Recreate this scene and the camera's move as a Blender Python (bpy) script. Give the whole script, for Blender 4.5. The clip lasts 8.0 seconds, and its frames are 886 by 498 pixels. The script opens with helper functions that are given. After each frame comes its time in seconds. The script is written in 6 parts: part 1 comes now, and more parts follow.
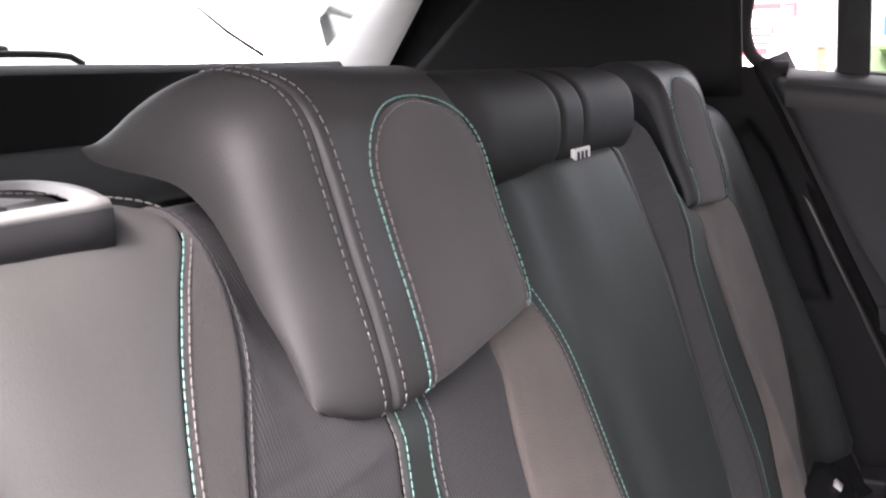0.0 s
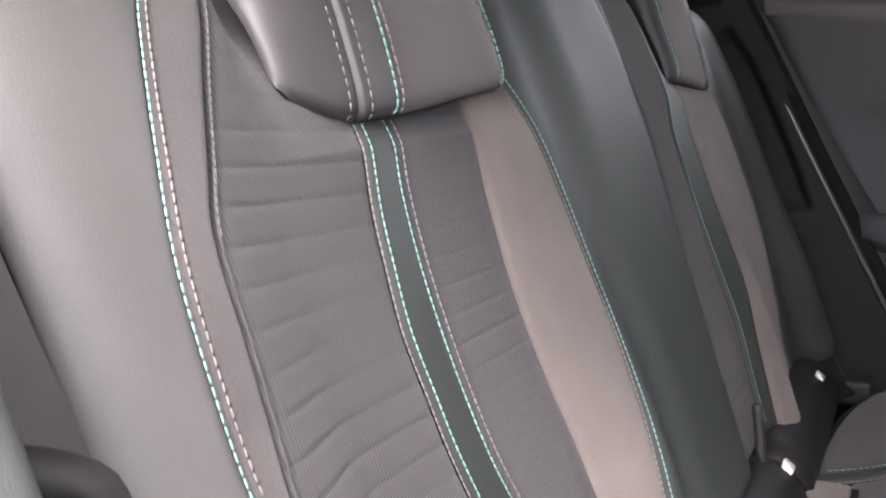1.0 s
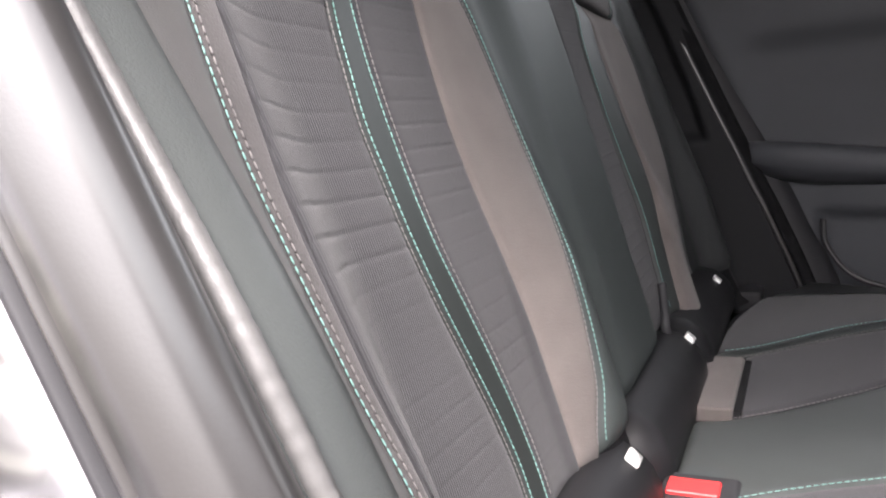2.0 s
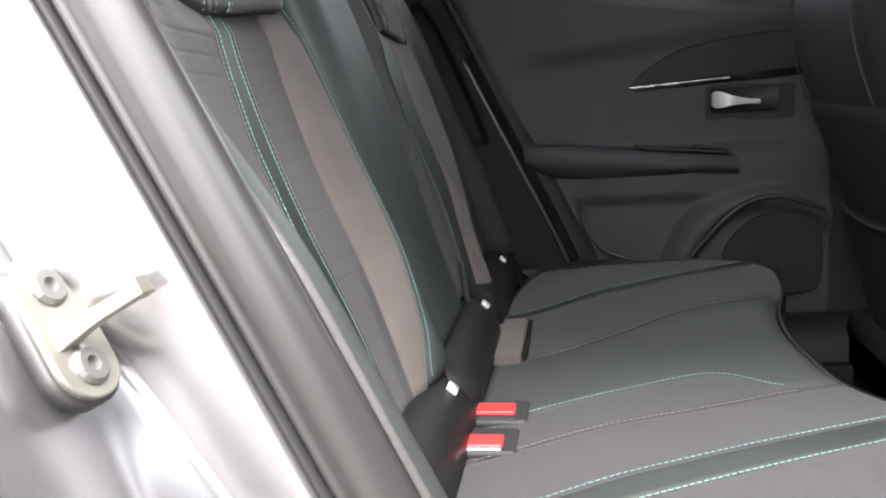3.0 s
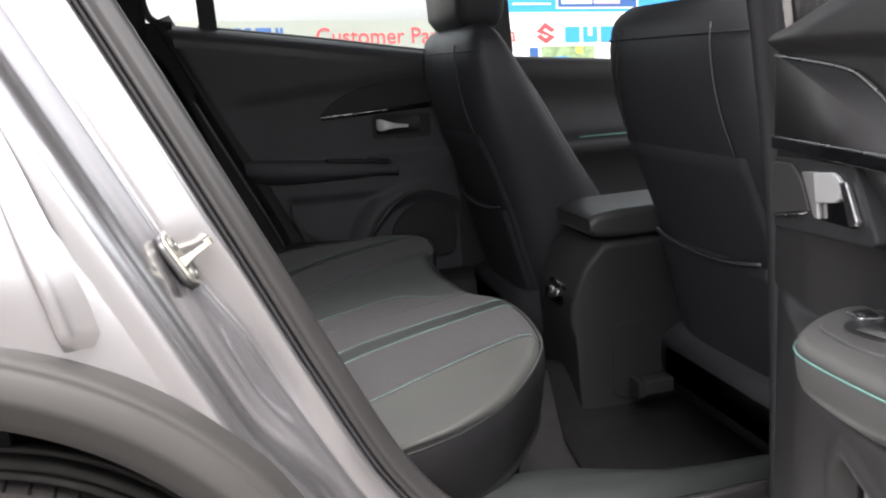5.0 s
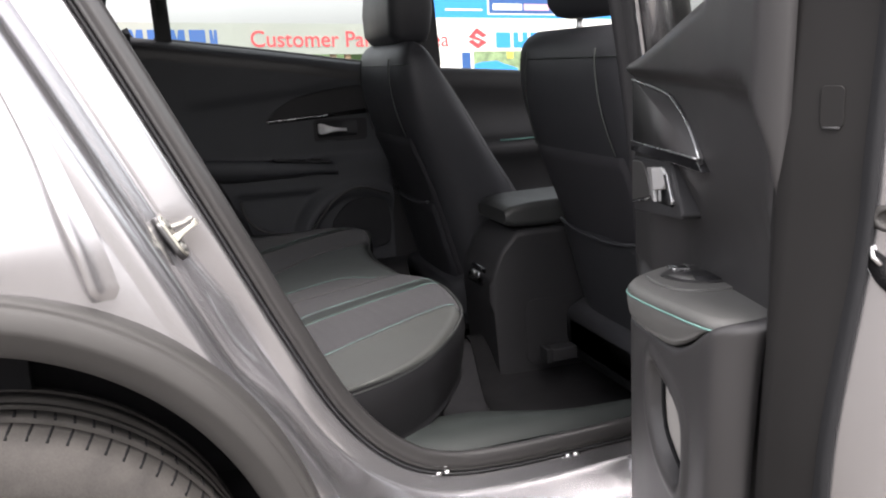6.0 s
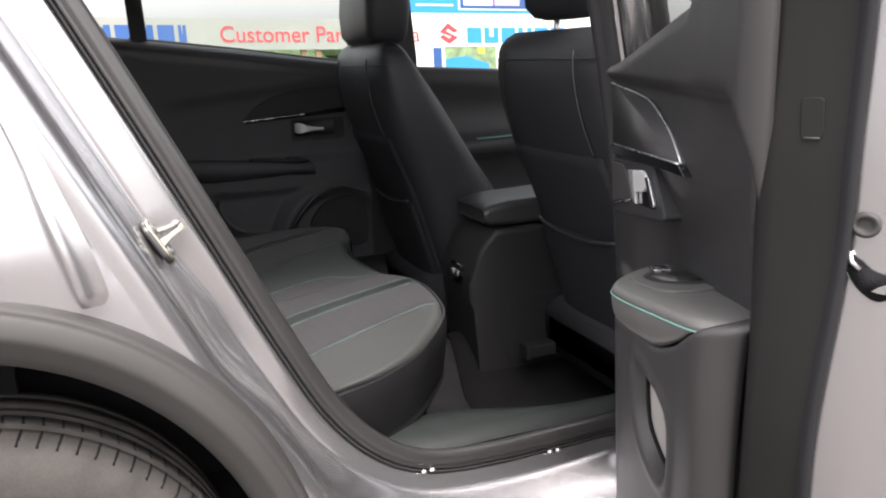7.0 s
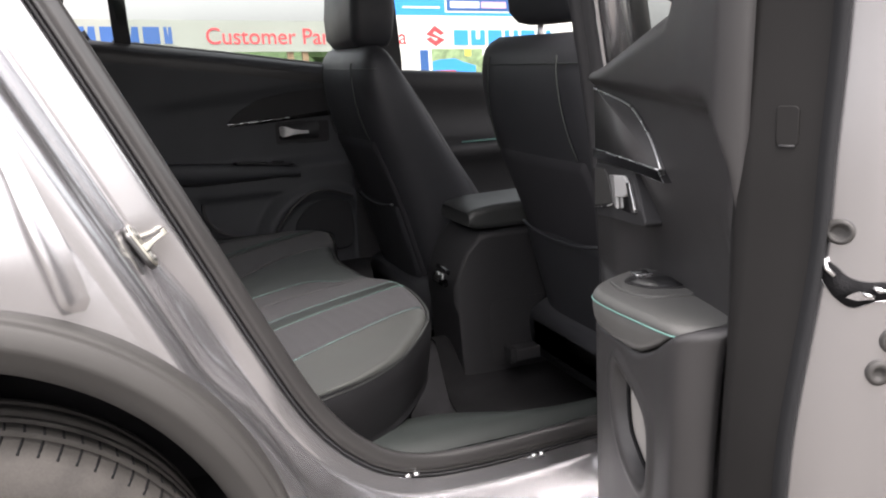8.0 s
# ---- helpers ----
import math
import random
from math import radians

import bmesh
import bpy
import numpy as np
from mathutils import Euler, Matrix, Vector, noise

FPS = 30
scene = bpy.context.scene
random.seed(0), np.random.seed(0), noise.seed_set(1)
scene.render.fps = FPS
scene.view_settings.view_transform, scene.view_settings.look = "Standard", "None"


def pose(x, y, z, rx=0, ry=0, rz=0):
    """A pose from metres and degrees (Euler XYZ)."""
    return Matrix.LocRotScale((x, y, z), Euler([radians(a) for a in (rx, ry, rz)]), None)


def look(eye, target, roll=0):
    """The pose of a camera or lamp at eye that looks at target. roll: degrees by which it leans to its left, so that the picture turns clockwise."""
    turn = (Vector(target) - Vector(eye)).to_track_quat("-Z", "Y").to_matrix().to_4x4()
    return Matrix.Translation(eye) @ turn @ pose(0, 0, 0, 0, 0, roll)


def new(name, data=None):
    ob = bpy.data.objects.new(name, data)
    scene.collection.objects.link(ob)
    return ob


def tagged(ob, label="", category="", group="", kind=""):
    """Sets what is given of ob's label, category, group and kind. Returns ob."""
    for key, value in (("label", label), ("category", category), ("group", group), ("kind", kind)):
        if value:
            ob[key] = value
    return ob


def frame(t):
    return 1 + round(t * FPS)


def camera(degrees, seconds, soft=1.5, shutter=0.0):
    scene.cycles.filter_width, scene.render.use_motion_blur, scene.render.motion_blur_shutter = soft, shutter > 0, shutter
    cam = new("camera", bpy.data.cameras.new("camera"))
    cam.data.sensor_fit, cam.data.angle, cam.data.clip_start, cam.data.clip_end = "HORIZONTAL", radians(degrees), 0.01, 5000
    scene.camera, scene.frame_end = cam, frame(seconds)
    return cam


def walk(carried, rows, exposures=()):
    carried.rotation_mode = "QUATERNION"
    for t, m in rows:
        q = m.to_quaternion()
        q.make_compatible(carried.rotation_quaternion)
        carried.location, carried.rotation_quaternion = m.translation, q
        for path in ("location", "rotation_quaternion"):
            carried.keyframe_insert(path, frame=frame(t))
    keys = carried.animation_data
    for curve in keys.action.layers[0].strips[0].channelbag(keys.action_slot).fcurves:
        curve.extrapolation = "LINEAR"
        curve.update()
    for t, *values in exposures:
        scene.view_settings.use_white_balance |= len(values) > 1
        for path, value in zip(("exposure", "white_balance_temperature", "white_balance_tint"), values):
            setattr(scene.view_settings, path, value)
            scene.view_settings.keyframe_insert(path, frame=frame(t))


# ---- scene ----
cam = camera(54.7, 8.0, soft=2.0, shutter=0.15)
PATH = [
    (0, (0.118, -0.701, 1.159), (-0.875, 0.993, 0.781), -3.1),
    (0.5, (0.123, -0.707, 1.087), (-0.866, 0.993, 0.723), -3.0),
    (1, (0.131, -0.718, 1.008), (-0.841, 0.994, 0.658), -3.1),
    (1.2, (0.131, -0.724, 0.974), (-0.822, 1.003, 0.634), -3.2),
    (2.3, (0.163, -0.844, 0.912), (-0.515, 1.0, 0.539), -3.3),
    (2.5, (0.173, -0.875, 0.917), (-0.411, 1.001, 0.54), -3.3),
    (3, (0.158, -0.997, 0.938), (-0.161, 0.94, 0.553), -3.6),
    (3.5, (0.143, -1.143, 0.963), (0.05, 0.815, 0.565), -3.7),
    (4, (0.107, -1.286, 0.986), (0.22, 0.668, 0.575), -3.9),
    (4.5, (0.057, -1.448, 1.01), (0.364, 0.482, 0.584), -3.8),
    (5, (0.021, -1.589, 1.035), (0.477, 0.309, 0.6), -3.8),
    (5.2, (0.012, -1.662, 1.046), (0.51, 0.224, 0.607), -3.7),
    (6.3, (-0.058, -1.854, 1.064), (0.567, -0.006, 0.62), -3.2),
    (6.5, (-0.061, -1.852, 1.069), (0.577, -0.011, 0.617), -3.3),
    (7, (-0.065, -1.848, 1.074), (0.597, -0.016, 0.62), -3.2),
    (7.5, (-0.064, -1.849, 1.075), (0.614, -0.022, 0.621), -3.2),
    (8, (-0.06, -1.852, 1.078), (0.63, -0.03, 0.627), -3.1),
]
EXPOSURE = [(0.0, 3.25, 6700, 23), (0.5, 3.45, 6700, 23), (1.2, 3.50, 6700, 21), (2.3, 3.0, 6600, 17), (3.5, 2.76, 6550, 13), (4.5, 2.0, 6600, 13), (5.0, 1.88, 6600, 14), (6.5, 1.75, 6650, 15), (8.0, 1.76, 6700, 15)]
walk(cam, [(t, look(eye, target, roll)) for t, eye, target, roll in PATH], EXPOSURE)

# ---- light: bright overcast sky, a wide soft sun ----
world = bpy.data.worlds.new("sky")
scene.world = world
world.use_nodes = True
wn = world.node_tree
wn.nodes.clear()
sky = wn.nodes.new("ShaderNodeTexSky")
sky.sky_type = "NISHITA"
sky.sun_disc = False
sky.sun_elevation = radians(58)
sky.sun_rotation = radians(177)
sky.dust_density = 6.0
grey = wn.nodes.new("ShaderNodeHueSaturation")
grey.inputs["Saturation"].default_value = 0.25
grey.inputs["Value"].default_value = 1.3
back = wn.nodes.new("ShaderNodeBackground")
back.inputs["Strength"].default_value = 0.15
out = wn.nodes.new("ShaderNodeOutputWorld")
cloud = wn.nodes.new("ShaderNodeMix")
cloud.data_type = "RGBA"
cloud.inputs["Factor"].default_value = 0.35
cloud.inputs["B"].default_value = (2.6, 2.6, 2.6, 1)
wn.links.new(sky.outputs[0], cloud.inputs["A"])
wn.links.new(cloud.outputs["Result"], grey.inputs["Color"])
wn.links.new(grey.outputs[0], back.inputs["Color"])
wn.links.new(back.outputs[0], out.inputs["Surface"])
sun = new("sun", bpy.data.lights.new("sun", "SUN"))
sun.data.energy = 1.3
sun.data.angle = radians(25)
sun.data.color = (1.0, 0.97, 0.93)
sun.matrix_world = look((0.2, -3.9, 7.2), (0, 0, 0.8))


# ---- materials ----
def nodes_of(name):
    m = bpy.data.materials.new(name)
    m.use_nodes = True
    nt = m.node_tree
    return m, nt, nt.nodes["Principled BSDF"]


def material(name, colour, rough=0.5, metal=0.0, grain=0.0, grain_size=400.0, mottle=0.12, mottle_size=9.0, coat=0.0, sheen=0.0, spec=0.5, rough_var=0.08):
    """A surface with colour that varies at two scales and a fine bump."""
    m, nt, b = nodes_of(name)
    co = nt.nodes.new("ShaderNodeTexCoord")
    big = nt.nodes.new("ShaderNodeTexNoise")
    big.inputs["Scale"].default_value = mottle_size
    big.inputs["Detail"].default_value = 6
    fine = nt.nodes.new("ShaderNodeTexNoise")
    fine.inputs["Scale"].default_value = grain_size
    fine.inputs["Detail"].default_value = 3
    mix = nt.nodes.new("ShaderNodeMath")
    mix.operation = "MULTIPLY_ADD"
    mix.inputs[1].default_value = 0.35
    nt.links.new(fine.outputs["Fac"], mix.inputs[0])
    nt.links.new(big.outputs["Fac"], mix.inputs[2])
    ramp = nt.nodes.new("ShaderNodeMapRange")
    ramp.inputs["From Min"].default_value = 0.35
    ramp.inputs["From Max"].default_value = 1.0
    ramp.inputs["To Min"].default_value = 1.0 - mottle
    ramp.inputs["To Max"].default_value = 1.0 + mottle
    nt.links.new(mix.outputs[0], ramp.inputs["Value"])
    tint = nt.nodes.new("ShaderNodeMix")
    tint.data_type = "RGBA"
    tint.blend_type = "MULTIPLY"
    tint.inputs["Factor"].default_value = 1.0
    tint.inputs["A"].default_value = (*colour, 1)
    nt.links.new(ramp.outputs[0], tint.inputs["B"])
    nt.links.new(tint.outputs["Result"], b.inputs["Base Color"])
    rr = nt.nodes.new("ShaderNodeMapRange")
    rr.inputs["To Min"].default_value = max(0.03, rough - rough_var)
    rr.inputs["To Max"].default_value = min(1.0, rough + rough_var)
    nt.links.new(big.outputs["Fac"], rr.inputs["Value"])
    nt.links.new(rr.outputs[0], b.inputs["Roughness"])
    b.inputs["Metallic"].default_value = metal
    b.inputs["Specular IOR Level"].default_value = spec
    b.inputs["Coat Weight"].default_value = coat
    b.inputs["Coat Roughness"].default_value = 0.06
    b.inputs["Sheen Weight"].default_value = sheen
    for t in (big, fine):
        nt.links.new(co.outputs["Object"], t.inputs["Vector"])
    if grain:
        bump = nt.nodes.new("ShaderNodeBump")
        bump.inputs["Strength"].default_value = grain
        bump.inputs["Distance"].default_value = 0.001
        nt.links.new(fine.outputs["Fac"], bump.inputs["Height"])
        nt.links.new(bump.outputs[0], b.inputs["Normal"])
    return m


def leather_mat(name, colour, rough, spec=0.42):
    """Grained leather: small voronoi cells as bump, with soft stains."""
    m = material(name, colour, rough, grain=0.0, mottle=0.10, mottle_size=14, spec=spec)
    nt = m.node_tree
    b = nt.nodes["Principled BSDF"]
    co = nt.nodes.new("ShaderNodeTexCoord")
    cell = nt.nodes.new("ShaderNodeTexVoronoi")
    cell.feature = "DISTANCE_TO_EDGE"
    cell.inputs["Scale"].default_value = 700
    nt.links.new(co.outputs["Object"], cell.inputs["Vector"])
    soft = nt.nodes.new("ShaderNodeTexNoise")
    soft.inputs["Scale"].default_value = 22
    nt.links.new(co.outputs["Object"], soft.inputs["Vector"])
    add = nt.nodes.new("ShaderNodeMath")
    add.operation = "MULTIPLY_ADD"
    add.inputs[1].default_value = 3.0
    nt.links.new(soft.outputs["Fac"], add.inputs[0])
    nt.links.new(cell.outputs["Distance"], add.inputs[2])
    bump = nt.nodes.new("ShaderNodeBump")
    bump.inputs["Strength"].default_value = 0.13
    bump.inputs["Distance"].default_value = 0.001
    nt.links.new(add.outputs[0], bump.inputs["Height"])
    nt.links.new(bump.outputs[0], b.inputs["Normal"])
    return m


def fabric_mat(name, colour):
    """Corded fabric: fine vertical cords that run up the seat."""
    m = material(name, colour, 0.95, mottle=0.10, sheen=0.10, spec=0.1)
    nt = m.node_tree
    b = nt.nodes["Principled BSDF"]
    co = nt.nodes.new("ShaderNodeTexCoord")
    wave = nt.nodes.new("ShaderNodeTexWave")
    wave.bands_direction = "Y"
    wave.inputs["Scale"].default_value = 140
    wave.inputs["Distortion"].default_value = 1.0
    wave.inputs["Detail"].default_value = 2
    nt.links.new(co.outputs["Object"], wave.inputs["Vector"])
    speck = nt.nodes.new("ShaderNodeTexNoise")
    speck.inputs["Scale"].default_value = 900
    nt.links.new(co.outputs["Object"], speck.inputs["Vector"])
    add = nt.nodes.new("ShaderNodeMath")
    nt.links.new(wave.outputs["Fac"], add.inputs[0])
    nt.links.new(speck.outputs["Fac"], add.inputs[1])
    bump = nt.nodes.new("ShaderNodeBump")
    bump.inputs["Strength"].default_value = 0.32
    bump.inputs["Distance"].default_value = 0.0008
    nt.links.new(add.outputs[0], bump.inputs["Height"])
    nt.links.new(bump.outputs[0], b.inputs["Normal"])
    shade = nt.nodes.new("ShaderNodeMapRange")
    shade.inputs["To Min"].default_value = 0.80
    shade.inputs["To Max"].default_value = 1.18
    nt.links.new(wave.outputs["Fac"], shade.inputs["Value"])
    cord = nt.nodes.new("ShaderNodeMix")
    cord.data_type = "RGBA"
    cord.blend_type = "MULTIPLY"
    cord.inputs["Factor"].default_value = 1.0
    nt.links.new(b.inputs["Base Color"].links[0].from_socket, cord.inputs["A"])
    nt.links.new(shade.outputs[0], cord.inputs["B"])
    nt.links.new(cord.outputs["Result"], b.inputs["Base Color"])
    return m


def paint_mat(name, colour):
    """Metallic car paint under clear lacquer, with tiny flakes."""
    m = material(name, colour, 0.25, metal=0.90, mottle=0.02, coat=1.0, rough_var=0.0)
    m.node_tree.nodes["Principled BSDF"].inputs["Coat Roughness"].default_value = 0.13
    return m


def glass_mat(name, tint):
    """A thin pane: clear through, glossy at grazing angles."""
    m, nt, b = nodes_of(name)
    nt.nodes.remove(b)
    clear = nt.nodes.new("ShaderNodeBsdfTransparent")
    clear.inputs["Color"].default_value = (*tint, 1)
    gloss = nt.nodes.new("ShaderNodeBsdfGlossy")
    gloss.inputs["Roughness"].default_value = 0.02
    facing = nt.nodes.new("ShaderNodeLayerWeight")
    facing.inputs["Blend"].default_value = 0.5
    curve = nt.nodes.new("ShaderNodeMath")
    curve.operation = "POWER"
    curve.inputs[1].default_value = 4.0
    nt.links.new(facing.outputs["Facing"], curve.inputs[0])
    gain = nt.nodes.new("ShaderNodeMath")
    gain.operation = "MULTIPLY_ADD"
    gain.inputs[1].default_value = 0.45
    gain.inputs[2].default_value = 0.03
    nt.links.new(curve.outputs[0], gain.inputs[0])
    mix = nt.nodes.new("ShaderNodeMixShader")
    nt.links.new(gain.outputs[0], mix.inputs[0])
    nt.links.new(clear.outputs[0], mix.inputs[1])
    nt.links.new(gloss.outputs[0], mix.inputs[2])
    nt.links.new(mix.outputs[0], nt.nodes["Material Output"].inputs["Surface"])
    return m


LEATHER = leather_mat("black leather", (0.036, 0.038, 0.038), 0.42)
LEATHER_GREEN = leather_mat("dark green-grey leather", (0.045, 0.050, 0.049), 0.48)
# Black seat leather raised in tone to carry light on the near cushion.
CUSHION_LIT = leather_mat("lit cushion leather", (0.051, 0.053, 0.051), 0.44)
# One black leather: lit tone near, shaded tones for middle and far headrests.
HEAD_LIT = leather_mat("lit warm black leather", (0.047, 0.046, 0.046), 0.45)
PAD_SHADE = leather_mat("shaded pad leather", (0.019, 0.019, 0.019), 0.60, 0.25)
LEATHER_DEEP = leather_mat("deep green-black leather", (0.034, 0.041, 0.040), 0.58, 0.32)
# Black leather with the cabin's shade mixed in, for front seats, far headrest.
LEATHER_SHADE = leather_mat("shaded black leather", (0.033, 0.034, 0.038), 0.48, 0.32)
BACK_BOARD = material("dull black seat back", (0.032, 0.032, 0.036), 0.60, grain=0.2, grain_size=1500, mottle=0.12, spec=0.25)
ARM = leather_mat("grey leather", (0.118, 0.118, 0.114), 0.45)
SATIN = material("satin silver", (0.82, 0.82, 0.82), 0.34, metal=0.3, mottle=0.04)
LEVER_GREY = material("satin grey lever", (0.42, 0.42, 0.42), 0.36, metal=0.4, mottle=0.04)
BOLT = material("dull bolt steel", (0.20, 0.20, 0.19), 0.45, metal=0.7, mottle=0.1)
SILL_GREY = material("scuffed grey-green sill plastic", (0.024, 0.028, 0.027), 0.50, spec=0.22, grain=0.3, grain_size=900, mottle=0.2, mottle_size=20)
TRIM = material("grained grey door trim", (0.031, 0.030, 0.031), 0.46, grain=0.10, grain_size=2000, mottle=0.10, spec=0.55)
# Same webbing as the near belt, darkened for the far side's shade.
WEBBING_SHADE = material("shaded belt webbing", (0.022, 0.022, 0.023), 0.7, grain=0.6, grain_size=1400, mottle=0.1)
LINING = material("light grey pocket lining", (0.36, 0.35, 0.335), 0.6, grain=0.2, grain_size=900, mottle=0.06)
# Black leather paled to carry the light from the open door.
BOLSTER_LIT = leather_mat("lit grey-black leather", (0.078, 0.077, 0.076), 0.46)
BLACK_TRIM = material("flat black trim", (0.017, 0.0175, 0.019), 0.65, grain=0.12, grain_size=1800, mottle=0.15, spec=0.20)
# Black roll leather, darkened to carry shade at seat foot and cushion front.
ROLL_SHADE = leather_mat("black roll and shade leather", (0.010, 0.010, 0.011), 0.48, 0.24)
BOARD = material("dark grey door board", (0.057, 0.060, 0.066), 0.6, grain=0.12, grain_size=1800, mottle=0.12, spec=0.35)
STRIPE = leather_mat("black band leather", (0.024, 0.028, 0.027), 0.5)
INSET = material("brushed grey inset fabric", (0.062, 0.057, 0.057), 0.95, grain=0.5, grain_size=1400, mottle=0.15, mottle_size=24, sheen=0.2, spec=0.15)
FABRIC = fabric_mat("corded grey fabric", (0.041, 0.041, 0.044))
STRIP_SUEDE = material("grey strip suede", (0.060, 0.056, 0.056), 0.95, grain=0.5, grain_size=900, mottle=0.22, mottle_size=18, sheen=0.15, spec=0.12)
SUEDE = material("taupe suede", (0.115, 0.101, 0.095), 0.95, grain=0.6, grain_size=900, mottle=0.22, mottle_size=16, sheen=0.12, spec=0.12)
PALE_PLASTIC = material("mid grey plastic", (0.062, 0.061, 0.060), 0.5, grain=0.12, grain_size=1800, mottle=0.08, spec=0.35)
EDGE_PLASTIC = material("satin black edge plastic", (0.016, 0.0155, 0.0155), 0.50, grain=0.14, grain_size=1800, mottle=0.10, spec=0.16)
PLASTIC = material("black grained plastic", (0.023, 0.023, 0.025), 0.55, grain=0.14, grain_size=1800, mottle=0.10, spec=0.32)
SPEAKER = material("dark speaker cloth", (0.034, 0.035, 0.038), 0.85, grain=0.8, grain_size=1200, mottle=0.15, spec=0.2)
PLASTIC_SOFT = material("soft dark grey trim", (0.034, 0.034, 0.036), 0.60, grain=0.12, grain_size=1800, mottle=0.12, spec=0.35)
GLOSS = material("glossy black trim", (0.008, 0.008, 0.009), 0.08, mottle=0.02, coat=1.0)
RUBBER = material("dark grey rubber seal", (0.028, 0.027, 0.027), 0.30, spec=0.85, grain=0.04, grain_size=900, mottle=0.10, rough_var=0.02)
CLAD = material("dark grey arch cladding", (0.038, 0.0365, 0.035), 0.60, grain=0.4, grain_size=1500, mottle=0.12)
TYRE = material("dusty tyre rubber", (0.042, 0.039, 0.036), 0.85, grain=0.6, grain_size=300, mottle=0.4, mottle_size=30)
SILVER = paint_mat("silver paint", (0.485, 0.48, 0.495))
CHROME = material("satin chrome", (0.80, 0.80, 0.81), 0.28, metal=1.0, mottle=0.03)
STEEL = material("yellowish zinc steel", (0.40, 0.39, 0.34), 0.38, metal=0.8, mottle=0.1, mottle_size=60)
CARPET = material("black carpet", (0.013, 0.013, 0.014), 1.0, grain=1.0, grain_size=700, mottle=0.3, mottle_size=40, spec=0.1)
HEEL_CARPET = material("dark grey carpet", (0.024, 0.024, 0.026), 1.0, grain=0.8, grain_size=700, mottle=0.2, mottle_size=40, spec=0.1)
HEADLINING = material("light grey headlining", (0.22, 0.215, 0.21), 0.95, grain=0.4, grain_size=900, mottle=0.05, spec=0.1)
PALE_TRIM = material("pale grey pillar trim", (0.42, 0.41, 0.40), 0.6, grain=0.2, grain_size=900, mottle=0.05)
TEAL = material("teal thread", (0.16, 0.32, 0.29), 0.6, mottle=0.1)
BEIGE = material("pale grey thread", (0.15, 0.14, 0.137), 0.65, mottle=0.1)
RED = material("red button plastic", (0.62, 0.035, 0.035), 0.35, mottle=0.06)
LABEL = material("white woven label", (0.75, 0.75, 0.73), 0.8, mottle=0.05)
# Same webbing as the far belt, paler for the light by the door.
WEBBING_LIT = material("lit belt webbing", (0.080, 0.078, 0.077), 0.6, grain=0.35, grain_size=1800, mottle=0.1)
GLASS = glass_mat("window glass", (0.93, 0.96, 0.95))
ASPHALT = material("worn asphalt", (0.108, 0.101, 0.092), 0.9, grain=1.0, grain_size=220, mottle=0.25, mottle_size=1.5)
WHITE_BOARD = material("white sign board", (0.72, 0.72, 0.69), 0.6, mottle=0.06, mottle_size=2)
BLUE = material("blue sign print", (0.02, 0.08, 0.25), 0.6, mottle=0.04)
CYAN = material("bright blue sign print", (0.02, 0.24, 0.62), 0.6, mottle=0.04)
SIGN_RED = material("red sign print", (0.62, 0.05, 0.06), 0.6, mottle=0.04)
PINK = material("pale pink sign print", (0.62, 0.35, 0.42), 0.6, mottle=0.05)
WOOD = material("weathered post wood", (0.22, 0.15, 0.09), 0.85, grain=0.5, grain_size=80, mottle=0.3)
WHITE_CAR = paint_mat("white car paint", (0.75, 0.75, 0.75))
GREY_CAR = paint_mat("grey car paint", (0.35, 0.37, 0.4))
DARK_GLASS = material("dark car glass", (0.02, 0.022, 0.025), 0.05, mottle=0.02, coat=1.0)
LEAF = material("hedge leaves", (0.05, 0.09, 0.03), 0.7, mottle=0.4, mottle_size=6)


# ---- building helpers ----
def interp(table, t):
    """Smooth value from a table of (t, value) rows, by monotone-ish cubic pieces."""
    if t <= table[0][0]:
        return table[0][1]
    if t >= table[-1][0]:
        return table[-1][1]
    for i in range(len(table) - 1):
        t0, a = table[i]
        t1, b = table[i + 1]
        if t0 <= t <= t1:
            ma = (b - table[i - 1][1]) / (t1 - table[i - 1][0]) if i else (b - a) / (t1 - t0)
            mb = (table[i + 2][1] - a) / (table[i + 2][0] - t0) if i + 2 < len(table) else (b - a) / (t1 - t0)
            h = t1 - t0
            u = (t - t0) / h
            return (2 * u**3 - 3 * u**2 + 1) * a + (u**3 - 2 * u**2 + u) * h * ma + (3 * u**2 - 2 * u**3) * b + (u**3 - u**2) * h * mb


def spline(points, n):
    """n points spread evenly along a Catmull-Rom curve through the given ones."""
    pts = [Vector(p) for p in points]
    pts = [2 * pts[0] - pts[1]] + pts + [2 * pts[-1] - pts[-2]]
    dense = []
    for i in range(1, len(pts) - 2):
        a, b, c, e = pts[i - 1 : i + 3]
        for k in range(24):
            u = k / 24
            dense.append(0.5 * (2 * b + (c - a) * u + (2 * a - 5 * b + 4 * c - e) * u**2 + (3 * b - 3 * c + e - a) * u**3))
    dense.append(pts[-2])
    run = [0.0]
    for p, q in zip(dense, dense[1:]):
        run.append(run[-1] + (q - p).length)
    res, k = [], 0
    for j in range(n):
        want = run[-1] * j / (n - 1)
        while k < len(run) - 2 and run[k + 1] < want:
            k += 1
        f = (want - run[k]) / max(run[k + 1] - run[k], 1e-9)
        res.append(dense[k].lerp(dense[k + 1], min(1, f)))
    return res


def smoothstep(a, b, t):
    u = min(1.0, max(0.0, (t - a) / (b - a)))
    return u * u * (3 - 2 * u)


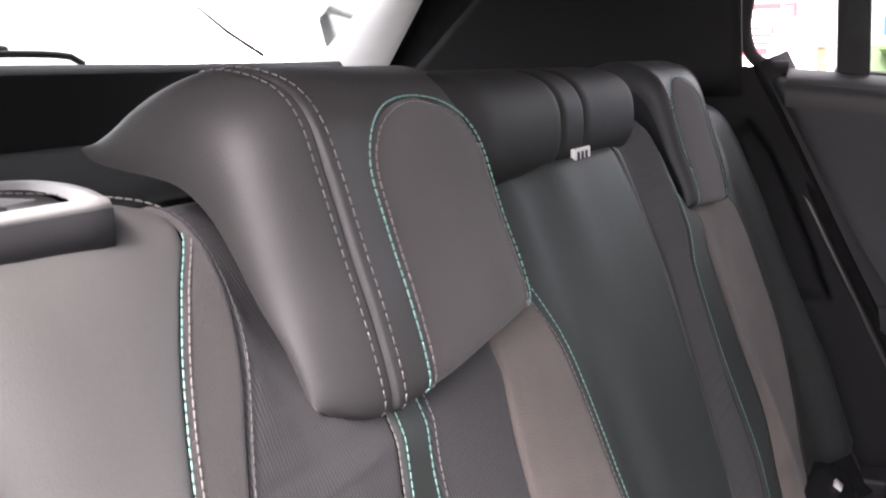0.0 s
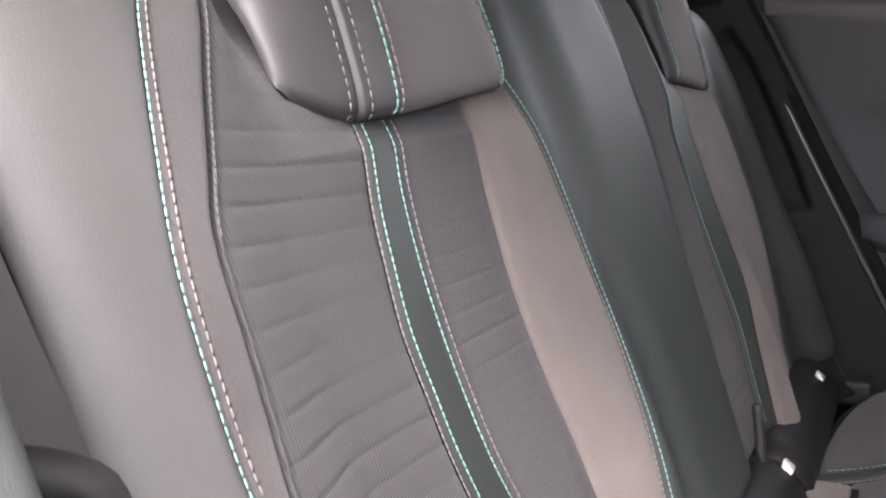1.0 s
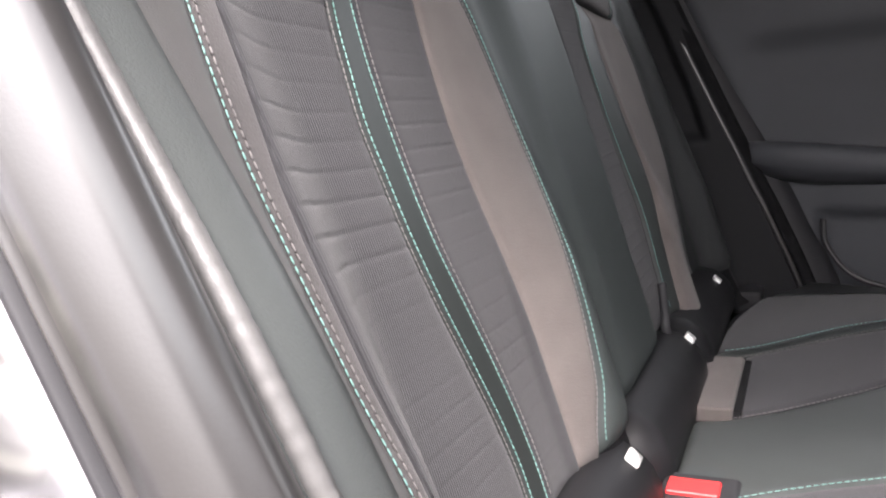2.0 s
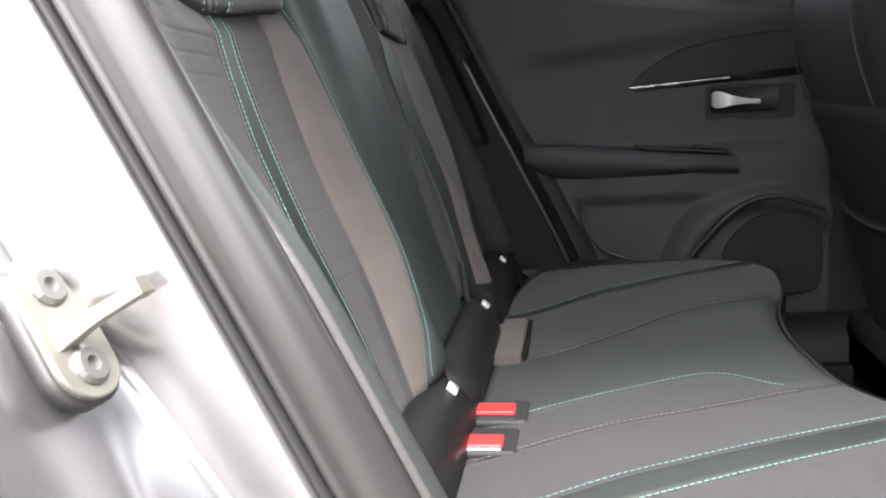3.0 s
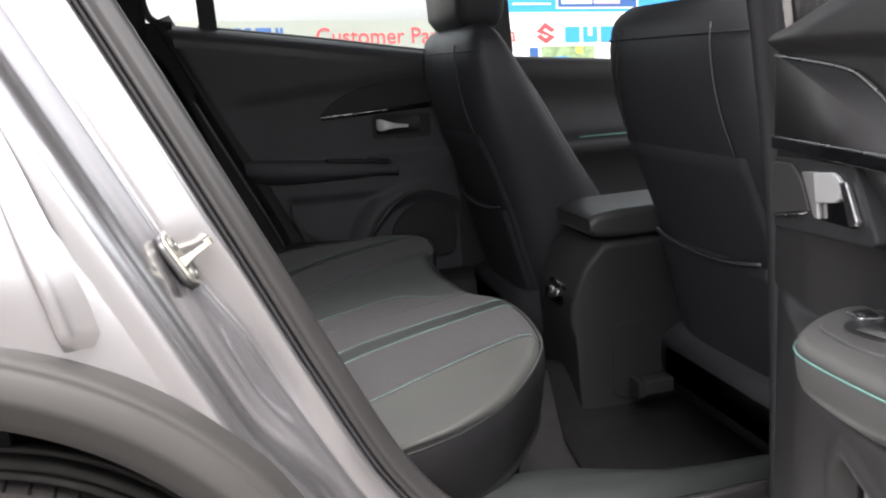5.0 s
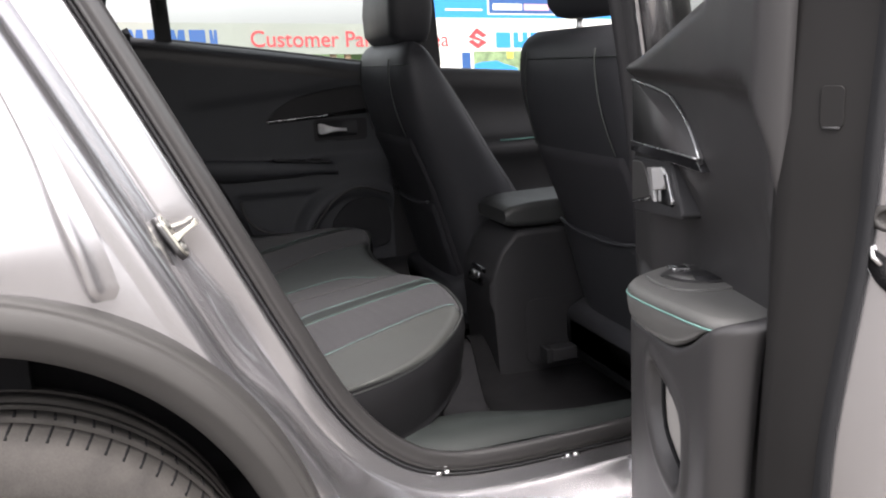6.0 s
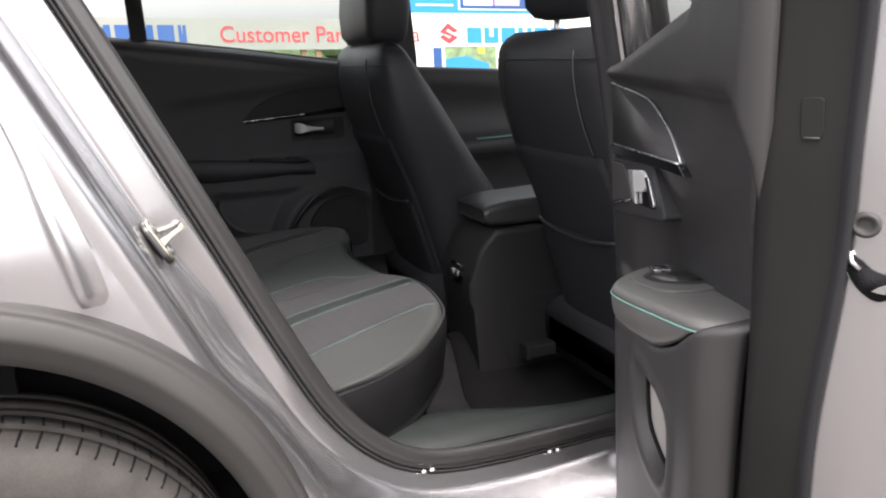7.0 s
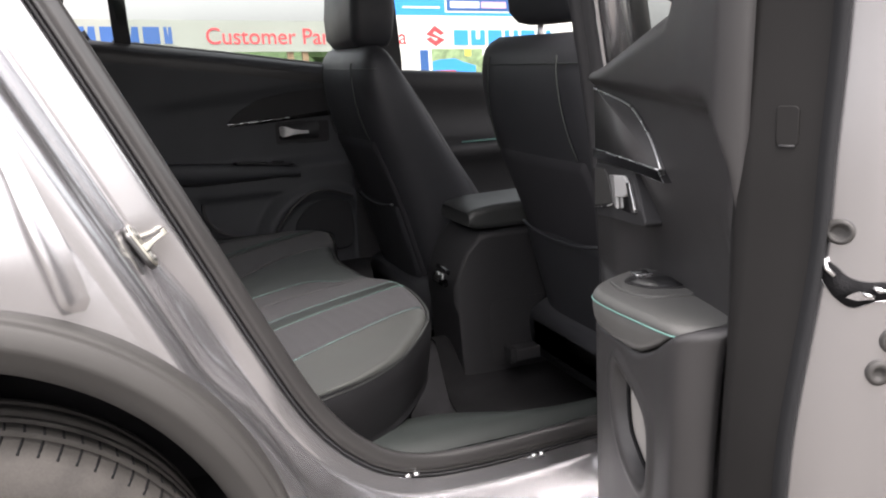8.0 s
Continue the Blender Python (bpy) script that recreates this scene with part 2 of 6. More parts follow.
def bell(t, mid, half):
    u = (t - mid) / half
    return (1 - u * u) ** 2 if abs(u) < 1 else 0.0


def empty(name, label, category, at=(0, 0, 0), group="", kind=""):
    e = new(name)
    e.location = at
    e.empty_display_size = 0.1
    return tagged(e, label, category, group, kind)


def make(name, verts, faces, mat, parent=None, label="", flat=False, bevel=0.0, thick=0.0, sub=0):
    """One mesh object; parts are given in world metres and hang under their parent."""
    me = bpy.data.meshes.new(name)
    me.from_pydata([tuple(v) for v in verts], [], faces)
    me.materials.append(mat)
    bm = bmesh.new()
    bm.from_mesh(me)
    bmesh.ops.remove_doubles(bm, verts=bm.verts, dist=1e-6)
    bmesh.ops.recalc_face_normals(bm, faces=bm.faces)
    bm.to_mesh(me)
    bm.free()
    if not flat:
        me.polygons.foreach_set("use_smooth", [True] * len(me.polygons))
    ob = new(name, me)
    if thick:
        m = ob.modifiers.new("thickness", "SOLIDIFY")
        m.thickness, m.offset = thick, 0
    if bevel:
        m = ob.modifiers.new("edges", "BEVEL")
        m.width, m.segments, m.limit_method = bevel, 3, "ANGLE"
        m.angle_limit = radians(35)
        m.harden_normals = False
    if sub:
        m = ob.modifiers.new("round", "SUBSURF")
        m.levels = m.render_levels = sub
    if not flat and bevel:
        w = ob.modifiers.new("normals", "WEIGHTED_NORMAL")
        w.keep_sharp = False
    if parent:
        hang(ob, parent)
    if label:
        ob["label"] = label
    return ob


def hang(ob, parent):
    base = Vector((0, 0, 0))
    p = parent
    while p:
        base = base + p.location
        p = p.parent
    ob.parent = parent
    ob.location = ob.location - base
    return ob


def grid_faces(nu, nv, wrap=False):
    """Faces of a grid of nv rows with nu points each."""
    out_faces = []
    for j in range(nv - 1):
        for i in range(nu - (0 if wrap else 1)):
            k = (i + 1) % nu
            out_faces.append((j * nu + i, j * nu + k, (j + 1) * nu + k, (j + 1) * nu + i))
    return out_faces


def loft(rings, closed_ends=True):
    """Verts and faces of a skin over rings with equal counts of points."""
    n = len(rings[0])
    verts = [p for r in rings for p in r]
    faces = grid_faces(n, len(rings), wrap=True)
    if closed_ends:
        faces.append(tuple(range(n))[::-1])
        faces.append(tuple((len(rings) - 1) * n + i for i in range(n)))
    return verts, faces


def box(x0, x1, y0, y1, z0, z1):
    v = [(x, y, z) for z in (z0, z1) for y in (y0, y1) for x in (x0, x1)]
    return v, [(0, 2, 3, 1), (4, 5, 7, 6), (0, 1, 5, 4), (2, 6, 7, 3), (0, 4, 6, 2), (1, 3, 7, 5)]


def tube(points, radius, sides=8, squash=1.0, n=0):
    """Verts and faces of a round rod along points."""
    pts = spline(points, n) if n else [Vector(p) for p in points]
    rings = []
    for i, p in enumerate(pts):
        t = (pts[min(i + 1, len(pts) - 1)] - pts[max(i - 1, 0)]).normalized()
        a = t.cross(Vector((0.13, 0.31, 0.94))).normalized()
        b = t.cross(a)
        r = radius[i] if isinstance(radius, list) else radius
        rings.append([p + r * (a * math.cos(k) + squash * b * math.sin(k)) for k in [2 * math.pi * q / sides for q in range(sides)]])
    return loft(rings)


def ribbon(points, sides_dir, width, thick):
    """A flat band along points: width along sides_dir (a function of the index), with thickness."""
    pts = [Vector(p) for p in points]
    rings = []
    for i, p in enumerate(pts):
        t = (pts[min(i + 1, len(pts) - 1)] - pts[max(i - 1, 0)]).normalized()
        w = Vector(sides_dir(i) if callable(sides_dir) else sides_dir).normalized()
        nrm = t.cross(w).normalized()
        rings.append([p + w * a * width / 2 + nrm * b * thick / 2 for a, b in ((-1, -1), (1, -1), (1, 1), (-1, 1))])
    return loft(rings)


def rounded(cx, cy, hx, hy, r, n=6):
    """Outline of a rounded rectangle as 2D points."""
    pts = []
    for q, (sx, sy) in enumerate(((1, 1), (-1, 1), (-1, -1), (1, -1))):
        for k in range(n):
            a = math.pi / 2 * (q + k / (n - 1))
            pts.append((cx + sx * (hx - r) + r * math.cos(a), cy + sy * (hy - r) + r * math.sin(a)))
    return pts


def join(*shapes):
    verts, faces = [], []
    for v, f in shapes:
        k = len(verts)
        verts += list(v)
        faces += [tuple(i + k for i in face) for face in f]
    return verts, faces


def plate(outline, to_world, depth0, depth1):
    """A prism: a 2D outline carried to the world at two depths."""
    n = len(outline)
    verts = [to_world(a, b, depth0) for a, b in outline] + [to_world(a, b, depth1) for a, b in outline]
    faces = [tuple(range(n)), tuple(range(2 * n - 1, n - 1, -1))]
    faces += [(i, (i + 1) % n, n + (i + 1) % n, n + i) for i in range(n)]
    return verts, faces


def normal_of(fn, u, v, e=0.002):
    a = Vector(fn(u + e, v)) - Vector(fn(u - e, v))
    b = Vector(fn(u, v + e)) - Vector(fn(u, v - e))
    return a.cross(b).normalized()


def panel(name, fn, left, right, v0, v1, nu, nv, mat, parent, puff=0.006, ribs=0.0, rib_deep=0.0005, label="", flip=1, slant=0.0, edge=0.011, lift=0.0, ends=True):
    """An upholstered panel on the surface fn(u, v), between the seams left(v) and right(v): its edges turn down into the seams."""
    verts = []
    for j in range(nv):
        v = v0 + (v1 - v0) * j / (nv - 1)
        a, b = left(v), right(v)
        for i in range(nu):
            f = i / (nu - 1)
            f = f + 0.12 * math.sin(2 * math.pi * f) * -1 / 2
            u = a + (b - a) * f
            p = Vector(fn(u, v))
            d = min(u - a, b - u)
            if ends:
                d = min(d, v - v0, v1 - v)
            drop = 0.0
            if d < edge:
                k = 1 - max(d, 0) / edge
                drop = puff * (1 - math.sqrt(max(0.0, 1 - k * k)))
            if ribs:
                ph = ((v + slant * (u - a)) / ribs) % 1.0
                drop += rib_deep * math.exp(-((min(ph, 1 - ph) / 0.055) ** 2)) * (0.75 + 0.25 * math.sin(31 * u + 7 * v / ribs))
            p = p + flip * normal_of(fn, u, v) * (lift - drop)
            verts.append(p)
    ob = make(name, verts, grid_faces(nu, nv), mat, parent, label)
    return ob


def stitches(name, fn, line, v0, v1, mat, parent, offset=0.0, flip=1, step=0.0044, long=0.0037, r=0.00042, proud=0.00030):
    """A row of thread stitches along the seam line(v) on the surface fn(u, v)."""
    pts = [Vector(fn(line(v) + offset, v)) + flip * normal_of(fn, line(v) + offset, v) * proud for v in np.linspace(v0, v1, 240)]
    run = [0.0]
    for p, q in zip(pts, pts[1:]):
        run.append(run[-1] + (q - p).length)
    shapes, s = [], 0.0

    def at(d):
        k = min(max(int(np.searchsorted(run, d)) - 1, 0), len(pts) - 2)
        return pts[k].lerp(pts[k + 1], (d - run[k]) / max(run[k + 1] - run[k], 1e-9))

    while s + long < run[-1]:
        a, c = at(s), at(s + long)
        shapes.append(tube([a, a.lerp(c, 0.2), a.lerp(c, 0.8), c], [r * 0.4, r, r, r * 0.4], 5))
        s += step
    return make(name, *join(*shapes), mat, parent, "teal thread stitching" if mat is TEAL else "pale thread stitching")


def polygon_depth(outline, a, b):
    """How far (a, b) lies inside a 2D outline, in metres; minus outside it."""
    n = len(outline)
    sides, best = 0, 9.0
    for k in range(n):
        (xa, za), (xb, zb) = outline[k], outline[(k + 1) % n]
        if (za > b) != (zb > b) and a < xa + (b - za) / (zb - za) * (xb - xa):
            sides += 1
        q = min(1.0, max(0.0, ((a - xa) * (xb - xa) + (b - za) * (zb - za)) / ((xb - xa) ** 2 + (zb - za) ** 2)))
        best = min(best, math.hypot(a - xa - q * (xb - xa), b - za - q * (zb - za)))
    return best if sides % 2 else -best


def table_fn(rows):
    return lambda v: interp(rows, v)


# ==== the silver car, seen from its open rear door ====
car = empty("car", "silver compact car with a rear door standing open", "car")
WX, WZ, WR = -0.315, 0.345, 0.345  # rear wheel

# line of the door seal round the rear of the opening, as (x, z)
SEAL = [(-0.253, 1.408), (-0.184, 1.290), (-0.116, 1.152), (-0.049, 1.011), (0.027, 0.847), (0.095, 0.700), (0.161, 0.570), (0.230, 0.488), (0.310, 0.445), (0.430, 0.433), (0.65, 0.438), (0.95, 0.440)]
SEAL_PATH = spline([(x, 0, z) for x, z in SEAL], 110)


def rim_normal(i):
    t = (SEAL_PATH[min(i + 1, 109)] - SEAL_PATH[max(i - 1, 0)]).normalized()
    return Vector((t.z, 0, -t.x))


def along_seal(section, i0=0, i1=110):
    """Rows along the opening: section gives (offset outwards from the seal, y) pairs."""
    rows = []
    for i in range(i0, i1):
        n = rim_normal(i)
        rows.append([Vector((SEAL_PATH[i].x + n.x * o, y, SEAL_PATH[i].z + n.z * o)) for o, y in section(i)])
    return rows


def skin(name, rows, mat, parent, label="", thick=0.0):
    n = len(rows[0])
    return make(name, [p for r in rows for p in r], grid_faces(n, len(rows)), mat, parent, label, thick=thick)


# outwards is away from the opening: to the rear and down
probe = rim_normal(50)
OUT = 1.0 if probe.x < 0 or probe.z < 0 else -1.0


def out_rows(section, i0=0, i1=110):
    return along_seal(lambda i: [(OUT * o, y) for o, y in section(i)], i0, i1)


skin("door_seal", out_rows(lambda i: [(0.022, -0.622), (0.010, -0.633), (-0.006, -0.652), (-0.0165, -0.664), (-0.022, -0.670), (-0.0245, -0.675), (-0.024, -0.680), (-0.019, -0.685), (-0.010, -0.6885), (-0.003, -0.689), (-0.0012, -0.686), (0.0005, -0.6885), (0.0025, -0.688), (0.0050, -0.685), (0.0058, -0.676)]), RUBBER, car, "dark grey rubber door seal")
skin("seal_lip", out_rows(lambda i: [(0.0058, -0.680), (0.0070, -0.6872), (0.0090, -0.6880), (0.0105, -0.6835)]), PLASTIC, car, "thin black seal lip")
# painted flange behind the seal, then the shut step and the edge of the outer skin
FLANGE_LOW = [(0.0095, -0.675), (0.0130, -0.6835), (0.020, -0.686), (0.036, -0.689), (0.040, -0.6888), (0.0425, -0.6895), (0.0450, -0.693), (0.0475, -0.712), (0.0495, -0.740), (0.0520, -0.764), (0.0565, -0.783), (0.0640, -0.797), (0.080, -0.807), (0.118, -0.812)]
FLANGE_HIGH = [(0.0095, -0.675), (0.0130, -0.6835), (0.022, -0.684), (0.053, -0.674), (0.0565, -0.6725), (0.0595, -0.6730), (0.0630, -0.678), (0.0690, -0.702), (0.0705, -0.732), (0.0720, -0.760), (0.0750, -0.782), (0.0810, -0.799), (0.0930, -0.8105), (0.118, -0.815)]
FLANGE_SILL = [(0.0095, -0.675), (0.0130, -0.6835), (0.020, -0.687), (0.030, -0.691), (0.034, -0.693), (0.037, -0.696), (0.041, -0.702), (0.048, -0.714), (0.056, -0.728), (0.065, -0.744), (0.075, -0.762), (0.086, -0.782), (0.098, -0.798), (0.118, -0.812)]


def flange_section(i):
    z = SEAL_PATH[i].z
    w = smoothstep(0.60, 0.74, z)
    low = smoothstep(0.58, 0.46, z)
    k = min(0.003, max(-0.012, 0.14 * (z - 0.86)))
    # the flange twists to face the sky above the striker
    tilt = 0.010 + 0.013 * smoothstep(0.845, 0.900, z)
    twist = (0.0, 0.0, 0.15, 0.95, 1.0, 1.0, 0.95, 0.7, 0.4, 0.2, 0.0, 0.0, 0.0, 0.0)
    rows = []
    for q, (a, b, c) in enumerate(zip(FLANGE_LOW, FLANGE_HIGH, FLANGE_SILL)):
        lo, ly = a[0] + (c[0] - a[0]) * low, a[1] + (c[1] - a[1]) * low
        ho, hy = b[0] + (k if 3 <= q <= 6 else 0.0), b[1] - tilt * twist[q]
        rows.append((lo + (ho - lo) * w, ly + (hy - ly) * w, 0))
    return rows


def fine_section(points, n):
    return [(p.x, p.y) for p in spline(points, n)]


skin("door_flange", out_rows(lambda i: fine_section(flange_section(i)[:5], 16)), SILVER, car, "silver painted door opening flange")
skin("shut_wall", out_rows(lambda i: fine_section(flange_section(i)[4:], 44)), SILVER, car, "silver painted wall beside the door opening")
EDGE = sorted([((SEAL_PATH[i] + rim_normal(i) * OUT * 0.116).z, (SEAL_PATH[i] + rim_normal(i) * OUT * 0.116).x) for i in range(0, 60)])
EDGE = [e for k, e in enumerate(EDGE) if k % 3 == 0]


def side_y(x, z):
    """Outer skin of the quarter: haunch over the wheel."""
    y = -0.822
    y -= 0.035 * smoothstep(0.0, -0.35, x) * smoothstep(1.02, 0.86, z)
    y += 0.10 * smoothstep(0.98, 1.45, z)
    return y


def quarter_edge(th):
    """Distance from the wheel's middle to the edge of the quarter in the direction th."""
    r = 0.30
    while r < 1.6:
        x, z = WX - 0.01 + r * math.cos(th), WZ + r * math.sin(th)
        if x > interp(EDGE, z) or z > 1.42 or x < -0.95:
            return r
        r += 0.002
    return r


rows = []
for th in np.linspace(-0.03, math.pi * 0.97, 170):
    c, s = math.cos(th), math.sin(th)
    r0 = 1 / math.hypot(c / 0.445, s / 0.50)
    r1 = max(quarter_edge(th), r0 + 0.004)
    row = []
    for f in 1 - np.linspace(1, 0, 64) ** 1.6:
        r = r0 + (r1 - r0) * f
        x, z = WX - 0.01 + r * c, WZ + r * s
        y = side_y(x, z)
        row.append(Vector((x, y - (0.8147 + y) * math.exp(-(r1 - r) / 0.045), z)))
    rows.append(row)
skin("quarter_panel", rows, SILVER, car, "silver painted rear quarter")
# bumper edge that meets the arch, with its gap
FOLD = table_fn([(0.79, -0.128), (0.82, -0.137), (0.86, -0.145), (0.936, -0.1635), (0.985, -0.1755), (1.06, -0.200)])
rows = []
for z in np.linspace(0.812, 1.06, 40):
    k = (0.25 + 0.75 * smoothstep(1.04, 0.84, z)) * (0.45 + 0.55 * smoothstep(0.812, 0.824, z))
    x = FOLD(z)
    rows.append([Vector((x + 0.9 * dx * (0.5 + 0.5 * k), side_y(x, z) + (dy * k if dy < 0 else dy), z)) for dx, dy in ((-0.0015, 0.006), (-0.0005, -0.004), (0.001, -0.0090), (0.004, -0.0108), (0.009, -0.0098), (0.015, -0.0068), (0.022, -0.0034), (0.030, -0.0010), (0.038, 0.0015))])
skin("bumper_edge", rows, SILVER, car, "rounded silver fold above the wheel arch")
# arch cladding: a lipped band round the wheel
rows = []
for a in np.linspace(-0.12, math.pi + 0.12, 90):
    c, s = math.cos(a), math.sin(a)
    prof = [(0.452, 0.508, -0.80), (0.4495, 0.5055, -0.852), (0.4475, 0.5030, -0.861), (0.4435, 0.4985, -0.8645), (0.4405, 0.4955, -0.8635), (0.4390, 0.4940, -0.8660), (0.436, 0.490, -0.8690), (0.423, 0.4745, -0.8725), (0.419, 0.470, -0.8725), (0.4155, 0.466, -0.8705), (0.402, 0.450, -0.861), (0.391, 0.437, -0.852), (0.387, 0.432, -0.842), (0.388, 0.432, -0.80), (0.390, 0.433, -0.70)]
    rows.append([Vector((WX - 0.01 + rx * c, y + 0.012 * (1 - s) - 0.0 + (0.012 if c > 0 else 0.0) * smoothstep(0.0, 0.9, c), WZ + rz * s)) for rx, rz, y in prof])
skin("arch_cladding", rows, CLAD, car, "dark grey plastic wheel arch cladding")
# wheel well liner
rows = [[Vector((WX - 0.01 + 0.392 * math.cos(a), y, WZ + 0.436 * math.sin(a))) for y in np.linspace(-0.80, -0.50, 8)] for a in np.linspace(-0.3, math.pi + 0.3, 40)]
skin("arch_liner", rows, HEEL_CARPET, car, "black felt wheel well liner")
make("inner_well", *plate([(WX - 0.01 + 0.40 * math.cos(a), WZ + 0.43 * math.sin(a)) for a in np.linspace(-0.5, math.pi + 0.5, 30)], lambda a, b, d: (a, d, b), -0.50, -0.48), HEEL_CARPET, car, "dark inner wall of the wheel well")

TZ = 0.335
# rear wheel: lathe of the tyre, sipes cut as dark blocks, a plain rim
prof = [(0.235, 0.085), (0.250, 0.100), (0.285, 0.107), (0.315, 0.104), (0.332, 0.096), (0.341, 0.084), (0.3445, 0.066), (0.3455, 0.056), (0.338, 0.055), (0.338, 0.047), (0.3465, 0.046), (0.347, 0.016), (0.338, 0.015), (0.338, 0.007), (0.347, 0.006), (0.347, -0.006)]
prof = prof + [(r, -w) for r, w in prof[::-1][1:]]
WY = -0.715
rings = [[Vector((WX + 0.97 * r * math.cos(a), WY - w, TZ + 0.97 * r * math.sin(a))) for r, w in prof] for a in np.linspace(0, 2 * math.pi, 121)[:-1]]
verts = [p for r in rings for p in r]
n = len(prof)
faces = [(j * n + i, j * n + i + 1, ((j + 1) % 120) * n + i + 1, ((j + 1) % 120) * n + i) for j in range(120) for i in range(n - 1)]
wheel = make("wheel", *loft([[Vector((WX + 0.07 * math.cos(a), y, TZ + 0.07 * math.sin(a))) for a in np.linspace(0, 2 * math.pi, 25)[:-1]] for y in (WY - 0.05, WY + 0.08)]), PLASTIC, car, "rear wheel under the arch")
make("tyre", verts, faces, TYRE, wheel, "dusty black tyre with sipes")
rim_prof = [(0.238, 0.090), (0.232, 0.086), (0.222, 0.06), (0.215, 0.0), (0.222, -0.07)]
verts = [Vector((WX + 0.97 * r * math.cos(a), WY - w, TZ + 0.97 * r * math.sin(a))) for a in np.linspace(0, 2 * math.pi, 73)[:-1] for r, w in rim_prof]
faces = [(j * 5 + i, j * 5 + i + 1, ((j + 1) % 72) * 5 + i + 1, ((j + 1) % 72) * 5 + i) for j in range(72) for i in range(4)]
spokes = []
for k in range(5):
    a = 2 * math.pi * k / 5 + 0.3
    v, f = box(-0.022, 0.022, WY - 0.075, WY - 0.055, 0.05, 0.226)
    spokes.append(([(WX + x * math.cos(a) - z * math.sin(a), y, TZ + x * math.sin(a) + z * math.cos(a)) for x, y, z in v], f))
make("rim", *join((verts, faces), *spokes), CHROME, wheel, "silver alloy rim")
shapes = []
for k in range(92):
    a = 2 * math.pi * k / 92
    for line, lean_by in (([(0.3452, 0.060), (0.3440, 0.070), (0.3415, 0.080), (0.3365, 0.090)], 0.25), ([(0.3464, 0.020), (0.3466, 0.030), (0.3464, 0.042)], -0.25)):
        shapes.append(tube([(WX + 0.97 * r * math.cos(a + lean_by * (w - 0.05)), WY - w, TZ + 0.97 * r * math.sin(a + lean_by * (w - 0.05))) for r, w in line], 0.0019, 6))
make("tread_grooving", *join(*shapes), CARPET, wheel, "dark tread grooves")
tagged(bpy.data.objects["tread_grooving"], "dark tread grooves", kind="stuff")

# dark cladding under the painted sill
rows = [[Vector((x, y, z)) for y, z in ((-0.795, 0.315), (-0.825, 0.30), (-0.835, 0.27), (-0.83, 0.22), (-0.80, 0.19), (-0.70, 0.185))] for x in np.linspace(0.05, 2.1, 30)]
skin("sill_cladding", rows, CLAD, car, "dark grey sill cladding")
# bright clips in the seal
for x in (0.302, 0.316, 0.520, 0.534):
    make("seal_clip", *tube([(x - 0.004, -0.690, 0.440 if x < 0.4 else 0.424), (x + 0.004, -0.692, 0.440 if x < 0.4 else 0.424)], 0.0035, 8), CHROME, car, "small bright seal clip")
# inner sill tread
sill_in = table_fn([(0.18, -0.545), (0.40, -0.550), (0.46, -0.572), (0.55, -0.608), (0.66, -0.620), (1.0, -0.620)])
rows = [[Vector((x, y, z)) for y, z in ((-0.660, 0.452), (-0.645, 0.470), (0.5 * (sill_in(x) - 0.645), 0.473), (sill_in(x), 0.466), (sill_in(x) + 0.016, 0.447), (sill_in(x) + 0.020, 0.29))] for x in np.linspace(0.18, 1.0, 40)]
skin("sill_trim", rows, SILL_GREY, car, "dark grey plastic sill tread")
rows = [[Vector((x, y, z)) for y, z in ((0.70, 0.455), (0.640, 0.470), (0.600, 0.474), (0.565, 0.466), (0.545, 0.445), (0.540, 0.29))] for x in np.linspace(0.14, 1.6, 30)]
skin("far_sill_trim", rows, PLASTIC, car, "black far sill trim")
# striker on the wall of the flange, which faces the opening
SC = Vector((-0.0408, -0.7062, 0.8525))
AX = Vector((0.482, -0.16, -0.86)).normalized()
SN = Vector((0.88, -0.10, 0.47))
SN = (SN - AX * SN.dot(AX)).normalized()
SI = AX.cross(SN).normalized()
if SI.y > 0:
    SI = -SI


def striker_at(a, b, d):
    """On the striker plate: a down its length, b outwards across it, d proud of the wall."""
    return tuple(SC + AX * a + SI * b + SN * d)


plate_obj = make("striker_plate", *plate(rounded(0, 0, 0.0305, 0.0155, 0.0145, 8), striker_at, 0.0, 0.0045), STEEL, car, "zinc plated door striker plate", bevel=0.001, flat=True)
make("striker_gasket", *plate(rounded(0, 0, 0.0322, 0.0172, 0.0162, 8), striker_at, -0.0055, 0.0015), RUBBER, car, "black gasket under the striker")
for a in (-0.0173, 0.0173):
    ring = [[Vector(striker_at(a + r * math.cos(t), r * math.sin(t), d)) for t in np.linspace(0, 2 * math.pi, 19)[:-1]] for r, d in ((0.0085, 0.004), (0.0085, 0.0055), (0.0068, 0.0072), (0.0032, 0.0072), (0.0026, 0.0050))]
    make("screw", *loft(ring), BOLT, plate_obj, "round star-drive screw", flat=True)
bar = []
for d, a0, a1, b0, b1 in ((0.003, -0.002, 0.0095, 0.001, 0.0115), (0.010, -0.001, 0.0075, -0.001, 0.007), (0.018, -0.0005, 0.0055, -0.006, 0.001), (0.0335, -0.0010, 0.0045, -0.0145, -0.0065)):
    bar.append([Vector(striker_at(a, b, d)) for a, b in ((a0, b0), (a1, b0), (a1, b1), (a0, b1))])
make("hook", *loft(bar), STEEL, plate_obj, "zinc plated striker bar", flat=True, bevel=0.0008)
make("hook_plate", *plate([(-0.0035, -0.015), (0.0048, -0.015), (0.0048, -0.006), (-0.0035, -0.006)], striker_at, 0.030, 0.0365), STEEL, plate_obj, "folded end of the striker bar", bevel=0.0008)
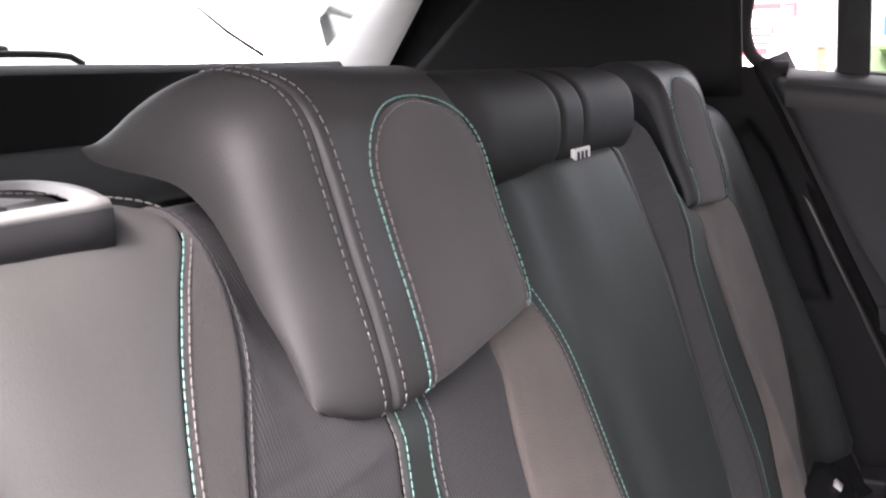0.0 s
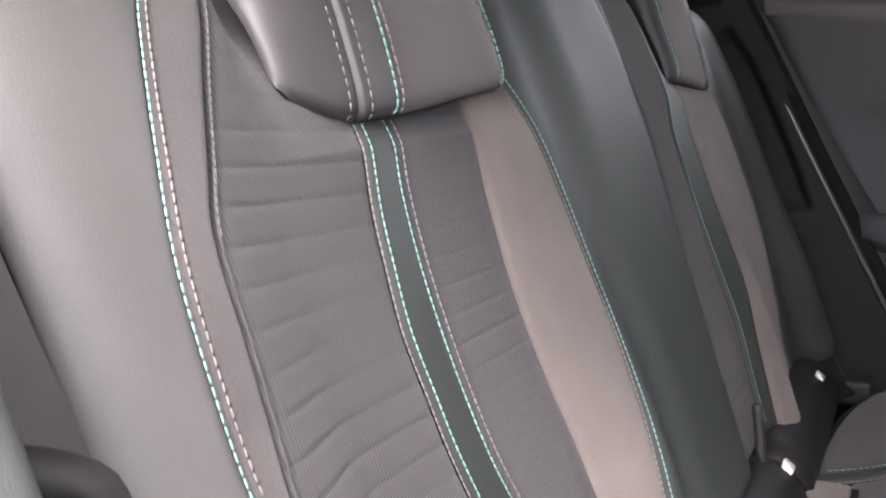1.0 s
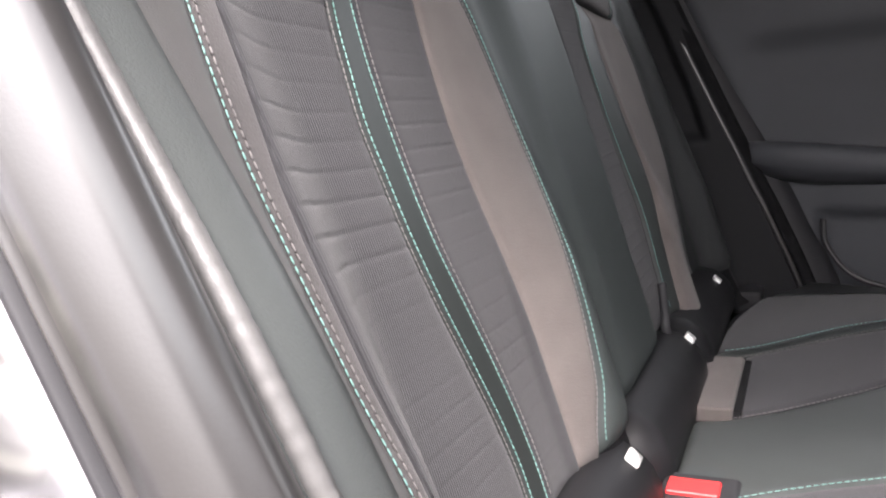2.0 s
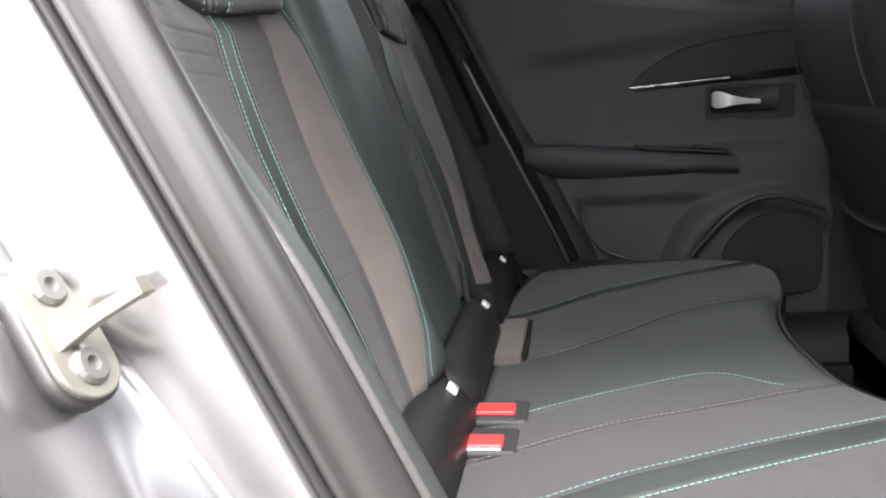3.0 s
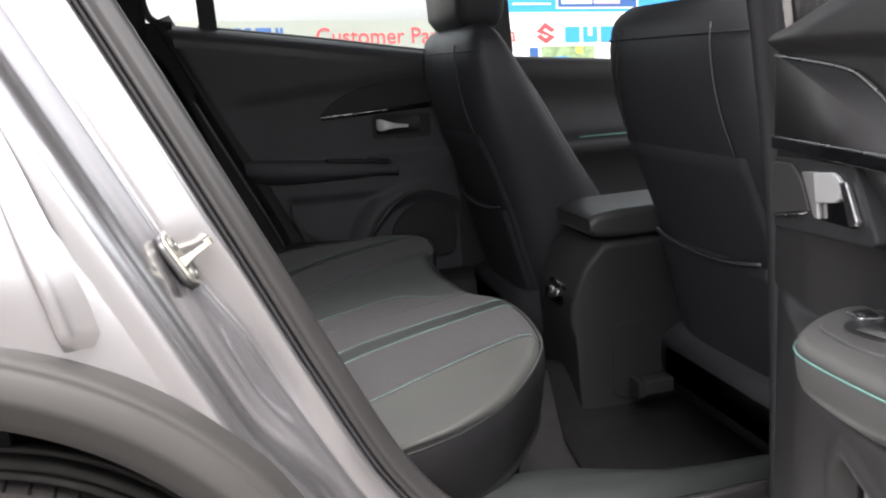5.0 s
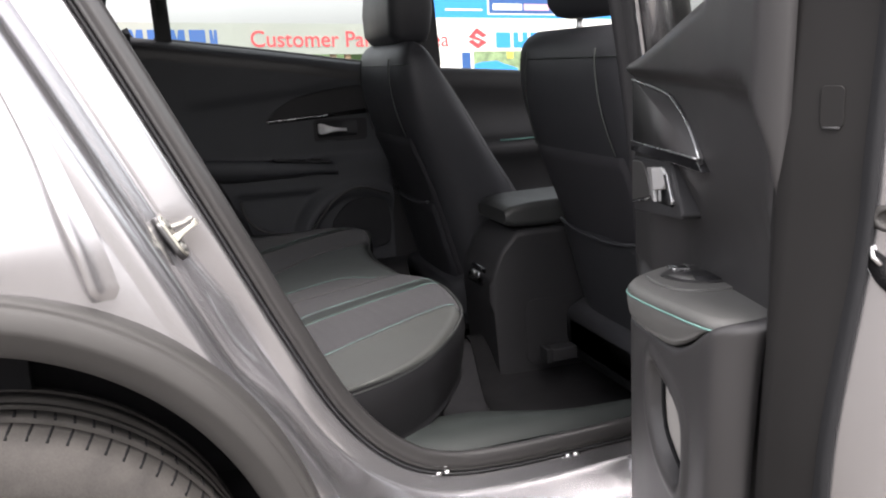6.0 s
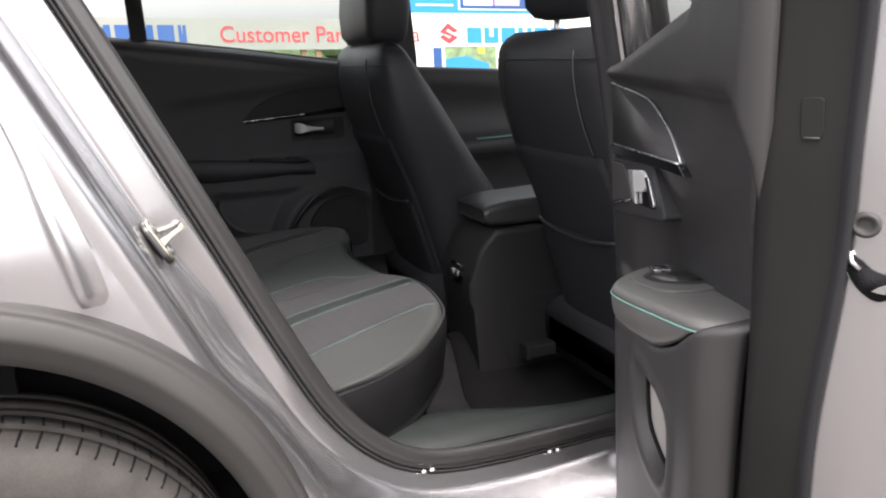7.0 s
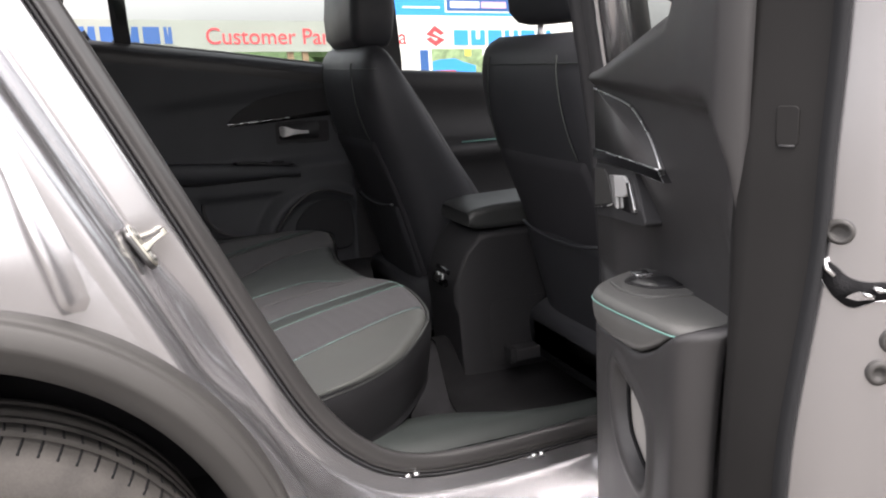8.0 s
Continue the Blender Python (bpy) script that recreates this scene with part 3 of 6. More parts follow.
make("plug", *tube([(-0.018, -0.672, 0.946), (-0.020, -0.681, 0.946)], 0.003, 10), CARPET, car, "small black trim plug")

# pillars, roof, floor and the closed far side
rows = []
for t in np.linspace(0, 1, 14):
    z = 0.44 + 0.98 * t
    x0 = interp([(0.44, 0.635), (0.70, 0.630), (0.90, 0.616), (1.14, 0.582), (1.42, 0.53)], z)
    rows.append([Vector((x0 + dx, y, z)) for dx, y in ((0.09, -0.64), (0.05, -0.675), (0.022, -0.696), (0.010, -0.704), (0.006, -0.712), (0.010, -0.720), (0.018, -0.725))])
skin("b_pillar_seal", rows, PLASTIC, car, "dark rubber seal on the centre pillar")
rows = [[Vector((p.x + dx, y, p.z)) for dx, y in ((0.0, -0.724), (0.002, -0.730), (0.004, -0.737), (0.007, -0.740), (0.012, -0.741))] for p in [r[-1] for r in rows]]
skin("b_pillar_trim", rows, PLASTIC_SOFT, car, "dark grey centre pillar edge")
rows = [[Vector((p.x + dx, y, p.z)) for dx, y in ((0.0, -0.742), (0.004, -0.748), (0.012, -0.752), (0.045, -0.756))] for p in [r[-1] for r in rows]]
skin("b_pillar", rows, SILVER, car, "silver painted centre pillar")
rows = [[Vector((x, y, 1.43 + 0.07 * (1 - (y / 0.62) ** 2) - 0.05 * ((x - 0.45) / 1.4) ** 2)) for y in np.linspace(-0.60, 0.60, 24)] for x in np.linspace(-0.98, 1.55, 40)]
skin("roof_lining", rows, HEADLINING, car, "light grey roof lining")
rows = [[Vector((p.x, p.y * 1.04, p.z + 0.035)) for p in r] for r in rows]
skin("roof", rows, SILVER, car, "silver painted roof", thick=0.004)
for sgn in (-1, 1):
    make("roof_rail", *tube([(-0.60, sgn * 0.635, 1.435), (-0.3, sgn * 0.64, 1.44), (0.5, sgn * 0.64, 1.455), (1.4, sgn * 0.62, 1.41), (1.75, sgn * 0.64, 1.24), (2.05, sgn * 0.68, 1.03)], 0.036, 10, n=30), PLASTIC, car, "dark roof side rail")
floor_z = lambda y: 0.295 + 0.10 * bell(y, 0, 0.16)
FLOOR_Y = np.linspace(-0.66, 0.66, 40)
edge_x = lambda y: 0.606 + 0.143 * min(y, 0.0)
skin("floor_pan", [[Vector((0.10 + (edge_x(y) - 0.10) * f, y, floor_z(y))) for y in FLOOR_Y] for f in np.linspace(0, 1, 8)], HEEL_CARPET, car, "grey carpeted heel board")
skin("floor_carpet", [[Vector((edge_x(y) - 0.002 + (2.1 - edge_x(y)) * f, y, floor_z(y) + 0.007)) for y in FLOOR_Y] for f in np.linspace(0, 1, 16)], CARPET, car, "black carpeted floor with a centre tunnel", thick=0.004)
make("front_bulkhead", *box(2.0, 2.05, -0.70, 0.70, 0.2, 1.0), PLASTIC, car)
make("dashboard", *loft([[Vector((x, y, z)) for x, z in ((1.62, 0.62), (1.50, 0.70), (1.48, 0.86), (1.55, 0.96), (1.80, 1.0), (2.0, 0.99), (2.0, 0.6))] for y in np.linspace(-0.68, 0.68, 6)]), PLASTIC_SOFT, car, "dark dashboard", bevel=0.01)


# ==== rear seat ====
seat = empty("rear_seat", "black leather and grey fabric rear bench with teal stitching", "car seat")
PX = [(0.56, 0.035), (0.58, 0.022), (0.60, 0.012), (0.64, -0.002), (0.70, -0.020), (0.76, -0.037), (0.82, -0.054), (0.88, -0.073), (0.94, -0.092), (1.0, -0.112), (1.05, -0.130), (1.09, -0.146), (1.12, -0.162), (1.15, -0.186), (1.20, -0.236), (1.26, -0.29)]
PZ = [(0.56, 0.572), (0.58, 0.583), (0.60, 0.602), (0.64, 0.640), (0.85, 0.85), (1.05, 1.05), (1.09, 1.087), (1.12, 1.106), (1.15, 1.115), (1.20, 1.121), (1.26, 1.124)]
PUFF = [(0.60, 0.026), (0.76, 0.026), (0.84, 0.015), (0.95, 0.006), (1.05, 0.0)]
HOLLOW = [(0.985, 0.0), (1.02, 0.010), (1.06, 0.028), (1.10, 0.036), (1.26, 0.036)]
SWELL = [(0.60, 0.044), (0.74, 0.040), (0.80, 0.030), (0.88, 0.021), (0.96, 0.016), (1.05, 0.010), (1.12, 0.004)]


def back_at(u, v):
    """Front of the backrest: u across (m, car's left is plus), v up the seat."""
    y, dx = u, 0.0
    fade = smoothstep(1.14, 1.06, v)
    dx += interp(SWELL, v) * smoothstep(-0.44, -0.515, u)
    dx += interp(PUFF, v) * (bell(u, -0.185, 0.085) + bell(u, 0.235, 0.075))
    dx += 0.013 * smoothstep(-0.135, -0.085, u) * smoothstep(0.10, 0.04, u)
    dx += interp(SWELL, v) * 0.8 * smoothstep(0.47, 0.53, u)
    dx -= 0.001 * math.sin(9 * v + 5 * u)
    for side, lim in ((-1, -0.530), (1, 0.535)):
        over = side * (u - lim)
        if over > 0:
            th = min(over / 0.055, 2.2)
            y = lim + side * 0.055 * math.sin(th)
            dx -= 0.06 * (1 - math.cos(th))
    hollow = smoothstep(-0.445, -0.405, u) * smoothstep(-0.15, -0.20, u) + smoothstep(0.20, 0.26, u) * smoothstep(0.47, 0.43, u)
    dx -= hollow * interp(HOLLOW, v)
    return (interp(PX, v) + dx, y, interp(PZ, v) + 0.22 * dx)


def const(c):
    return lambda v: c


B_OUT = table_fn([(0.60, -0.505), (0.70, -0.517), (0.80, -0.524), (0.88, -0.526), (0.91, -0.525), (0.954, -0.520), (0.995, -0.508), (1.03, -0.494), (1.057, -0.480), (1.083, -0.464), (1.118, -0.443), (1.15, -0.448), (1.24, -0.50)])
B_SUL = table_fn([(0.60, -0.497), (0.75, -0.511), (0.84, -0.513), (0.875, -0.511), (0.892, -0.508), (0.925, -0.503), (0.95, -0.500), (0.967, -0.495), (0.984, -0.484), (1.024, -0.460), (1.046, -0.448), (1.069, -0.441), (1.087, -0.437), (1.11, -0.4365), (1.15, -0.442), (1.24, -0.494)])
B_STL = table_fn([(0.60, -0.345), (0.674, -0.338), (0.713, -0.344), (0.76, -0.359), (0.80, -0.373), (0.838, -0.382), (0.87, -0.385), (0.90, -0.387), (0.93, -0.383), (0.955, -0.378), (1.0, -0.364), (1.24, -0.345)])
B_STR = table_fn([(0.60, -0.315), (0.66, -0.309), (0.70, -0.312), (0.746, -0.323), (0.785, -0.336), (0.826, -0.349), (0.87, -0.354), (0.92, -0.354), (0.96, -0.348), (0.995, -0.337), (1.24, -0.315)])
B_RIB = table_fn([(0.60, -0.249), (0.746, -0.250), (0.80, -0.255), (0.845, -0.262), (0.89, -0.265), (0.92, -0.263), (0.95, -0.259), (0.98, -0.251), (1.0, -0.245), (1.05, -0.226), (1.24, -0.22)])
B_SUR = table_fn([(0.60, -0.240), (0.66, -0.224), (0.694, -0.209), (0.73, -0.201), (0.77, -0.194), (0.80, -0.185), (0.83, -0.174), (0.86, -0.168), (0.96, -0.166), (1.0, -0.175), (1.045, -0.186), (1.08, -0.200), (1.24, -0.212)])
B_SPL = table_fn([(0.60, 0.060), (0.74, 0.062), (0.80, 0.062), (0.86, 0.068), (0.92, 0.073), (0.97, 0.078), (1.02, 0.066), (1.083, 0.052), (1.24, 0.04)])
L_STL = table_fn([(0.60, 0.172), (0.70, 0.177), (0.76, 0.180), (0.82, 0.177), (0.89, 0.175), (0.96, 0.180), (1.0, 0.20), (1.24, 0.22)])
L_STR = table_fn([(0.60, 0.192), (0.71, 0.200), (0.75, 0.204), (0.82, 0.218), (0.89, 0.226), (0.96, 0.237), (1.0, 0.262), (1.24, 0.29)])
L_OUT = table_fn([(0.60, 0.375), (0.69, 0.405), (0.72, 0.430), (0.79, 0.455), (0.84, 0.462), (0.88, 0.458), (0.95, 0.448), (1.01, 0.425), (1.24, 0.38)])

# shell under the cover
rows = [[Vector(back_at(u, v)) - normal_of(back_at, u, v) * 0.0075 for u in np.linspace(-0.69, 0.615, 90)] for v in np.linspace(0.565, 1.25, 50)]
skin("backrest_shell", rows, CARPET, seat, "black folding backrest shell")
panel("bolster_side", back_at, const(-0.69), const(-0.600), 0.612, 1.25, 14, 60, BOLSTER_LIT, seat, puff=0.002, edge=0.004, label="black leather side of the bolster")
panel("gathered_edge", back_at, const(-0.5995), const(-0.572), 0.612, 1.25, 12, 900, BOLSTER_LIT, seat, puff=0.003, edge=0.006, ribs=0.0052, rib_deep=0.0006, slant=0.15, label="gathered leather edge of the bolster")
panel("outer_bolster", back_at, const(-0.5715), B_OUT, 0.612, 1.25, 24, 60, BOLSTER_LIT, seat, puff=0.004, edge=0.007, label="black leather outer bolster")
panel("edge_strip", back_at, B_OUT, B_SUL, 0.645, 1.15, 14, 80, STRIP_SUEDE, seat, puff=0.003, edge=0.005, label="grey suede edge strip")
panel("fabric_panel", back_at, B_SUL, B_STL, 0.645, 1.15, 22, 420, FABRIC, seat, puff=0.004, ribs=0.0147, slant=0.05, label="grey corded fabric with stitched ribs")
panel("centre_stripe", back_at, B_STL, B_STR, 0.645, 1.15, 10, 70, STRIPE, seat, puff=0.003, edge=0.005, label="smooth black leather stripe")
panel("fabric_panel", back_at, B_STR, B_RIB, 0.645, 1.15, 22, 420, FABRIC, seat, puff=0.004, ribs=0.0147, slant=0.03, label="grey corded fabric with stitched ribs")
panel("suede_bolster", back_at, B_RIB, B_SUR, 0.645, 1.14, 22, 70, SUEDE, seat, puff=0.005, label="taupe suede bolster")
panel("middle_panel", back_at, B_SUR, B_SPL, 0.645, 1.105, 26, 70, LEATHER_DEEP, seat, puff=0.009, edge=0.02, label="smooth dark leather middle backrest")
# light caught by this edge is put into its paler leather
panel("split_edge", back_at, lambda v: B_SPL(v) + 0.009, lambda v: B_SPL(v) + 0.021, 0.645, 1.10, 6, 60, BOLSTER_LIT, seat, puff=0.003, edge=0.005, label="piped edge of the split backrest")
panel("fabric_panel", back_at, lambda v: B_SPL(v) + 0.021, L_STL, 0.645, 1.15, 12, 420, FABRIC, seat, puff=0.004, ribs=0.0147, label="grey corded fabric with stitched ribs")
panel("centre_stripe", back_at, L_STL, L_STR, 0.645, 1.15, 10, 70, STRIPE, seat, puff=0.003, edge=0.005, label="smooth black leather stripe")
panel("suede_bolster", back_at, L_STR, L_OUT, 0.615, 1.14, 20, 70, SUEDE, seat, puff=0.006, label="taupe suede bolster")
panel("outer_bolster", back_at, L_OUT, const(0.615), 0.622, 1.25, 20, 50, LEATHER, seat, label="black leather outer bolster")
for line, v0, v1, mat, off in (
    (B_OUT, 0.655, 1.118, TEAL, -0.0026), (B_OUT, 0.655, 1.112, BEIGE, 0.0020), (B_SUL, 0.96, 1.22, BEIGE, 0.0016),
    (B_STL, 0.655, 1.12, TEAL, 0.0036), (B_STL, 0.655, 1.12, BEIGE, -0.0036),
    (B_STR, 0.655, 1.12, TEAL, -0.0036), (B_STR, 0.655, 1.12, BEIGE, 0.0036),
    (B_SUR, 0.655, 1.08, BEIGE, -0.0045), (B_SUR, 0.655, 1.08, TEAL, 0.0042), (L_STL, 0.655, 1.08, TEAL, 0.0036),
):
    stitches("stitching", back_at, line, v0, v1, mat, seat, off)
pts = [Vector(back_at(B_SUL(v) + 0.001, v)) + normal_of(back_at, B_SUL(v), v) * 0.0002 for v in np.linspace(0.72, 1.14, 90)]
make("seam_edge", *tube(pts, 0.00035, 6), FABRIC, seat, "thin grey seam edge")
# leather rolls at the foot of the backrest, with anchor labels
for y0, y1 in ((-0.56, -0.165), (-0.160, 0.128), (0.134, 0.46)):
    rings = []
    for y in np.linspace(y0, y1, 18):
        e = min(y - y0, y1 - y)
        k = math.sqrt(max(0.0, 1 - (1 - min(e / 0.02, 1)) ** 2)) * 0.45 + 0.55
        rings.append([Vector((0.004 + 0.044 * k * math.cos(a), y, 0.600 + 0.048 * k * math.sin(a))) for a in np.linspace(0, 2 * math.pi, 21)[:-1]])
    make("lower_roll", *loft(rings), ROLL_SHADE, seat, "black leather roll at the backrest foot")
for x, y, z in ((0.0285, -0.206, 0.6405), (0.0285, 0.110, 0.6405), (0.0285, 0.395, 0.6405)):
    v, f = plate(rounded(0, 0, 0.0095, 0.006, 0.002, 4), lambda a, b, d: (x - 0.75 * b + d * 0.62, y + a, z + 0.62 * b + d * 0.75), -0.001, 0.0018)
    make("anchor_label", v, f, LABEL, seat, "small white child seat anchor label")
# belt loop and its eye beside the middle backrest
make("belt_loop", *tube([(0.000, 0.108, 0.700), (0.004, 0.104, 0.665), (0.006, 0.100, 0.650), (0.012, 0.110, 0.632), (0.014, 0.128, 0.628)], 0.005, 8, n=16), PLASTIC, seat, "black plastic belt loop")

# cushion
XF = [(-0.69, 0.06), (-0.67, 0.12), (-0.65, 0.195), (-0.63, 0.255), (-0.583, 0.330), (-0.53, 0.380), (-0.475, 0.420), (-0.43, 0.441), (-0.36, 0.452), (-0.28, 0.456), (-0.20, 0.452), (-0.15, 0.434), (-0.08, 0.416), (0.05, 0.410), (0.15, 0.413), (0.20, 0.424), (0.27, 0.445), (0.37, 0.452), (0.44, 0.415), (0.50, 0.362), (0.545, 0.305), (0.60, 0.215), (0.64, 0.16)]
X0 = [(-0.70, 0.045), (0.20, 0.045), (0.35, 0.052), (0.46, 0.075), (0.56, 0.115), (0.64, 0.15)]


def cushion_at(u, v):
    """Top of the bench: u across, v from the backrest (0.05) to the front edge (0.45)."""
    xf = interp(XF, u)
    x0 = interp(X0, u)
    x = x0 + (v - 0.05) / 0.40 * (xf - x0)
    z = 0.592 + 0.05 * x
    z += 0.012 * bell(u, -0.30, 0.22) * smoothstep(0.05, 0.2, v) + 0.012 * bell(u, 0.33, 0.22) * smoothstep(0.05, 0.2, v)
    z -= 0.004 * bell(u, 0.06, 0.10)
    z -= 0.016 * smoothstep(-0.42, -0.68, u) + 0.014 * smoothstep(0.45, 0.64, u)
    z -= 0.010 * smoothstep(0.42, 0.455, v) ** 2
    return (x, u, z)


C_OUT = table_fn([(0.05, -0.56), (0.16, -0.530), (0.285, -0.470), (0.40, -0.418), (0.44, -0.413), (0.45, -0.425)])
C_STO = table_fn([(0.05, -0.43), (0.14, -0.392), (0.30, -0.322), (0.45, -0.262)])
C_STI = table_fn([(0.05, -0.39), (0.14, -0.354), (0.30, -0.285), (0.45, -0.224)])
C_INN = table_fn([(0.05, -0.275), (0.11, -0.250), (0.20, -0.213), (0.30, -0.175), (0.385, -0.142), (0.45, -0.125)])
C_CEN = table_fn([(0.05, -0.200), (0.09, -0.176), (0.20, -0.120), (0.30, -0.080), (0.34, -0.085), (0.38, -0.128), (0.45, -0.115)])
C_LIN = table_fn([(0.05, 0.000), (0.09, 0.012), (0.20, 0.092), (0.33, 0.185), (0.42, 0.21), (0.45, 0.213)])
C_LSI = table_fn([(0.05, 0.185), (0.10, 0.205), (0.25, 0.295), (0.42, 0.385), (0.45, 0.395)])
C_LSO = table_fn([(0.05, 0.210), (0.10, 0.230), (0.25, 0.322), (0.42, 0.413), (0.45, 0.422)])
rows = [[Vector(cushion_at(u, v)) - Vector((0, 0, 0.008)) for u in np.linspace(-0.658, 0.635, 70)] for v in np.linspace(0.04, 0.448, 20)]
skin("cushion_core", rows, CARPET, seat, "black cushion core")
panel("cushion_bolster", cushion_at, const(-0.660), C_OUT, 0.05, 0.45, 24, 50, CUSHION_LIT, seat, flip=-1, puff=0.007, label="black leather cushion bolster")
panel("cushion_fabric", cushion_at, C_OUT, C_STO, 0.05, 0.45, 22, 220, FABRIC, seat, flip=-1, puff=0.005, ribs=0.0245, rib_deep=0.0009, slant=0.3, label="grey corded fabric cushion")
panel("cushion_stripe", cushion_at, C_STO, C_STI, 0.05, 0.45, 10, 50, STRIPE, seat, flip=-1, puff=0.003, edge=0.005, label="smooth black leather stripe")
panel("cushion_fabric", cushion_at, C_STI, C_INN, 0.05, 0.45, 18, 60, FABRIC, seat, flip=-1, puff=0.004, label="grey corded fabric cushion")
panel("cushion_suede", cushion_at, C_INN, lambda v: max(C_CEN(v), C_INN(v) + 0.003), 0.05, 0.45, 12, 60, FABRIC, seat, flip=-1, puff=0.004, edge=0.007, label="grey fabric bolster")
panel("middle_cushion", cushion_at, lambda v: max(C_CEN(v), C_INN(v) + 0.003), C_LIN, 0.05, 0.45, 24, 60, LEATHER_GREEN, seat, flip=-1, puff=0.006, label="smooth dark leather middle cushion")
panel("cushion_fabric", cushion_at, C_LIN, C_LSI, 0.083, 0.45, 18, 60, FABRIC, seat, flip=-1, puff=0.006, label="grey corded fabric cushion")
panel("cushion_stripe", cushion_at, C_LSI, C_LSO, 0.05, 0.45, 10, 50, STRIPE, seat, flip=-1, puff=0.003, edge=0.005, label="smooth black leather stripe")
panel("cushion_fabric", cushion_at, C_LSO, const(0.50), 0.05, 0.45, 18, 60, FABRIC, seat, flip=-1, puff=0.005, label="grey corded fabric cushion")
panel("cushion_bolster", cushion_at, const(0.50), const(0.637), 0.05, 0.45, 14, 50, LEATHER, seat, flip=-1, puff=0.007, label="black leather cushion bolster")
for line, v0, v1, mat, off in ((C_OUT, 0.12, 0.44, TEAL, -0.004), (C_STO, 0.06, 0.45, TEAL, -0.004), (C_STI, 0.06, 0.45, TEAL, 0.004), (C_INN, 0.06, 0.385, BEIGE, 0.0), (C_CEN, 0.06, 0.38, TEAL, 0.0045), (C_LIN, 0.09, 0.42, BEIGE, -0.004), (C_LSO, 0.06, 0.44, TEAL, 0.004), (C_LSI, 0.06, 0.44, BEIGE, -0.004)):
    stitches("stitching", cushion_at, line, v0, v1, mat, seat, off, flip=-1, step=0.0062, long=0.0048, proud=0.0004)
# suede flap over the middle anchor
v, f = box(0.040, 0.080, 0.012, 0.178, 0.585, 0.6015)
make("anchor_flap", v, f, SUEDE, seat, "taupe flap at the cushion's back edge", bevel=0.003)
make("flap_gap", *box(0.0805, 0.0875, 0.016, 0.176, 0.585, 0.5985), CARPET, seat, bevel=0.001)


def front_at(u, v):
    """Front and side of the cushion below its edge: v runs down."""
    x, y, z = cushion_at(u, 0.45)
    e = 0.004
    t = (Vector(cushion_at(u + e, 0.45)) - Vector(cushion_at(u - e, 0.45)))
    n = Vector((t.y, -t.x, 0)).normalized()
    drop = interp([(0, 0.0), (0.012, 0.006), (0.03, 0.022), (0.05, 0.040), (0.10, 0.095), (0.14, 0.135), (0.16, 0.15)], v)
    o = interp([(0, 0.0), (0.012, 0.003), (0.03, 0.005), (0.05, 0.004), (0.10, -0.004), (0.14, -0.016), (0.16, -0.03)], v)
    return (x + n.x * o, y + n.y * o, z - drop)


# the shade below the cushion edge is put into this darker leather
panel("cushion_front", front_at, const(-0.660), const(0.637), 0.0, 0.118, 110, 22, ROLL_SHADE, seat, flip=1, puff=0.004, edge=0.008, label="black leather front of the cushion")
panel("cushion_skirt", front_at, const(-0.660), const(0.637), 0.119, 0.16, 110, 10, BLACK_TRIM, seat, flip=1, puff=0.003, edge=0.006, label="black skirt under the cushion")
edge = [Vector(front_at(u, 0.004)) for u in np.linspace(-0.656, 0.63, 120)]
make("cushion_piping", *tube(edge, 0.0022, 6), LEATHER, seat, "black piping round the cushion")
edge = [Vector(front_at(u, 0.1185)) for u in np.linspace(-0.656, 0.63, 120)]
make("skirt_piping", *tube(edge, 0.002, 6), LEATHER, seat, "black piping under the cushion")
skin("seat_base", [[Vector((x - 0.02, y, z)) for z in (0.46, 0.38, 0.30)] for x, y in [(front_at(u, 0.15)[0], front_at(u, 0.15)[1]) for u in np.linspace(-0.66, 0.62, 60)]], CARPET, seat, "black carpeted seat base")

# release lever frame on the backrest's outer shoulder
top = [(-0.156, -0.482), (-0.200, -0.457), (-0.245, -0.438), (-0.285, -0.432), (-0.305, -0.460), (-0.300, -0.545), (-0.245, -0.595), (-0.180, -0.590), (-0.160, -0.545)]
handle = empty("seat_release", "grey-rimmed seat release lever set into the seat's shoulder", "lever", (-0.22, -0.51, 1.12))
outer = spline([(x, y, 0) for x, y in top + top[:1]], 40)[:-1]
mid = Vector((-0.225, -0.515, 0))
rings = []
for k, z in ((0.97, 1.1185), (1.0, 1.1192), (0.985, 1.1225), (0.88, 1.1232), (0.85, 1.1220), (0.81, 1.116)):
    rings.append([Vector((mid.x + (p.x - mid.x) * k, mid.y + (p.y - mid.y) * k, z)) for p in outer])
make("rim", *loft(rings, False), material("satin grey plastic", (0.30, 0.30, 0.29), 0.42, mottle=0.05), handle, "satin grey rim")
make("base", *loft([[Vector((mid.x + (p.x - mid.x) * k, mid.y + (p.y - mid.y) * k, z)) for p in outer] for k, z in ((0.99, 1.104), (1.0, 1.110), (1.0, 1.1190))]), PLASTIC, handle, "black base under the rim")
make("well", *loft([[Vector((mid.x + (p.x - mid.x) * k, mid.y + (p.y - mid.y) * k, z)) for p in outer] for k, z in ((0.83, 1.1195), (0.76, 1.1195), (0.3, 1.1192))]), PLASTIC, handle, "black lever well")
make("lever", *box(-0.275, -0.185, -0.522, -0.505, 1.118, 1.1225), PLASTIC, handle, "black lever", bevel=0.003)

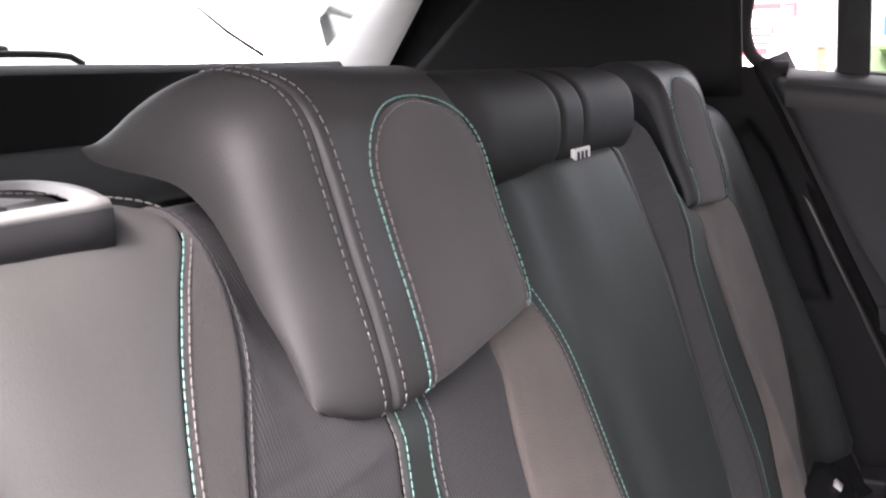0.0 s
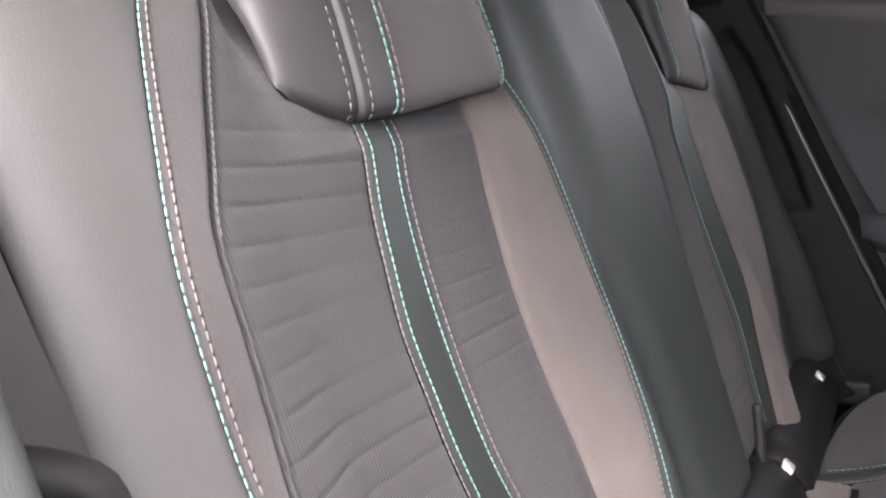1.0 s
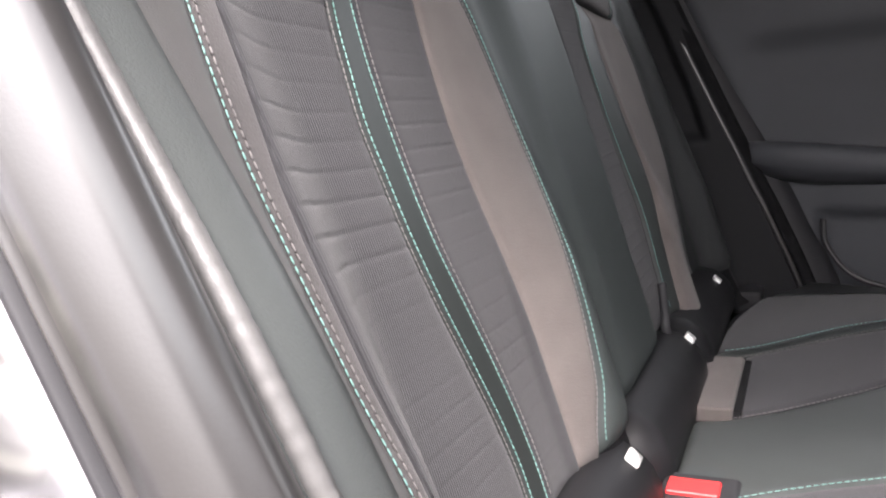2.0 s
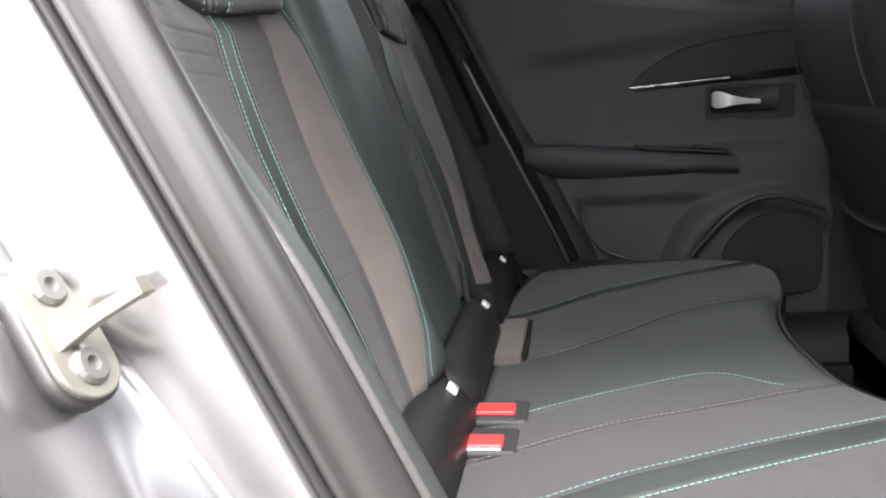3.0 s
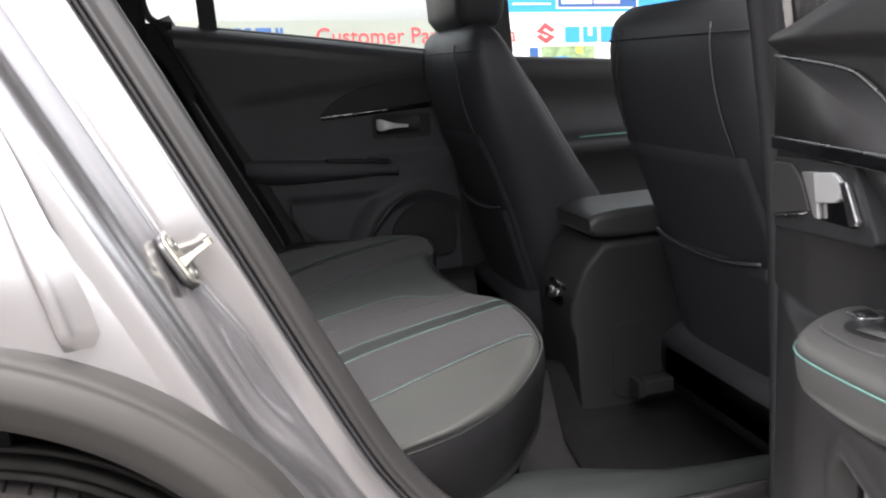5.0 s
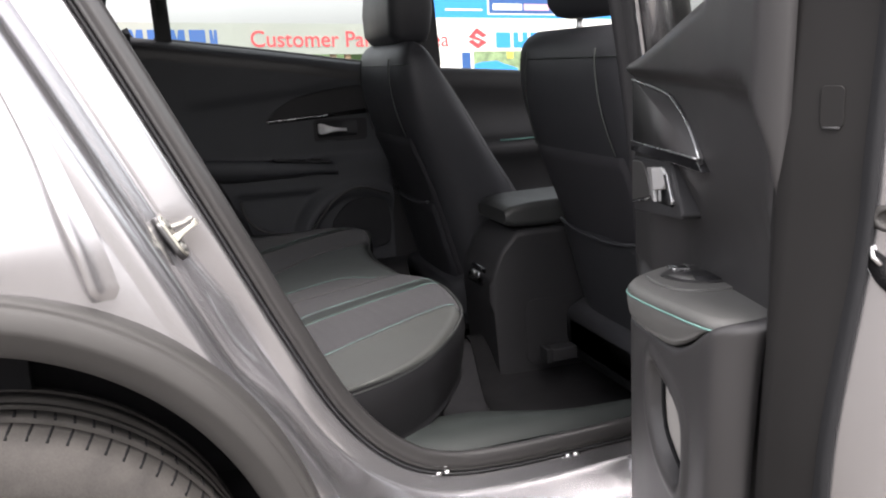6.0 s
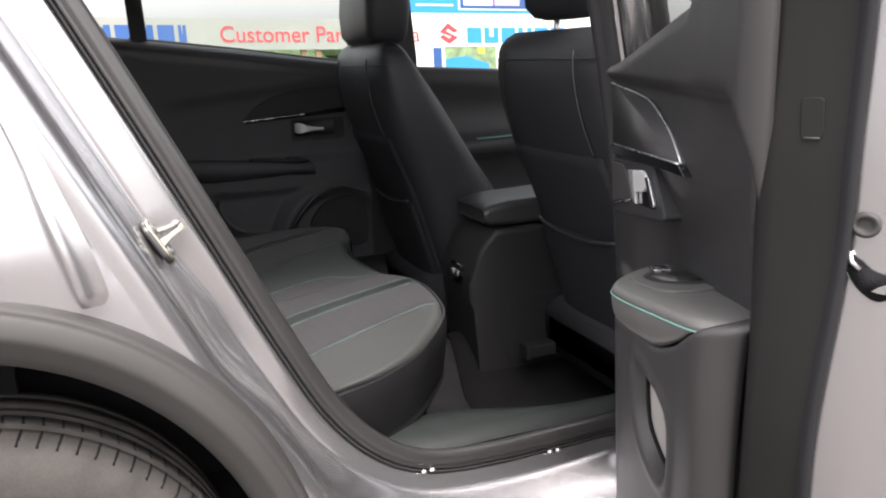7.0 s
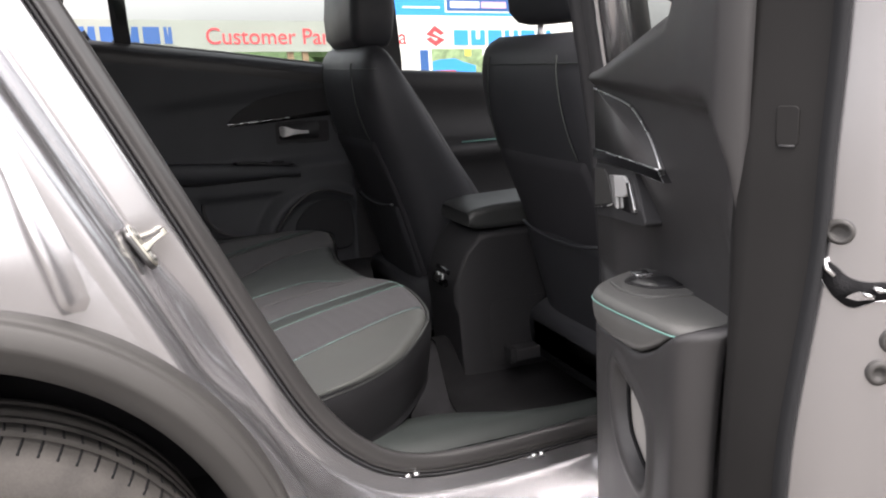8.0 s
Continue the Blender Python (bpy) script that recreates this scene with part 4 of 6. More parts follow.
# ==== headrests ====
H_FRONT = [(-0.122, 0.996), (-0.112, 1.004), (-0.119, 1.040), (-0.131, 1.080), (-0.142, 1.118), (-0.152, 1.148), (-0.170, 1.165), (-0.205, 1.173), (-0.238, 1.165), (-0.257, 1.149), (-0.264, 1.139)]
H_BACK = [(-0.124, 0.995), (-0.130, 1.003), (-0.142, 1.035), (-0.154, 1.062), (-0.167, 1.087), (-0.180, 1.105), (-0.196, 1.117), (-0.215, 1.122), (-0.240, 1.126), (-0.256, 1.130), (-0.264, 1.136)]
HF = spline([(x, 0, z) for x, z in H_FRONT], 81)
HB = spline([(x, 0, z) for x, z in H_BACK], 81)


def headrest(fold_y, sgn, hide, label):
    """A wrap-over headrest: its face runs from the fold at fold_y towards the car's middle, its side panel sweeps back outwards."""
    h = empty("headrest", label, "headrest", (-0.15, fold_y + 0.085 * sgn, 1.0), "rear headrests")
    INNER, OUTER = 0.170, -0.046

    def fn(w, t, rear=False):
        """w: metres from the fold towards the middle; t: 0 at the foot, 1 at the rear tip, along the front or the rear of the section."""
        k = min(max(t, 0.0), 1.0) * 80
        i = min(int(k), 79)
        pf, pb = HF[i].lerp(HF[i + 1], k - i), HB[i].lerp(HB[i + 1], k - i)
        s = 1.0
        if w < 0:
            s = math.sqrt(max(0.0, 1 - (w / OUTER) ** 2)) * 0.94 + 0.06 * (1 - w / OUTER)
        elif w > INNER - 0.014:
            s = math.sqrt(max(0.0, 1 - ((w - INNER + 0.014) / 0.014) ** 2)) * 0.5 + 0.5
        mid = pb.lerp(pf, 0.5)
        if rear:
            p = pb if w < 0 else mid.lerp(pb, 1 - (1 - s) * 2) if s < 1 else pb
        else:
            p = pb.lerp(pf, s) if w < 0 else mid.lerp(pf, max(0.0, 2 * s - 1)) if s < 1 else pf
        crown = 0.004 * (1 - ((w - 0.07) / 0.12) ** 2) if w > 0 else 0.0
        rise = 0.013 * smoothstep(0.0, 0.17, w) * smoothstep(1.08, 1.0, p.z)
        if w < 0:
            rise += 0.020 * (w / OUTER) ** 2 * smoothstep(1.075, 1.0, p.z)
        return (p.x + (0 if rear else crown * smoothstep(1.17, 1.12, p.z)), fold_y + sgn * w, p.z + rise)

    def sheet(name, ws, ts, mat, lab, rear=False, gap=None):
        rows = []
        for t in ts:
            row = []
            for w in ws:
                p = Vector(fn(w, t, rear))
                if gap is not None:
                    d = abs(w - gap)
                    if d < 0.004:
                        c = Vector((-0.16, p.y, 1.09))
                        p = p + (c - p).normalized() * 0.0022 * (1 - d / 0.004) ** 2
                row.append(p)
            rows.append(row)
        return skin(name, rows, mat, h, lab)

    T = np.linspace(0, 1, 81)
    sheet("side_panel", [OUTER * math.sin(q) for q in np.linspace(math.pi / 2, 0, 22)][:-3] + [-0.006, -0.004, -0.003, -0.002, -0.001, 0.0], T, hide, "black leather side panel", gap=0.0)
    sheet("front_band", [0.0, 0.001, 0.002, 0.003, 0.004, 0.006] + list(np.linspace(0.012, INNER - 0.014, 24)) + [INNER - 0.014 + 0.014 * math.sin(q) for q in np.linspace(0, math.pi / 2, 8)[1:]], T, hide, "black leather face", gap=0.0)
    sheet("rear_panel", list(np.linspace(OUTER, 0, 8)) + list(np.linspace(0.01, INNER, 20)), T, hide, "black leather back", rear=True)
    ring = [Vector(fn(INNER, t)) for t in T] + [Vector(fn(INNER, t, True)) for t in T[::-1]]
    make("end_cap", ring, [tuple(range(len(ring)))], hide, h, "black leather end")

    # arched fabric inset on the face, edged by thread
    MID, HALF, TOP, FOOT = 0.0935, 0.0665, 0.565, 0.02

    def half(t):
        k = min(1.0, max(0.0, (t - 0.40) / (TOP - 0.40)))
        return HALF * (1 - k ** 2.3) ** 0.5

    out_of = Vector((1, 0, 0.32)).normalized()
    arch_t = list(np.linspace(FOOT, 0.40, 30)) + [0.40 + (TOP - 0.40) * math.sin(q) for q in np.linspace(0, math.pi / 2, 30)[1:]]
    rows = []
    for t in arch_t:
        w = max(half(t) - 0.004, 0.0002)
        rows.append([Vector(fn(MID + w * q, t)) + out_of * (0.0022 * (1 - q**6) + 0.0002) for q in np.linspace(-1, 1, 24)])
    skin("fabric_inset", rows, INSET, h, "grey fabric inset")

    def thread(pts, mat, long=0.0040, step=0.0048, r=0.0006):
        run, shapes, last = 0.0, [], None
        dense = []
        for p, q in zip(pts, pts[1:]):
            dense += [p.lerp(q, k / 4) for k in range(4)]
        for p, q in zip(dense, dense[1:]):
            run += (q - p).length
            if last is None and run >= 0:
                last = q
            if last is not None and run >= long:
                shapes.append(tube([last, q], r, 5))
                last, run = None, long - step
        return make("stitching", *join(*shapes), mat, h, "teal thread stitching" if mat is TEAL else "pale thread stitching")

    for off, mat in ((0.0, TEAL), (-0.0058, BEIGE)):
        left = [Vector(fn(MID - max(half(t) + off, 0.0), t + (0.007 if off == 0.0 else -0.006) * smoothstep(0.45, TOP, t))) + out_of * 0.0022 for t in arch_t]
        right = [Vector(fn(MID + max(half(t) + off, 0.0), t + (0.007 if off == 0.0 else -0.006) * smoothstep(0.45, TOP, t))) + out_of * 0.0022 for t in arch_t]
        thread(left + right[::-1], mat)
    for w in (-0.0072, 0.0068):
        pts = []
        for t in np.linspace(0.0, 0.80, 60):
            p = Vector(fn(w, t))
            pts.append(p + (p - Vector((-0.18, p.y + 0.02 * sgn, 1.07))).normalized() * 0.0007)
        thread(pts, BEIGE, 0.0042, 0.0056, 0.00045)
    pts = [Vector(fn(INNER - 0.012, t)) + Vector((0.0004, 0, 0.0006)) for t in np.linspace(0.12, 0.60, 40)]
    thread(pts, BEIGE)
    for w in (0.02, 0.13):
        make("post", *tube([(-0.195, fold_y + sgn * w, 1.05), (-0.200, fold_y + sgn * w, 1.135)], 0.005, 10), CHROME, h, "steel post")
    return h


headrest(-0.365, 1, HEAD_LIT, "black leather wrap-over headrest with a grey fabric inset")
headrest(0.410, -1, LEATHER_SHADE, "black leather wrap-over headrest by the far door")

# low middle headrest: three padded pieces
mh = empty("headrest", "low black leather middle headrest with a white label", "headrest", (-0.20, -0.05, 1.09), "rear headrests")


def mid_ring(y, k, grow=0.0):
    pts = []
    for a in np.linspace(0, 2 * math.pi, 37)[:-1]:
        c, s = math.cos(a), math.sin(a)
        x = -0.182 + (0.045 + grow) * k * math.copysign(abs(c) ** 0.7, c)
        z = 1.126 + (0.042 + grow) * k * math.copysign(abs(s) ** 0.75, s) - 0.10 * (x + 0.182) * (1 if c > 0 else 0.2)
        pts.append(Vector((x, y + 0.022 * c * k, z)))
    return pts


for name, y0, y1, lab in (("side_pad", -0.245, -0.090, "black leather side pad"), ("middle_pad", -0.089, -0.044, "black leather middle band"), ("side_pad", -0.043, 0.115, "black leather side pad")):
    rings = []
    for y in np.linspace(y0, y1, 22):
        outer_end = (y - y0) if y0 < -0.2 else ((y1 - y) if y1 > 0 else 1)
        e = min(outer_end / 0.035, 1.0)
        k = 0.5 + 0.5 * math.sqrt(max(0.0, 1 - (1 - e) ** 2))
        d = min(y - y0, y1 - y)
        q = 1 - min(d / 0.007, 1)
        rings.append(mid_ring(y, k, -0.003 * (1 - math.sqrt(1 - q * q))))
    make(name, *loft(rings), PAD_SHADE, mh, lab)
make("label_tag", *box(-0.140, -0.136, -0.050, -0.014, 1.085, 1.102), LABEL, mh, "white woven label", bevel=0.001)
for k in range(3):
    make("label_print", *box(-0.1358, -0.1354, -0.045 + 0.009 * k, -0.040 + 0.009 * k, 1.088, 1.099), PLASTIC, mh, "unreadable dark print bar")
for dy2 in (-0.05, 0.03):
    make("post", *tube([(-0.19, -0.04 + dy2, 1.05), (-0.19, -0.04 + dy2, 1.12)], 0.006, 10), PLASTIC, mh, "black plastic post")

# ==== belts and buckles ====
def buckle(x, y, yaw, label, deep):
    b = empty("belt_buckle", label, "seat belt buckle", (x, y, 0.58), "rear belt buckles")
    ca, sa = math.cos(yaw), math.sin(yaw)
    put = lambda px, py, pz: (x + px * ca - py * sa, y + px * sa + py * ca, pz)
    v, f = box(-0.026, 0.034, -0.029, 0.029, 0.53, 0.6012)
    make("housing", [put(*p) for p in v], f, PLASTIC, b, "black plastic housing", bevel=0.005)
    v, f = box(-0.020, 0.020, -0.020 + deep, 0.006 + deep, 0.598, 0.6045)
    make("button", [put(*p) for p in v], f, RED, b, "red release button", bevel=0.002)
    v, f = box(-0.019, 0.019, -0.0265, -0.021, 0.5985, 0.6025)
    make("slot_guard", [put(*p) for p in v], f, CHROME if deep < 0 else PLASTIC, b, "bright slot edge", bevel=0.001)


buckle(0.066, -0.163, 0.0, "black belt buckle with a red button between the seats", 0.006)
buckle(0.060, -0.236, 0.0, "black belt buckle with a large red button", -0.002)
belt = empty("seat_belt", "black seat belt with its tongue hanging by the rear pillar", "seat belt", (0.03, -0.64, 0.9))
pts = spline([(-0.172, -0.607, 1.22), (-0.131, -0.599, 1.06), (-0.098, -0.593, 0.962), (-0.085, -0.586, 0.912), (-0.067, -0.590, 0.866), (-0.047, -0.600, 0.79), (-0.017, -0.612, 0.70), (0.013, -0.615, 0.62)], 40)
make("webbing", *ribbon(pts, (0.30, 0.95, 0.0), 0.044, 0.0022), WEBBING_LIT, belt, "black woven belt webbing")
TG = Vector((-0.079, -0.580, 0.902))
TW = Vector((0.30, 0.95, 0.0)).normalized()
TV = Vector((0.30, 0.0, -0.95)).normalized()
TN = TW.cross(TV).normalized()
tongue_at = lambda a, b, d: tuple(TG + TW * a + TV * b + TN * d)
bar = spline([(-0.110, -0.622, 0.912), (-0.095, -0.602, 0.914), (-0.081, -0.585, 0.911), (-0.070, -0.574, 0.906), (-0.066, -0.571, 0.898), (-0.064, -0.571, 0.890)], 24)
make("tongue", *tube(bar, [0.0095] * 15 + [0.0092, 0.0088, 0.0084, 0.0082, 0.0082, 0.0080, 0.0076, 0.0066, 0.0040], 16), PLASTIC, belt, "black plastic belt tongue")
make("tongue_plate", *plate([(-0.020, 0.006), (0.020, 0.006), (0.015, 0.038), (-0.015, 0.038)], tongue_at, 0.0, 0.002), PLASTIC, belt, "black tongue plate", bevel=0.001)
far_belt = empty("seat_belt", "black seat belt hanging beside the far door pillar", "seat belt", (-0.02, 0.58, 0.8))
pts = spline([(-0.29, 0.50, 1.165), (-0.22, 0.56, 1.10), (-0.12, 0.590, 0.90), (-0.048, 0.572, 0.738), (-0.012, 0.566, 0.668), (0.026, 0.560, 0.582)], 30)
make("webbing", *ribbon(pts, (0.9, 0.15, 0.4), 0.040, 0.0016), WEBBING_SHADE, far_belt, "black woven belt webbing")
make("guide", *box(-0.33, -0.25, 0.45, 0.53, 1.125, 1.170), PLASTIC, far_belt, "black belt guide on the shoulder", bevel=0.012)
make("anchor", *box(0.012, 0.080, 0.535, 0.585, 0.556, 0.590), PLASTIC, far_belt, "black belt end anchor", bevel=0.006)


# ==== front seats ====
def front_seat(name, dx, c, label, low, wide):
    s = empty(name, label, "car seat", (0.85 + dx, c, 0.30), "front seats")
    R = [(0.40, 0.850, 0.26, 0.190), (0.50, 0.826, 0.28, 0.205), (0.60, 0.800, 0.265, 0.213), (0.70, 0.773, 0.245, 0.218), (0.80, 0.738, 0.215, 0.226), (0.88, 0.708, 0.195, 0.236), (0.95, 0.690, 0.17, 0.240), (1.02, 0.684, 0.13, 0.236), (1.06, 0.688, 0.10, 0.228), (1.085, 0.700, 0.07, 0.212), (1.098, 0.718, 0.035, 0.180)]
    xs, ds, hs = [[(r[0], r[k]) for r in R] for k in (1, 2, 3)]

    def back(u, z):
        """Outline at height z: u from 0 to 1 round the section, starting at the middle of the rear."""
        xr, d, h = interp(xs, z) + dx, interp(ds, z), interp(hs, z)
        a = 2 * math.pi * u
        cc, ss = math.cos(a), math.sin(a)
        return (xr + d / 2 - d / 2 * math.copysign(abs(cc) ** 0.55, cc), c + h * math.copysign(abs(ss) ** 0.5, ss), z)

    zs = [0.40, 0.45, 0.50, 0.56, 0.62, 0.68, 0.74, 0.80, 0.85, 0.90, 0.95, 1.0, 1.03, 1.06, 1.075, 1.088, 1.095, 1.0985]
    make("backrest", *loft([[Vector(back(k / 56, z)) for k in range(56)] for z in zs]), LEATHER_SHADE, s, "black leather backrest")
    # rear board with its map pocket
    def rear(u, v):
        xr, h = interp(xs, v) + dx, interp(hs, v)
        q = (u - c) / h
        return (xr - 0.004 + 0.030 * abs(q) ** 4, u, v)

    panel("rear_board", rear, const(c - 0.178), const(c + 0.178), 0.44, 0.868, 30, 40, BACK_BOARD, s, puff=0.006, flip=-1, lift=0.002, label="dark grey rear board")
    panel("map_pocket", rear, const(c - 0.166), const(c + 0.166), 0.46, 0.700, 30, 24, LEATHER_SHADE, s, puff=0.006, flip=-1, lift=0.011, label="black map pocket")
    pts = [Vector(rear(u, 0.690 + 0.016 * ((u - c) / 0.16) ** 2)) - Vector((0.014, 0, 0)) for u in np.linspace(c - 0.158, c + 0.158, 24)]
    make("pocket_hem", *tube(pts, 0.004, 8), LEATHER_SHADE, s, "rolled hem of the map pocket")
    # seams over the shoulders
    for q in (-0.165, 0.165):
        pts = [Vector(rear(c + q * (0.86 + 0.14 * (1.06 - z) / 0.2), z)) - Vector((0.0015, 0, 0)) for z in np.linspace(0.87, 1.06, 20)]
        make("seam", *tube(pts, 0.0018, 6), STRIPE, s, "dark seam")
    for k0 in (0.655, 0.345):
        pts = [Vector(back(k0 + (0.0 if z < 1.03 else 0), z)) + Vector((0, 0.001 * (1 if k0 < 0.5 else -1), 0)) for z in np.linspace(0.48, 1.06, 40)]
        make("piping", *tube(pts, 0.0008, 6), BEIGE, s, "pale stitched side seam")
    row = [Vector(back(k / 200, 1.045)) for k in range(-45, 46)]
    make("top_seam", *tube([p + Vector((-0.001, 0, 0)) for p in row], 0.0014, 6), STRIPE, s, "dark seam")
    # cushion and base below
    rings = []
    for x, zt, h in ((0.80, 0.50, 0.22), (0.86, 0.52, 0.24), (1.0, 0.53, 0.25), (1.15, 0.55, 0.25), (1.27, 0.55, 0.24), (1.31, 0.52, 0.22)):
        rings.append([Vector((x + dx, c + a, b)) for a, b in rounded(0, (zt + 0.38) / 2, h, (zt - 0.38) / 2, 0.05)])
    make("seat_cushion", *loft(rings), LEATHER_SHADE, s, "black leather seat cushion")
    for yy in (-0.19, 0.19):
        make("rail", *box(0.74 + dx, 1.35 + dx, c + yy - 0.018, c + yy + 0.018, 0.375, 0.405), PLASTIC, s, "black seat rail", bevel=0.004)
        make("rail_end", *box(0.725 + dx, 0.742 + dx, c + yy - 0.021, c + yy + 0.021, 0.372, 0.409), BLACK_TRIM, s, "black rail end cap", bevel=0.005)
    for yy in (-0.19, 0.19):
        for x in (1.02, 1.26):
            make("rail_foot", *box(x + dx, x + 0.05 + dx, c + yy - 0.014, c + yy + 0.014, 0.29, 0.377), PLASTIC, s, "black rail foot", bevel=0.004)
    make("seat_frame", *box(0.80 + dx, 1.28 + dx, c - 0.20, c + 0.20, 0.40, 0.46), CARPET, s, "black seat frame")
    # headrest on two posts
    rings = []
    for z, x0, d, h in ((1.118, 0.752, 0.05, 0.10), (1.124, 0.735, 0.085, 0.125), (1.145, 0.722, 0.105, 0.138), (1.20, 0.720, 0.115, 0.142), (1.26, 0.726, 0.11, 0.138), (1.295, 0.738, 0.085, 0.125), (1.31, 0.755, 0.05, 0.10)):
        rings.append([Vector((x0 + dx - low + d / 2 + a, c + b * wide, z - low)) for a, b in rounded(0, 0, d / 2, h, min(d / 2, 0.03))])
    make("headrest", *loft(rings), LEATHER_SHADE, s, "black leather headrest")
    for yy in (-0.085, 0.085):
        make("post", *tube([(0.775 + dx, c + yy, 1.07), (0.778 + dx, c + yy, 1.14)], 0.0065, 12), CHROME, s, "bright steel headrest post")
    return s


front_seat("driver_seat", 0.0, -0.350, "black leather driver's seat with a map pocket", 0.0, 1.0)
front_seat("passenger_seat", -0.18, 0.345, "black leather passenger seat slid towards the rear", 0.026, 1.09)

# ==== centre console ====
con = empty("centre_console", "black centre console with a padded armrest and sockets", "console", (0.8, 0, 0.30))
rings = []
for x, zt, zb, h in ((0.611, 0.560, 0.50, 0.085), (0.618, 0.575, 0.47, 0.094), (0.625, 0.592, 0.30, 0.097), (0.643, 0.632, 0.30, 0.099), (0.679, 0.668, 0.30, 0.10), (0.70, 0.669, 0.30, 0.10), (1.0, 0.668, 0.30, 0.10), (1.5, 0.64, 0.30, 0.11)):
    rings.append([Vector((x + 0.016, -0.008 + a, b)) for a, b in rounded(0, (zt + zb) / 2, h, (zt - zb) / 2, 0.014)])
make("body", *loft(rings), PLASTIC, con, "black plastic console body", bevel=0.003)
rings = []
for x, zt, zb, h in ((0.660, 0.712, 0.690, 0.080), (0.656, 0.714, 0.684, 0.086), (0.672, 0.723, 0.676, 0.090), (0.72, 0.730, 0.673, 0.092), (0.95, 0.734, 0.673, 0.092), (1.02, 0.738, 0.675, 0.094), (1.035, 0.72, 0.685, 0.08)):
    rings.append([Vector((x + 0.016, -0.008 + a, b)) for a, b in rounded(0, (zt + zb) / 2, h, (zt - zb) / 2, min(0.016, (zt - zb) / 2))])
make("armrest_lid", *loft(rings), LEATHER, con, "padded leather armrest lid", bevel=0.002)
make("side_panel", *plate(rounded(0.835, 0.43, 0.13, 0.078, 0.025), lambda a, b, d: (a, -0.111 + d, b), 0.0, -0.002), PLASTIC, con, "raised black side panel", bevel=0.002)
sock = make("socket_panel", *plate(rounded(-0.012, 0.56, 0.045, 0.02, 0.008), lambda a, b, d: (0.628 + d + 0.35 * (b - 0.56), a, b), 0.0, 0.012), GLOSS, con, "glossy black socket panel")
for y in (-0.024, 0.002):
    make("socket", *plate(rounded(y, 0.56, 0.009, 0.006, 0.002), lambda a, b, d: (0.6225 + d + 0.35 * (b - 0.56), a, b), 0.0, 0.006), CHROME, sock, "bright-edged socket")

# ==== doors ====
def door_out(a, z):
    """Depth of the inner trim, in metres towards the cabin as minus: a is forward along the door, z up."""
    zc = 0.955 + 0.09 * (a - 0.05)
    inside = smoothstep(-0.01, 0.12, a) * smoothstep(zc + 0.020, zc - 0.016, z)
    o = -0.011 * (1 - inside)
    o -= 0.024 * smoothstep(0.80, 0.765, z) * smoothstep(0.10, 0.30, a)
    arch = math.hypot((a - 0.505) / 1.0, (z - 0.53) / 0.98)
    o -= 0.016 * bell(arch, 0.165, 0.028) * (1 if z > 0.50 else 0.6)
    o += 0.012 * smoothstep(0.150, 0.135, arch) * smoothstep(0.62, 0.60, a)
    pocket = smoothstep(0.150, 0.185, a + 0.18 * (z - 0.62)) * smoothstep(0.700, 0.685, z) * smoothstep(0.555, 0.575, z - 0.06 * (a - 0.3)) * smoothstep(0.190, 0.205, arch)
    o += 0.016 * pocket
    return o


SILL = table_fn([(-0.10, 1.155), (0.03, 1.136), (0.28, 1.098), (0.54, 1.055), (0.65, 1.040)])


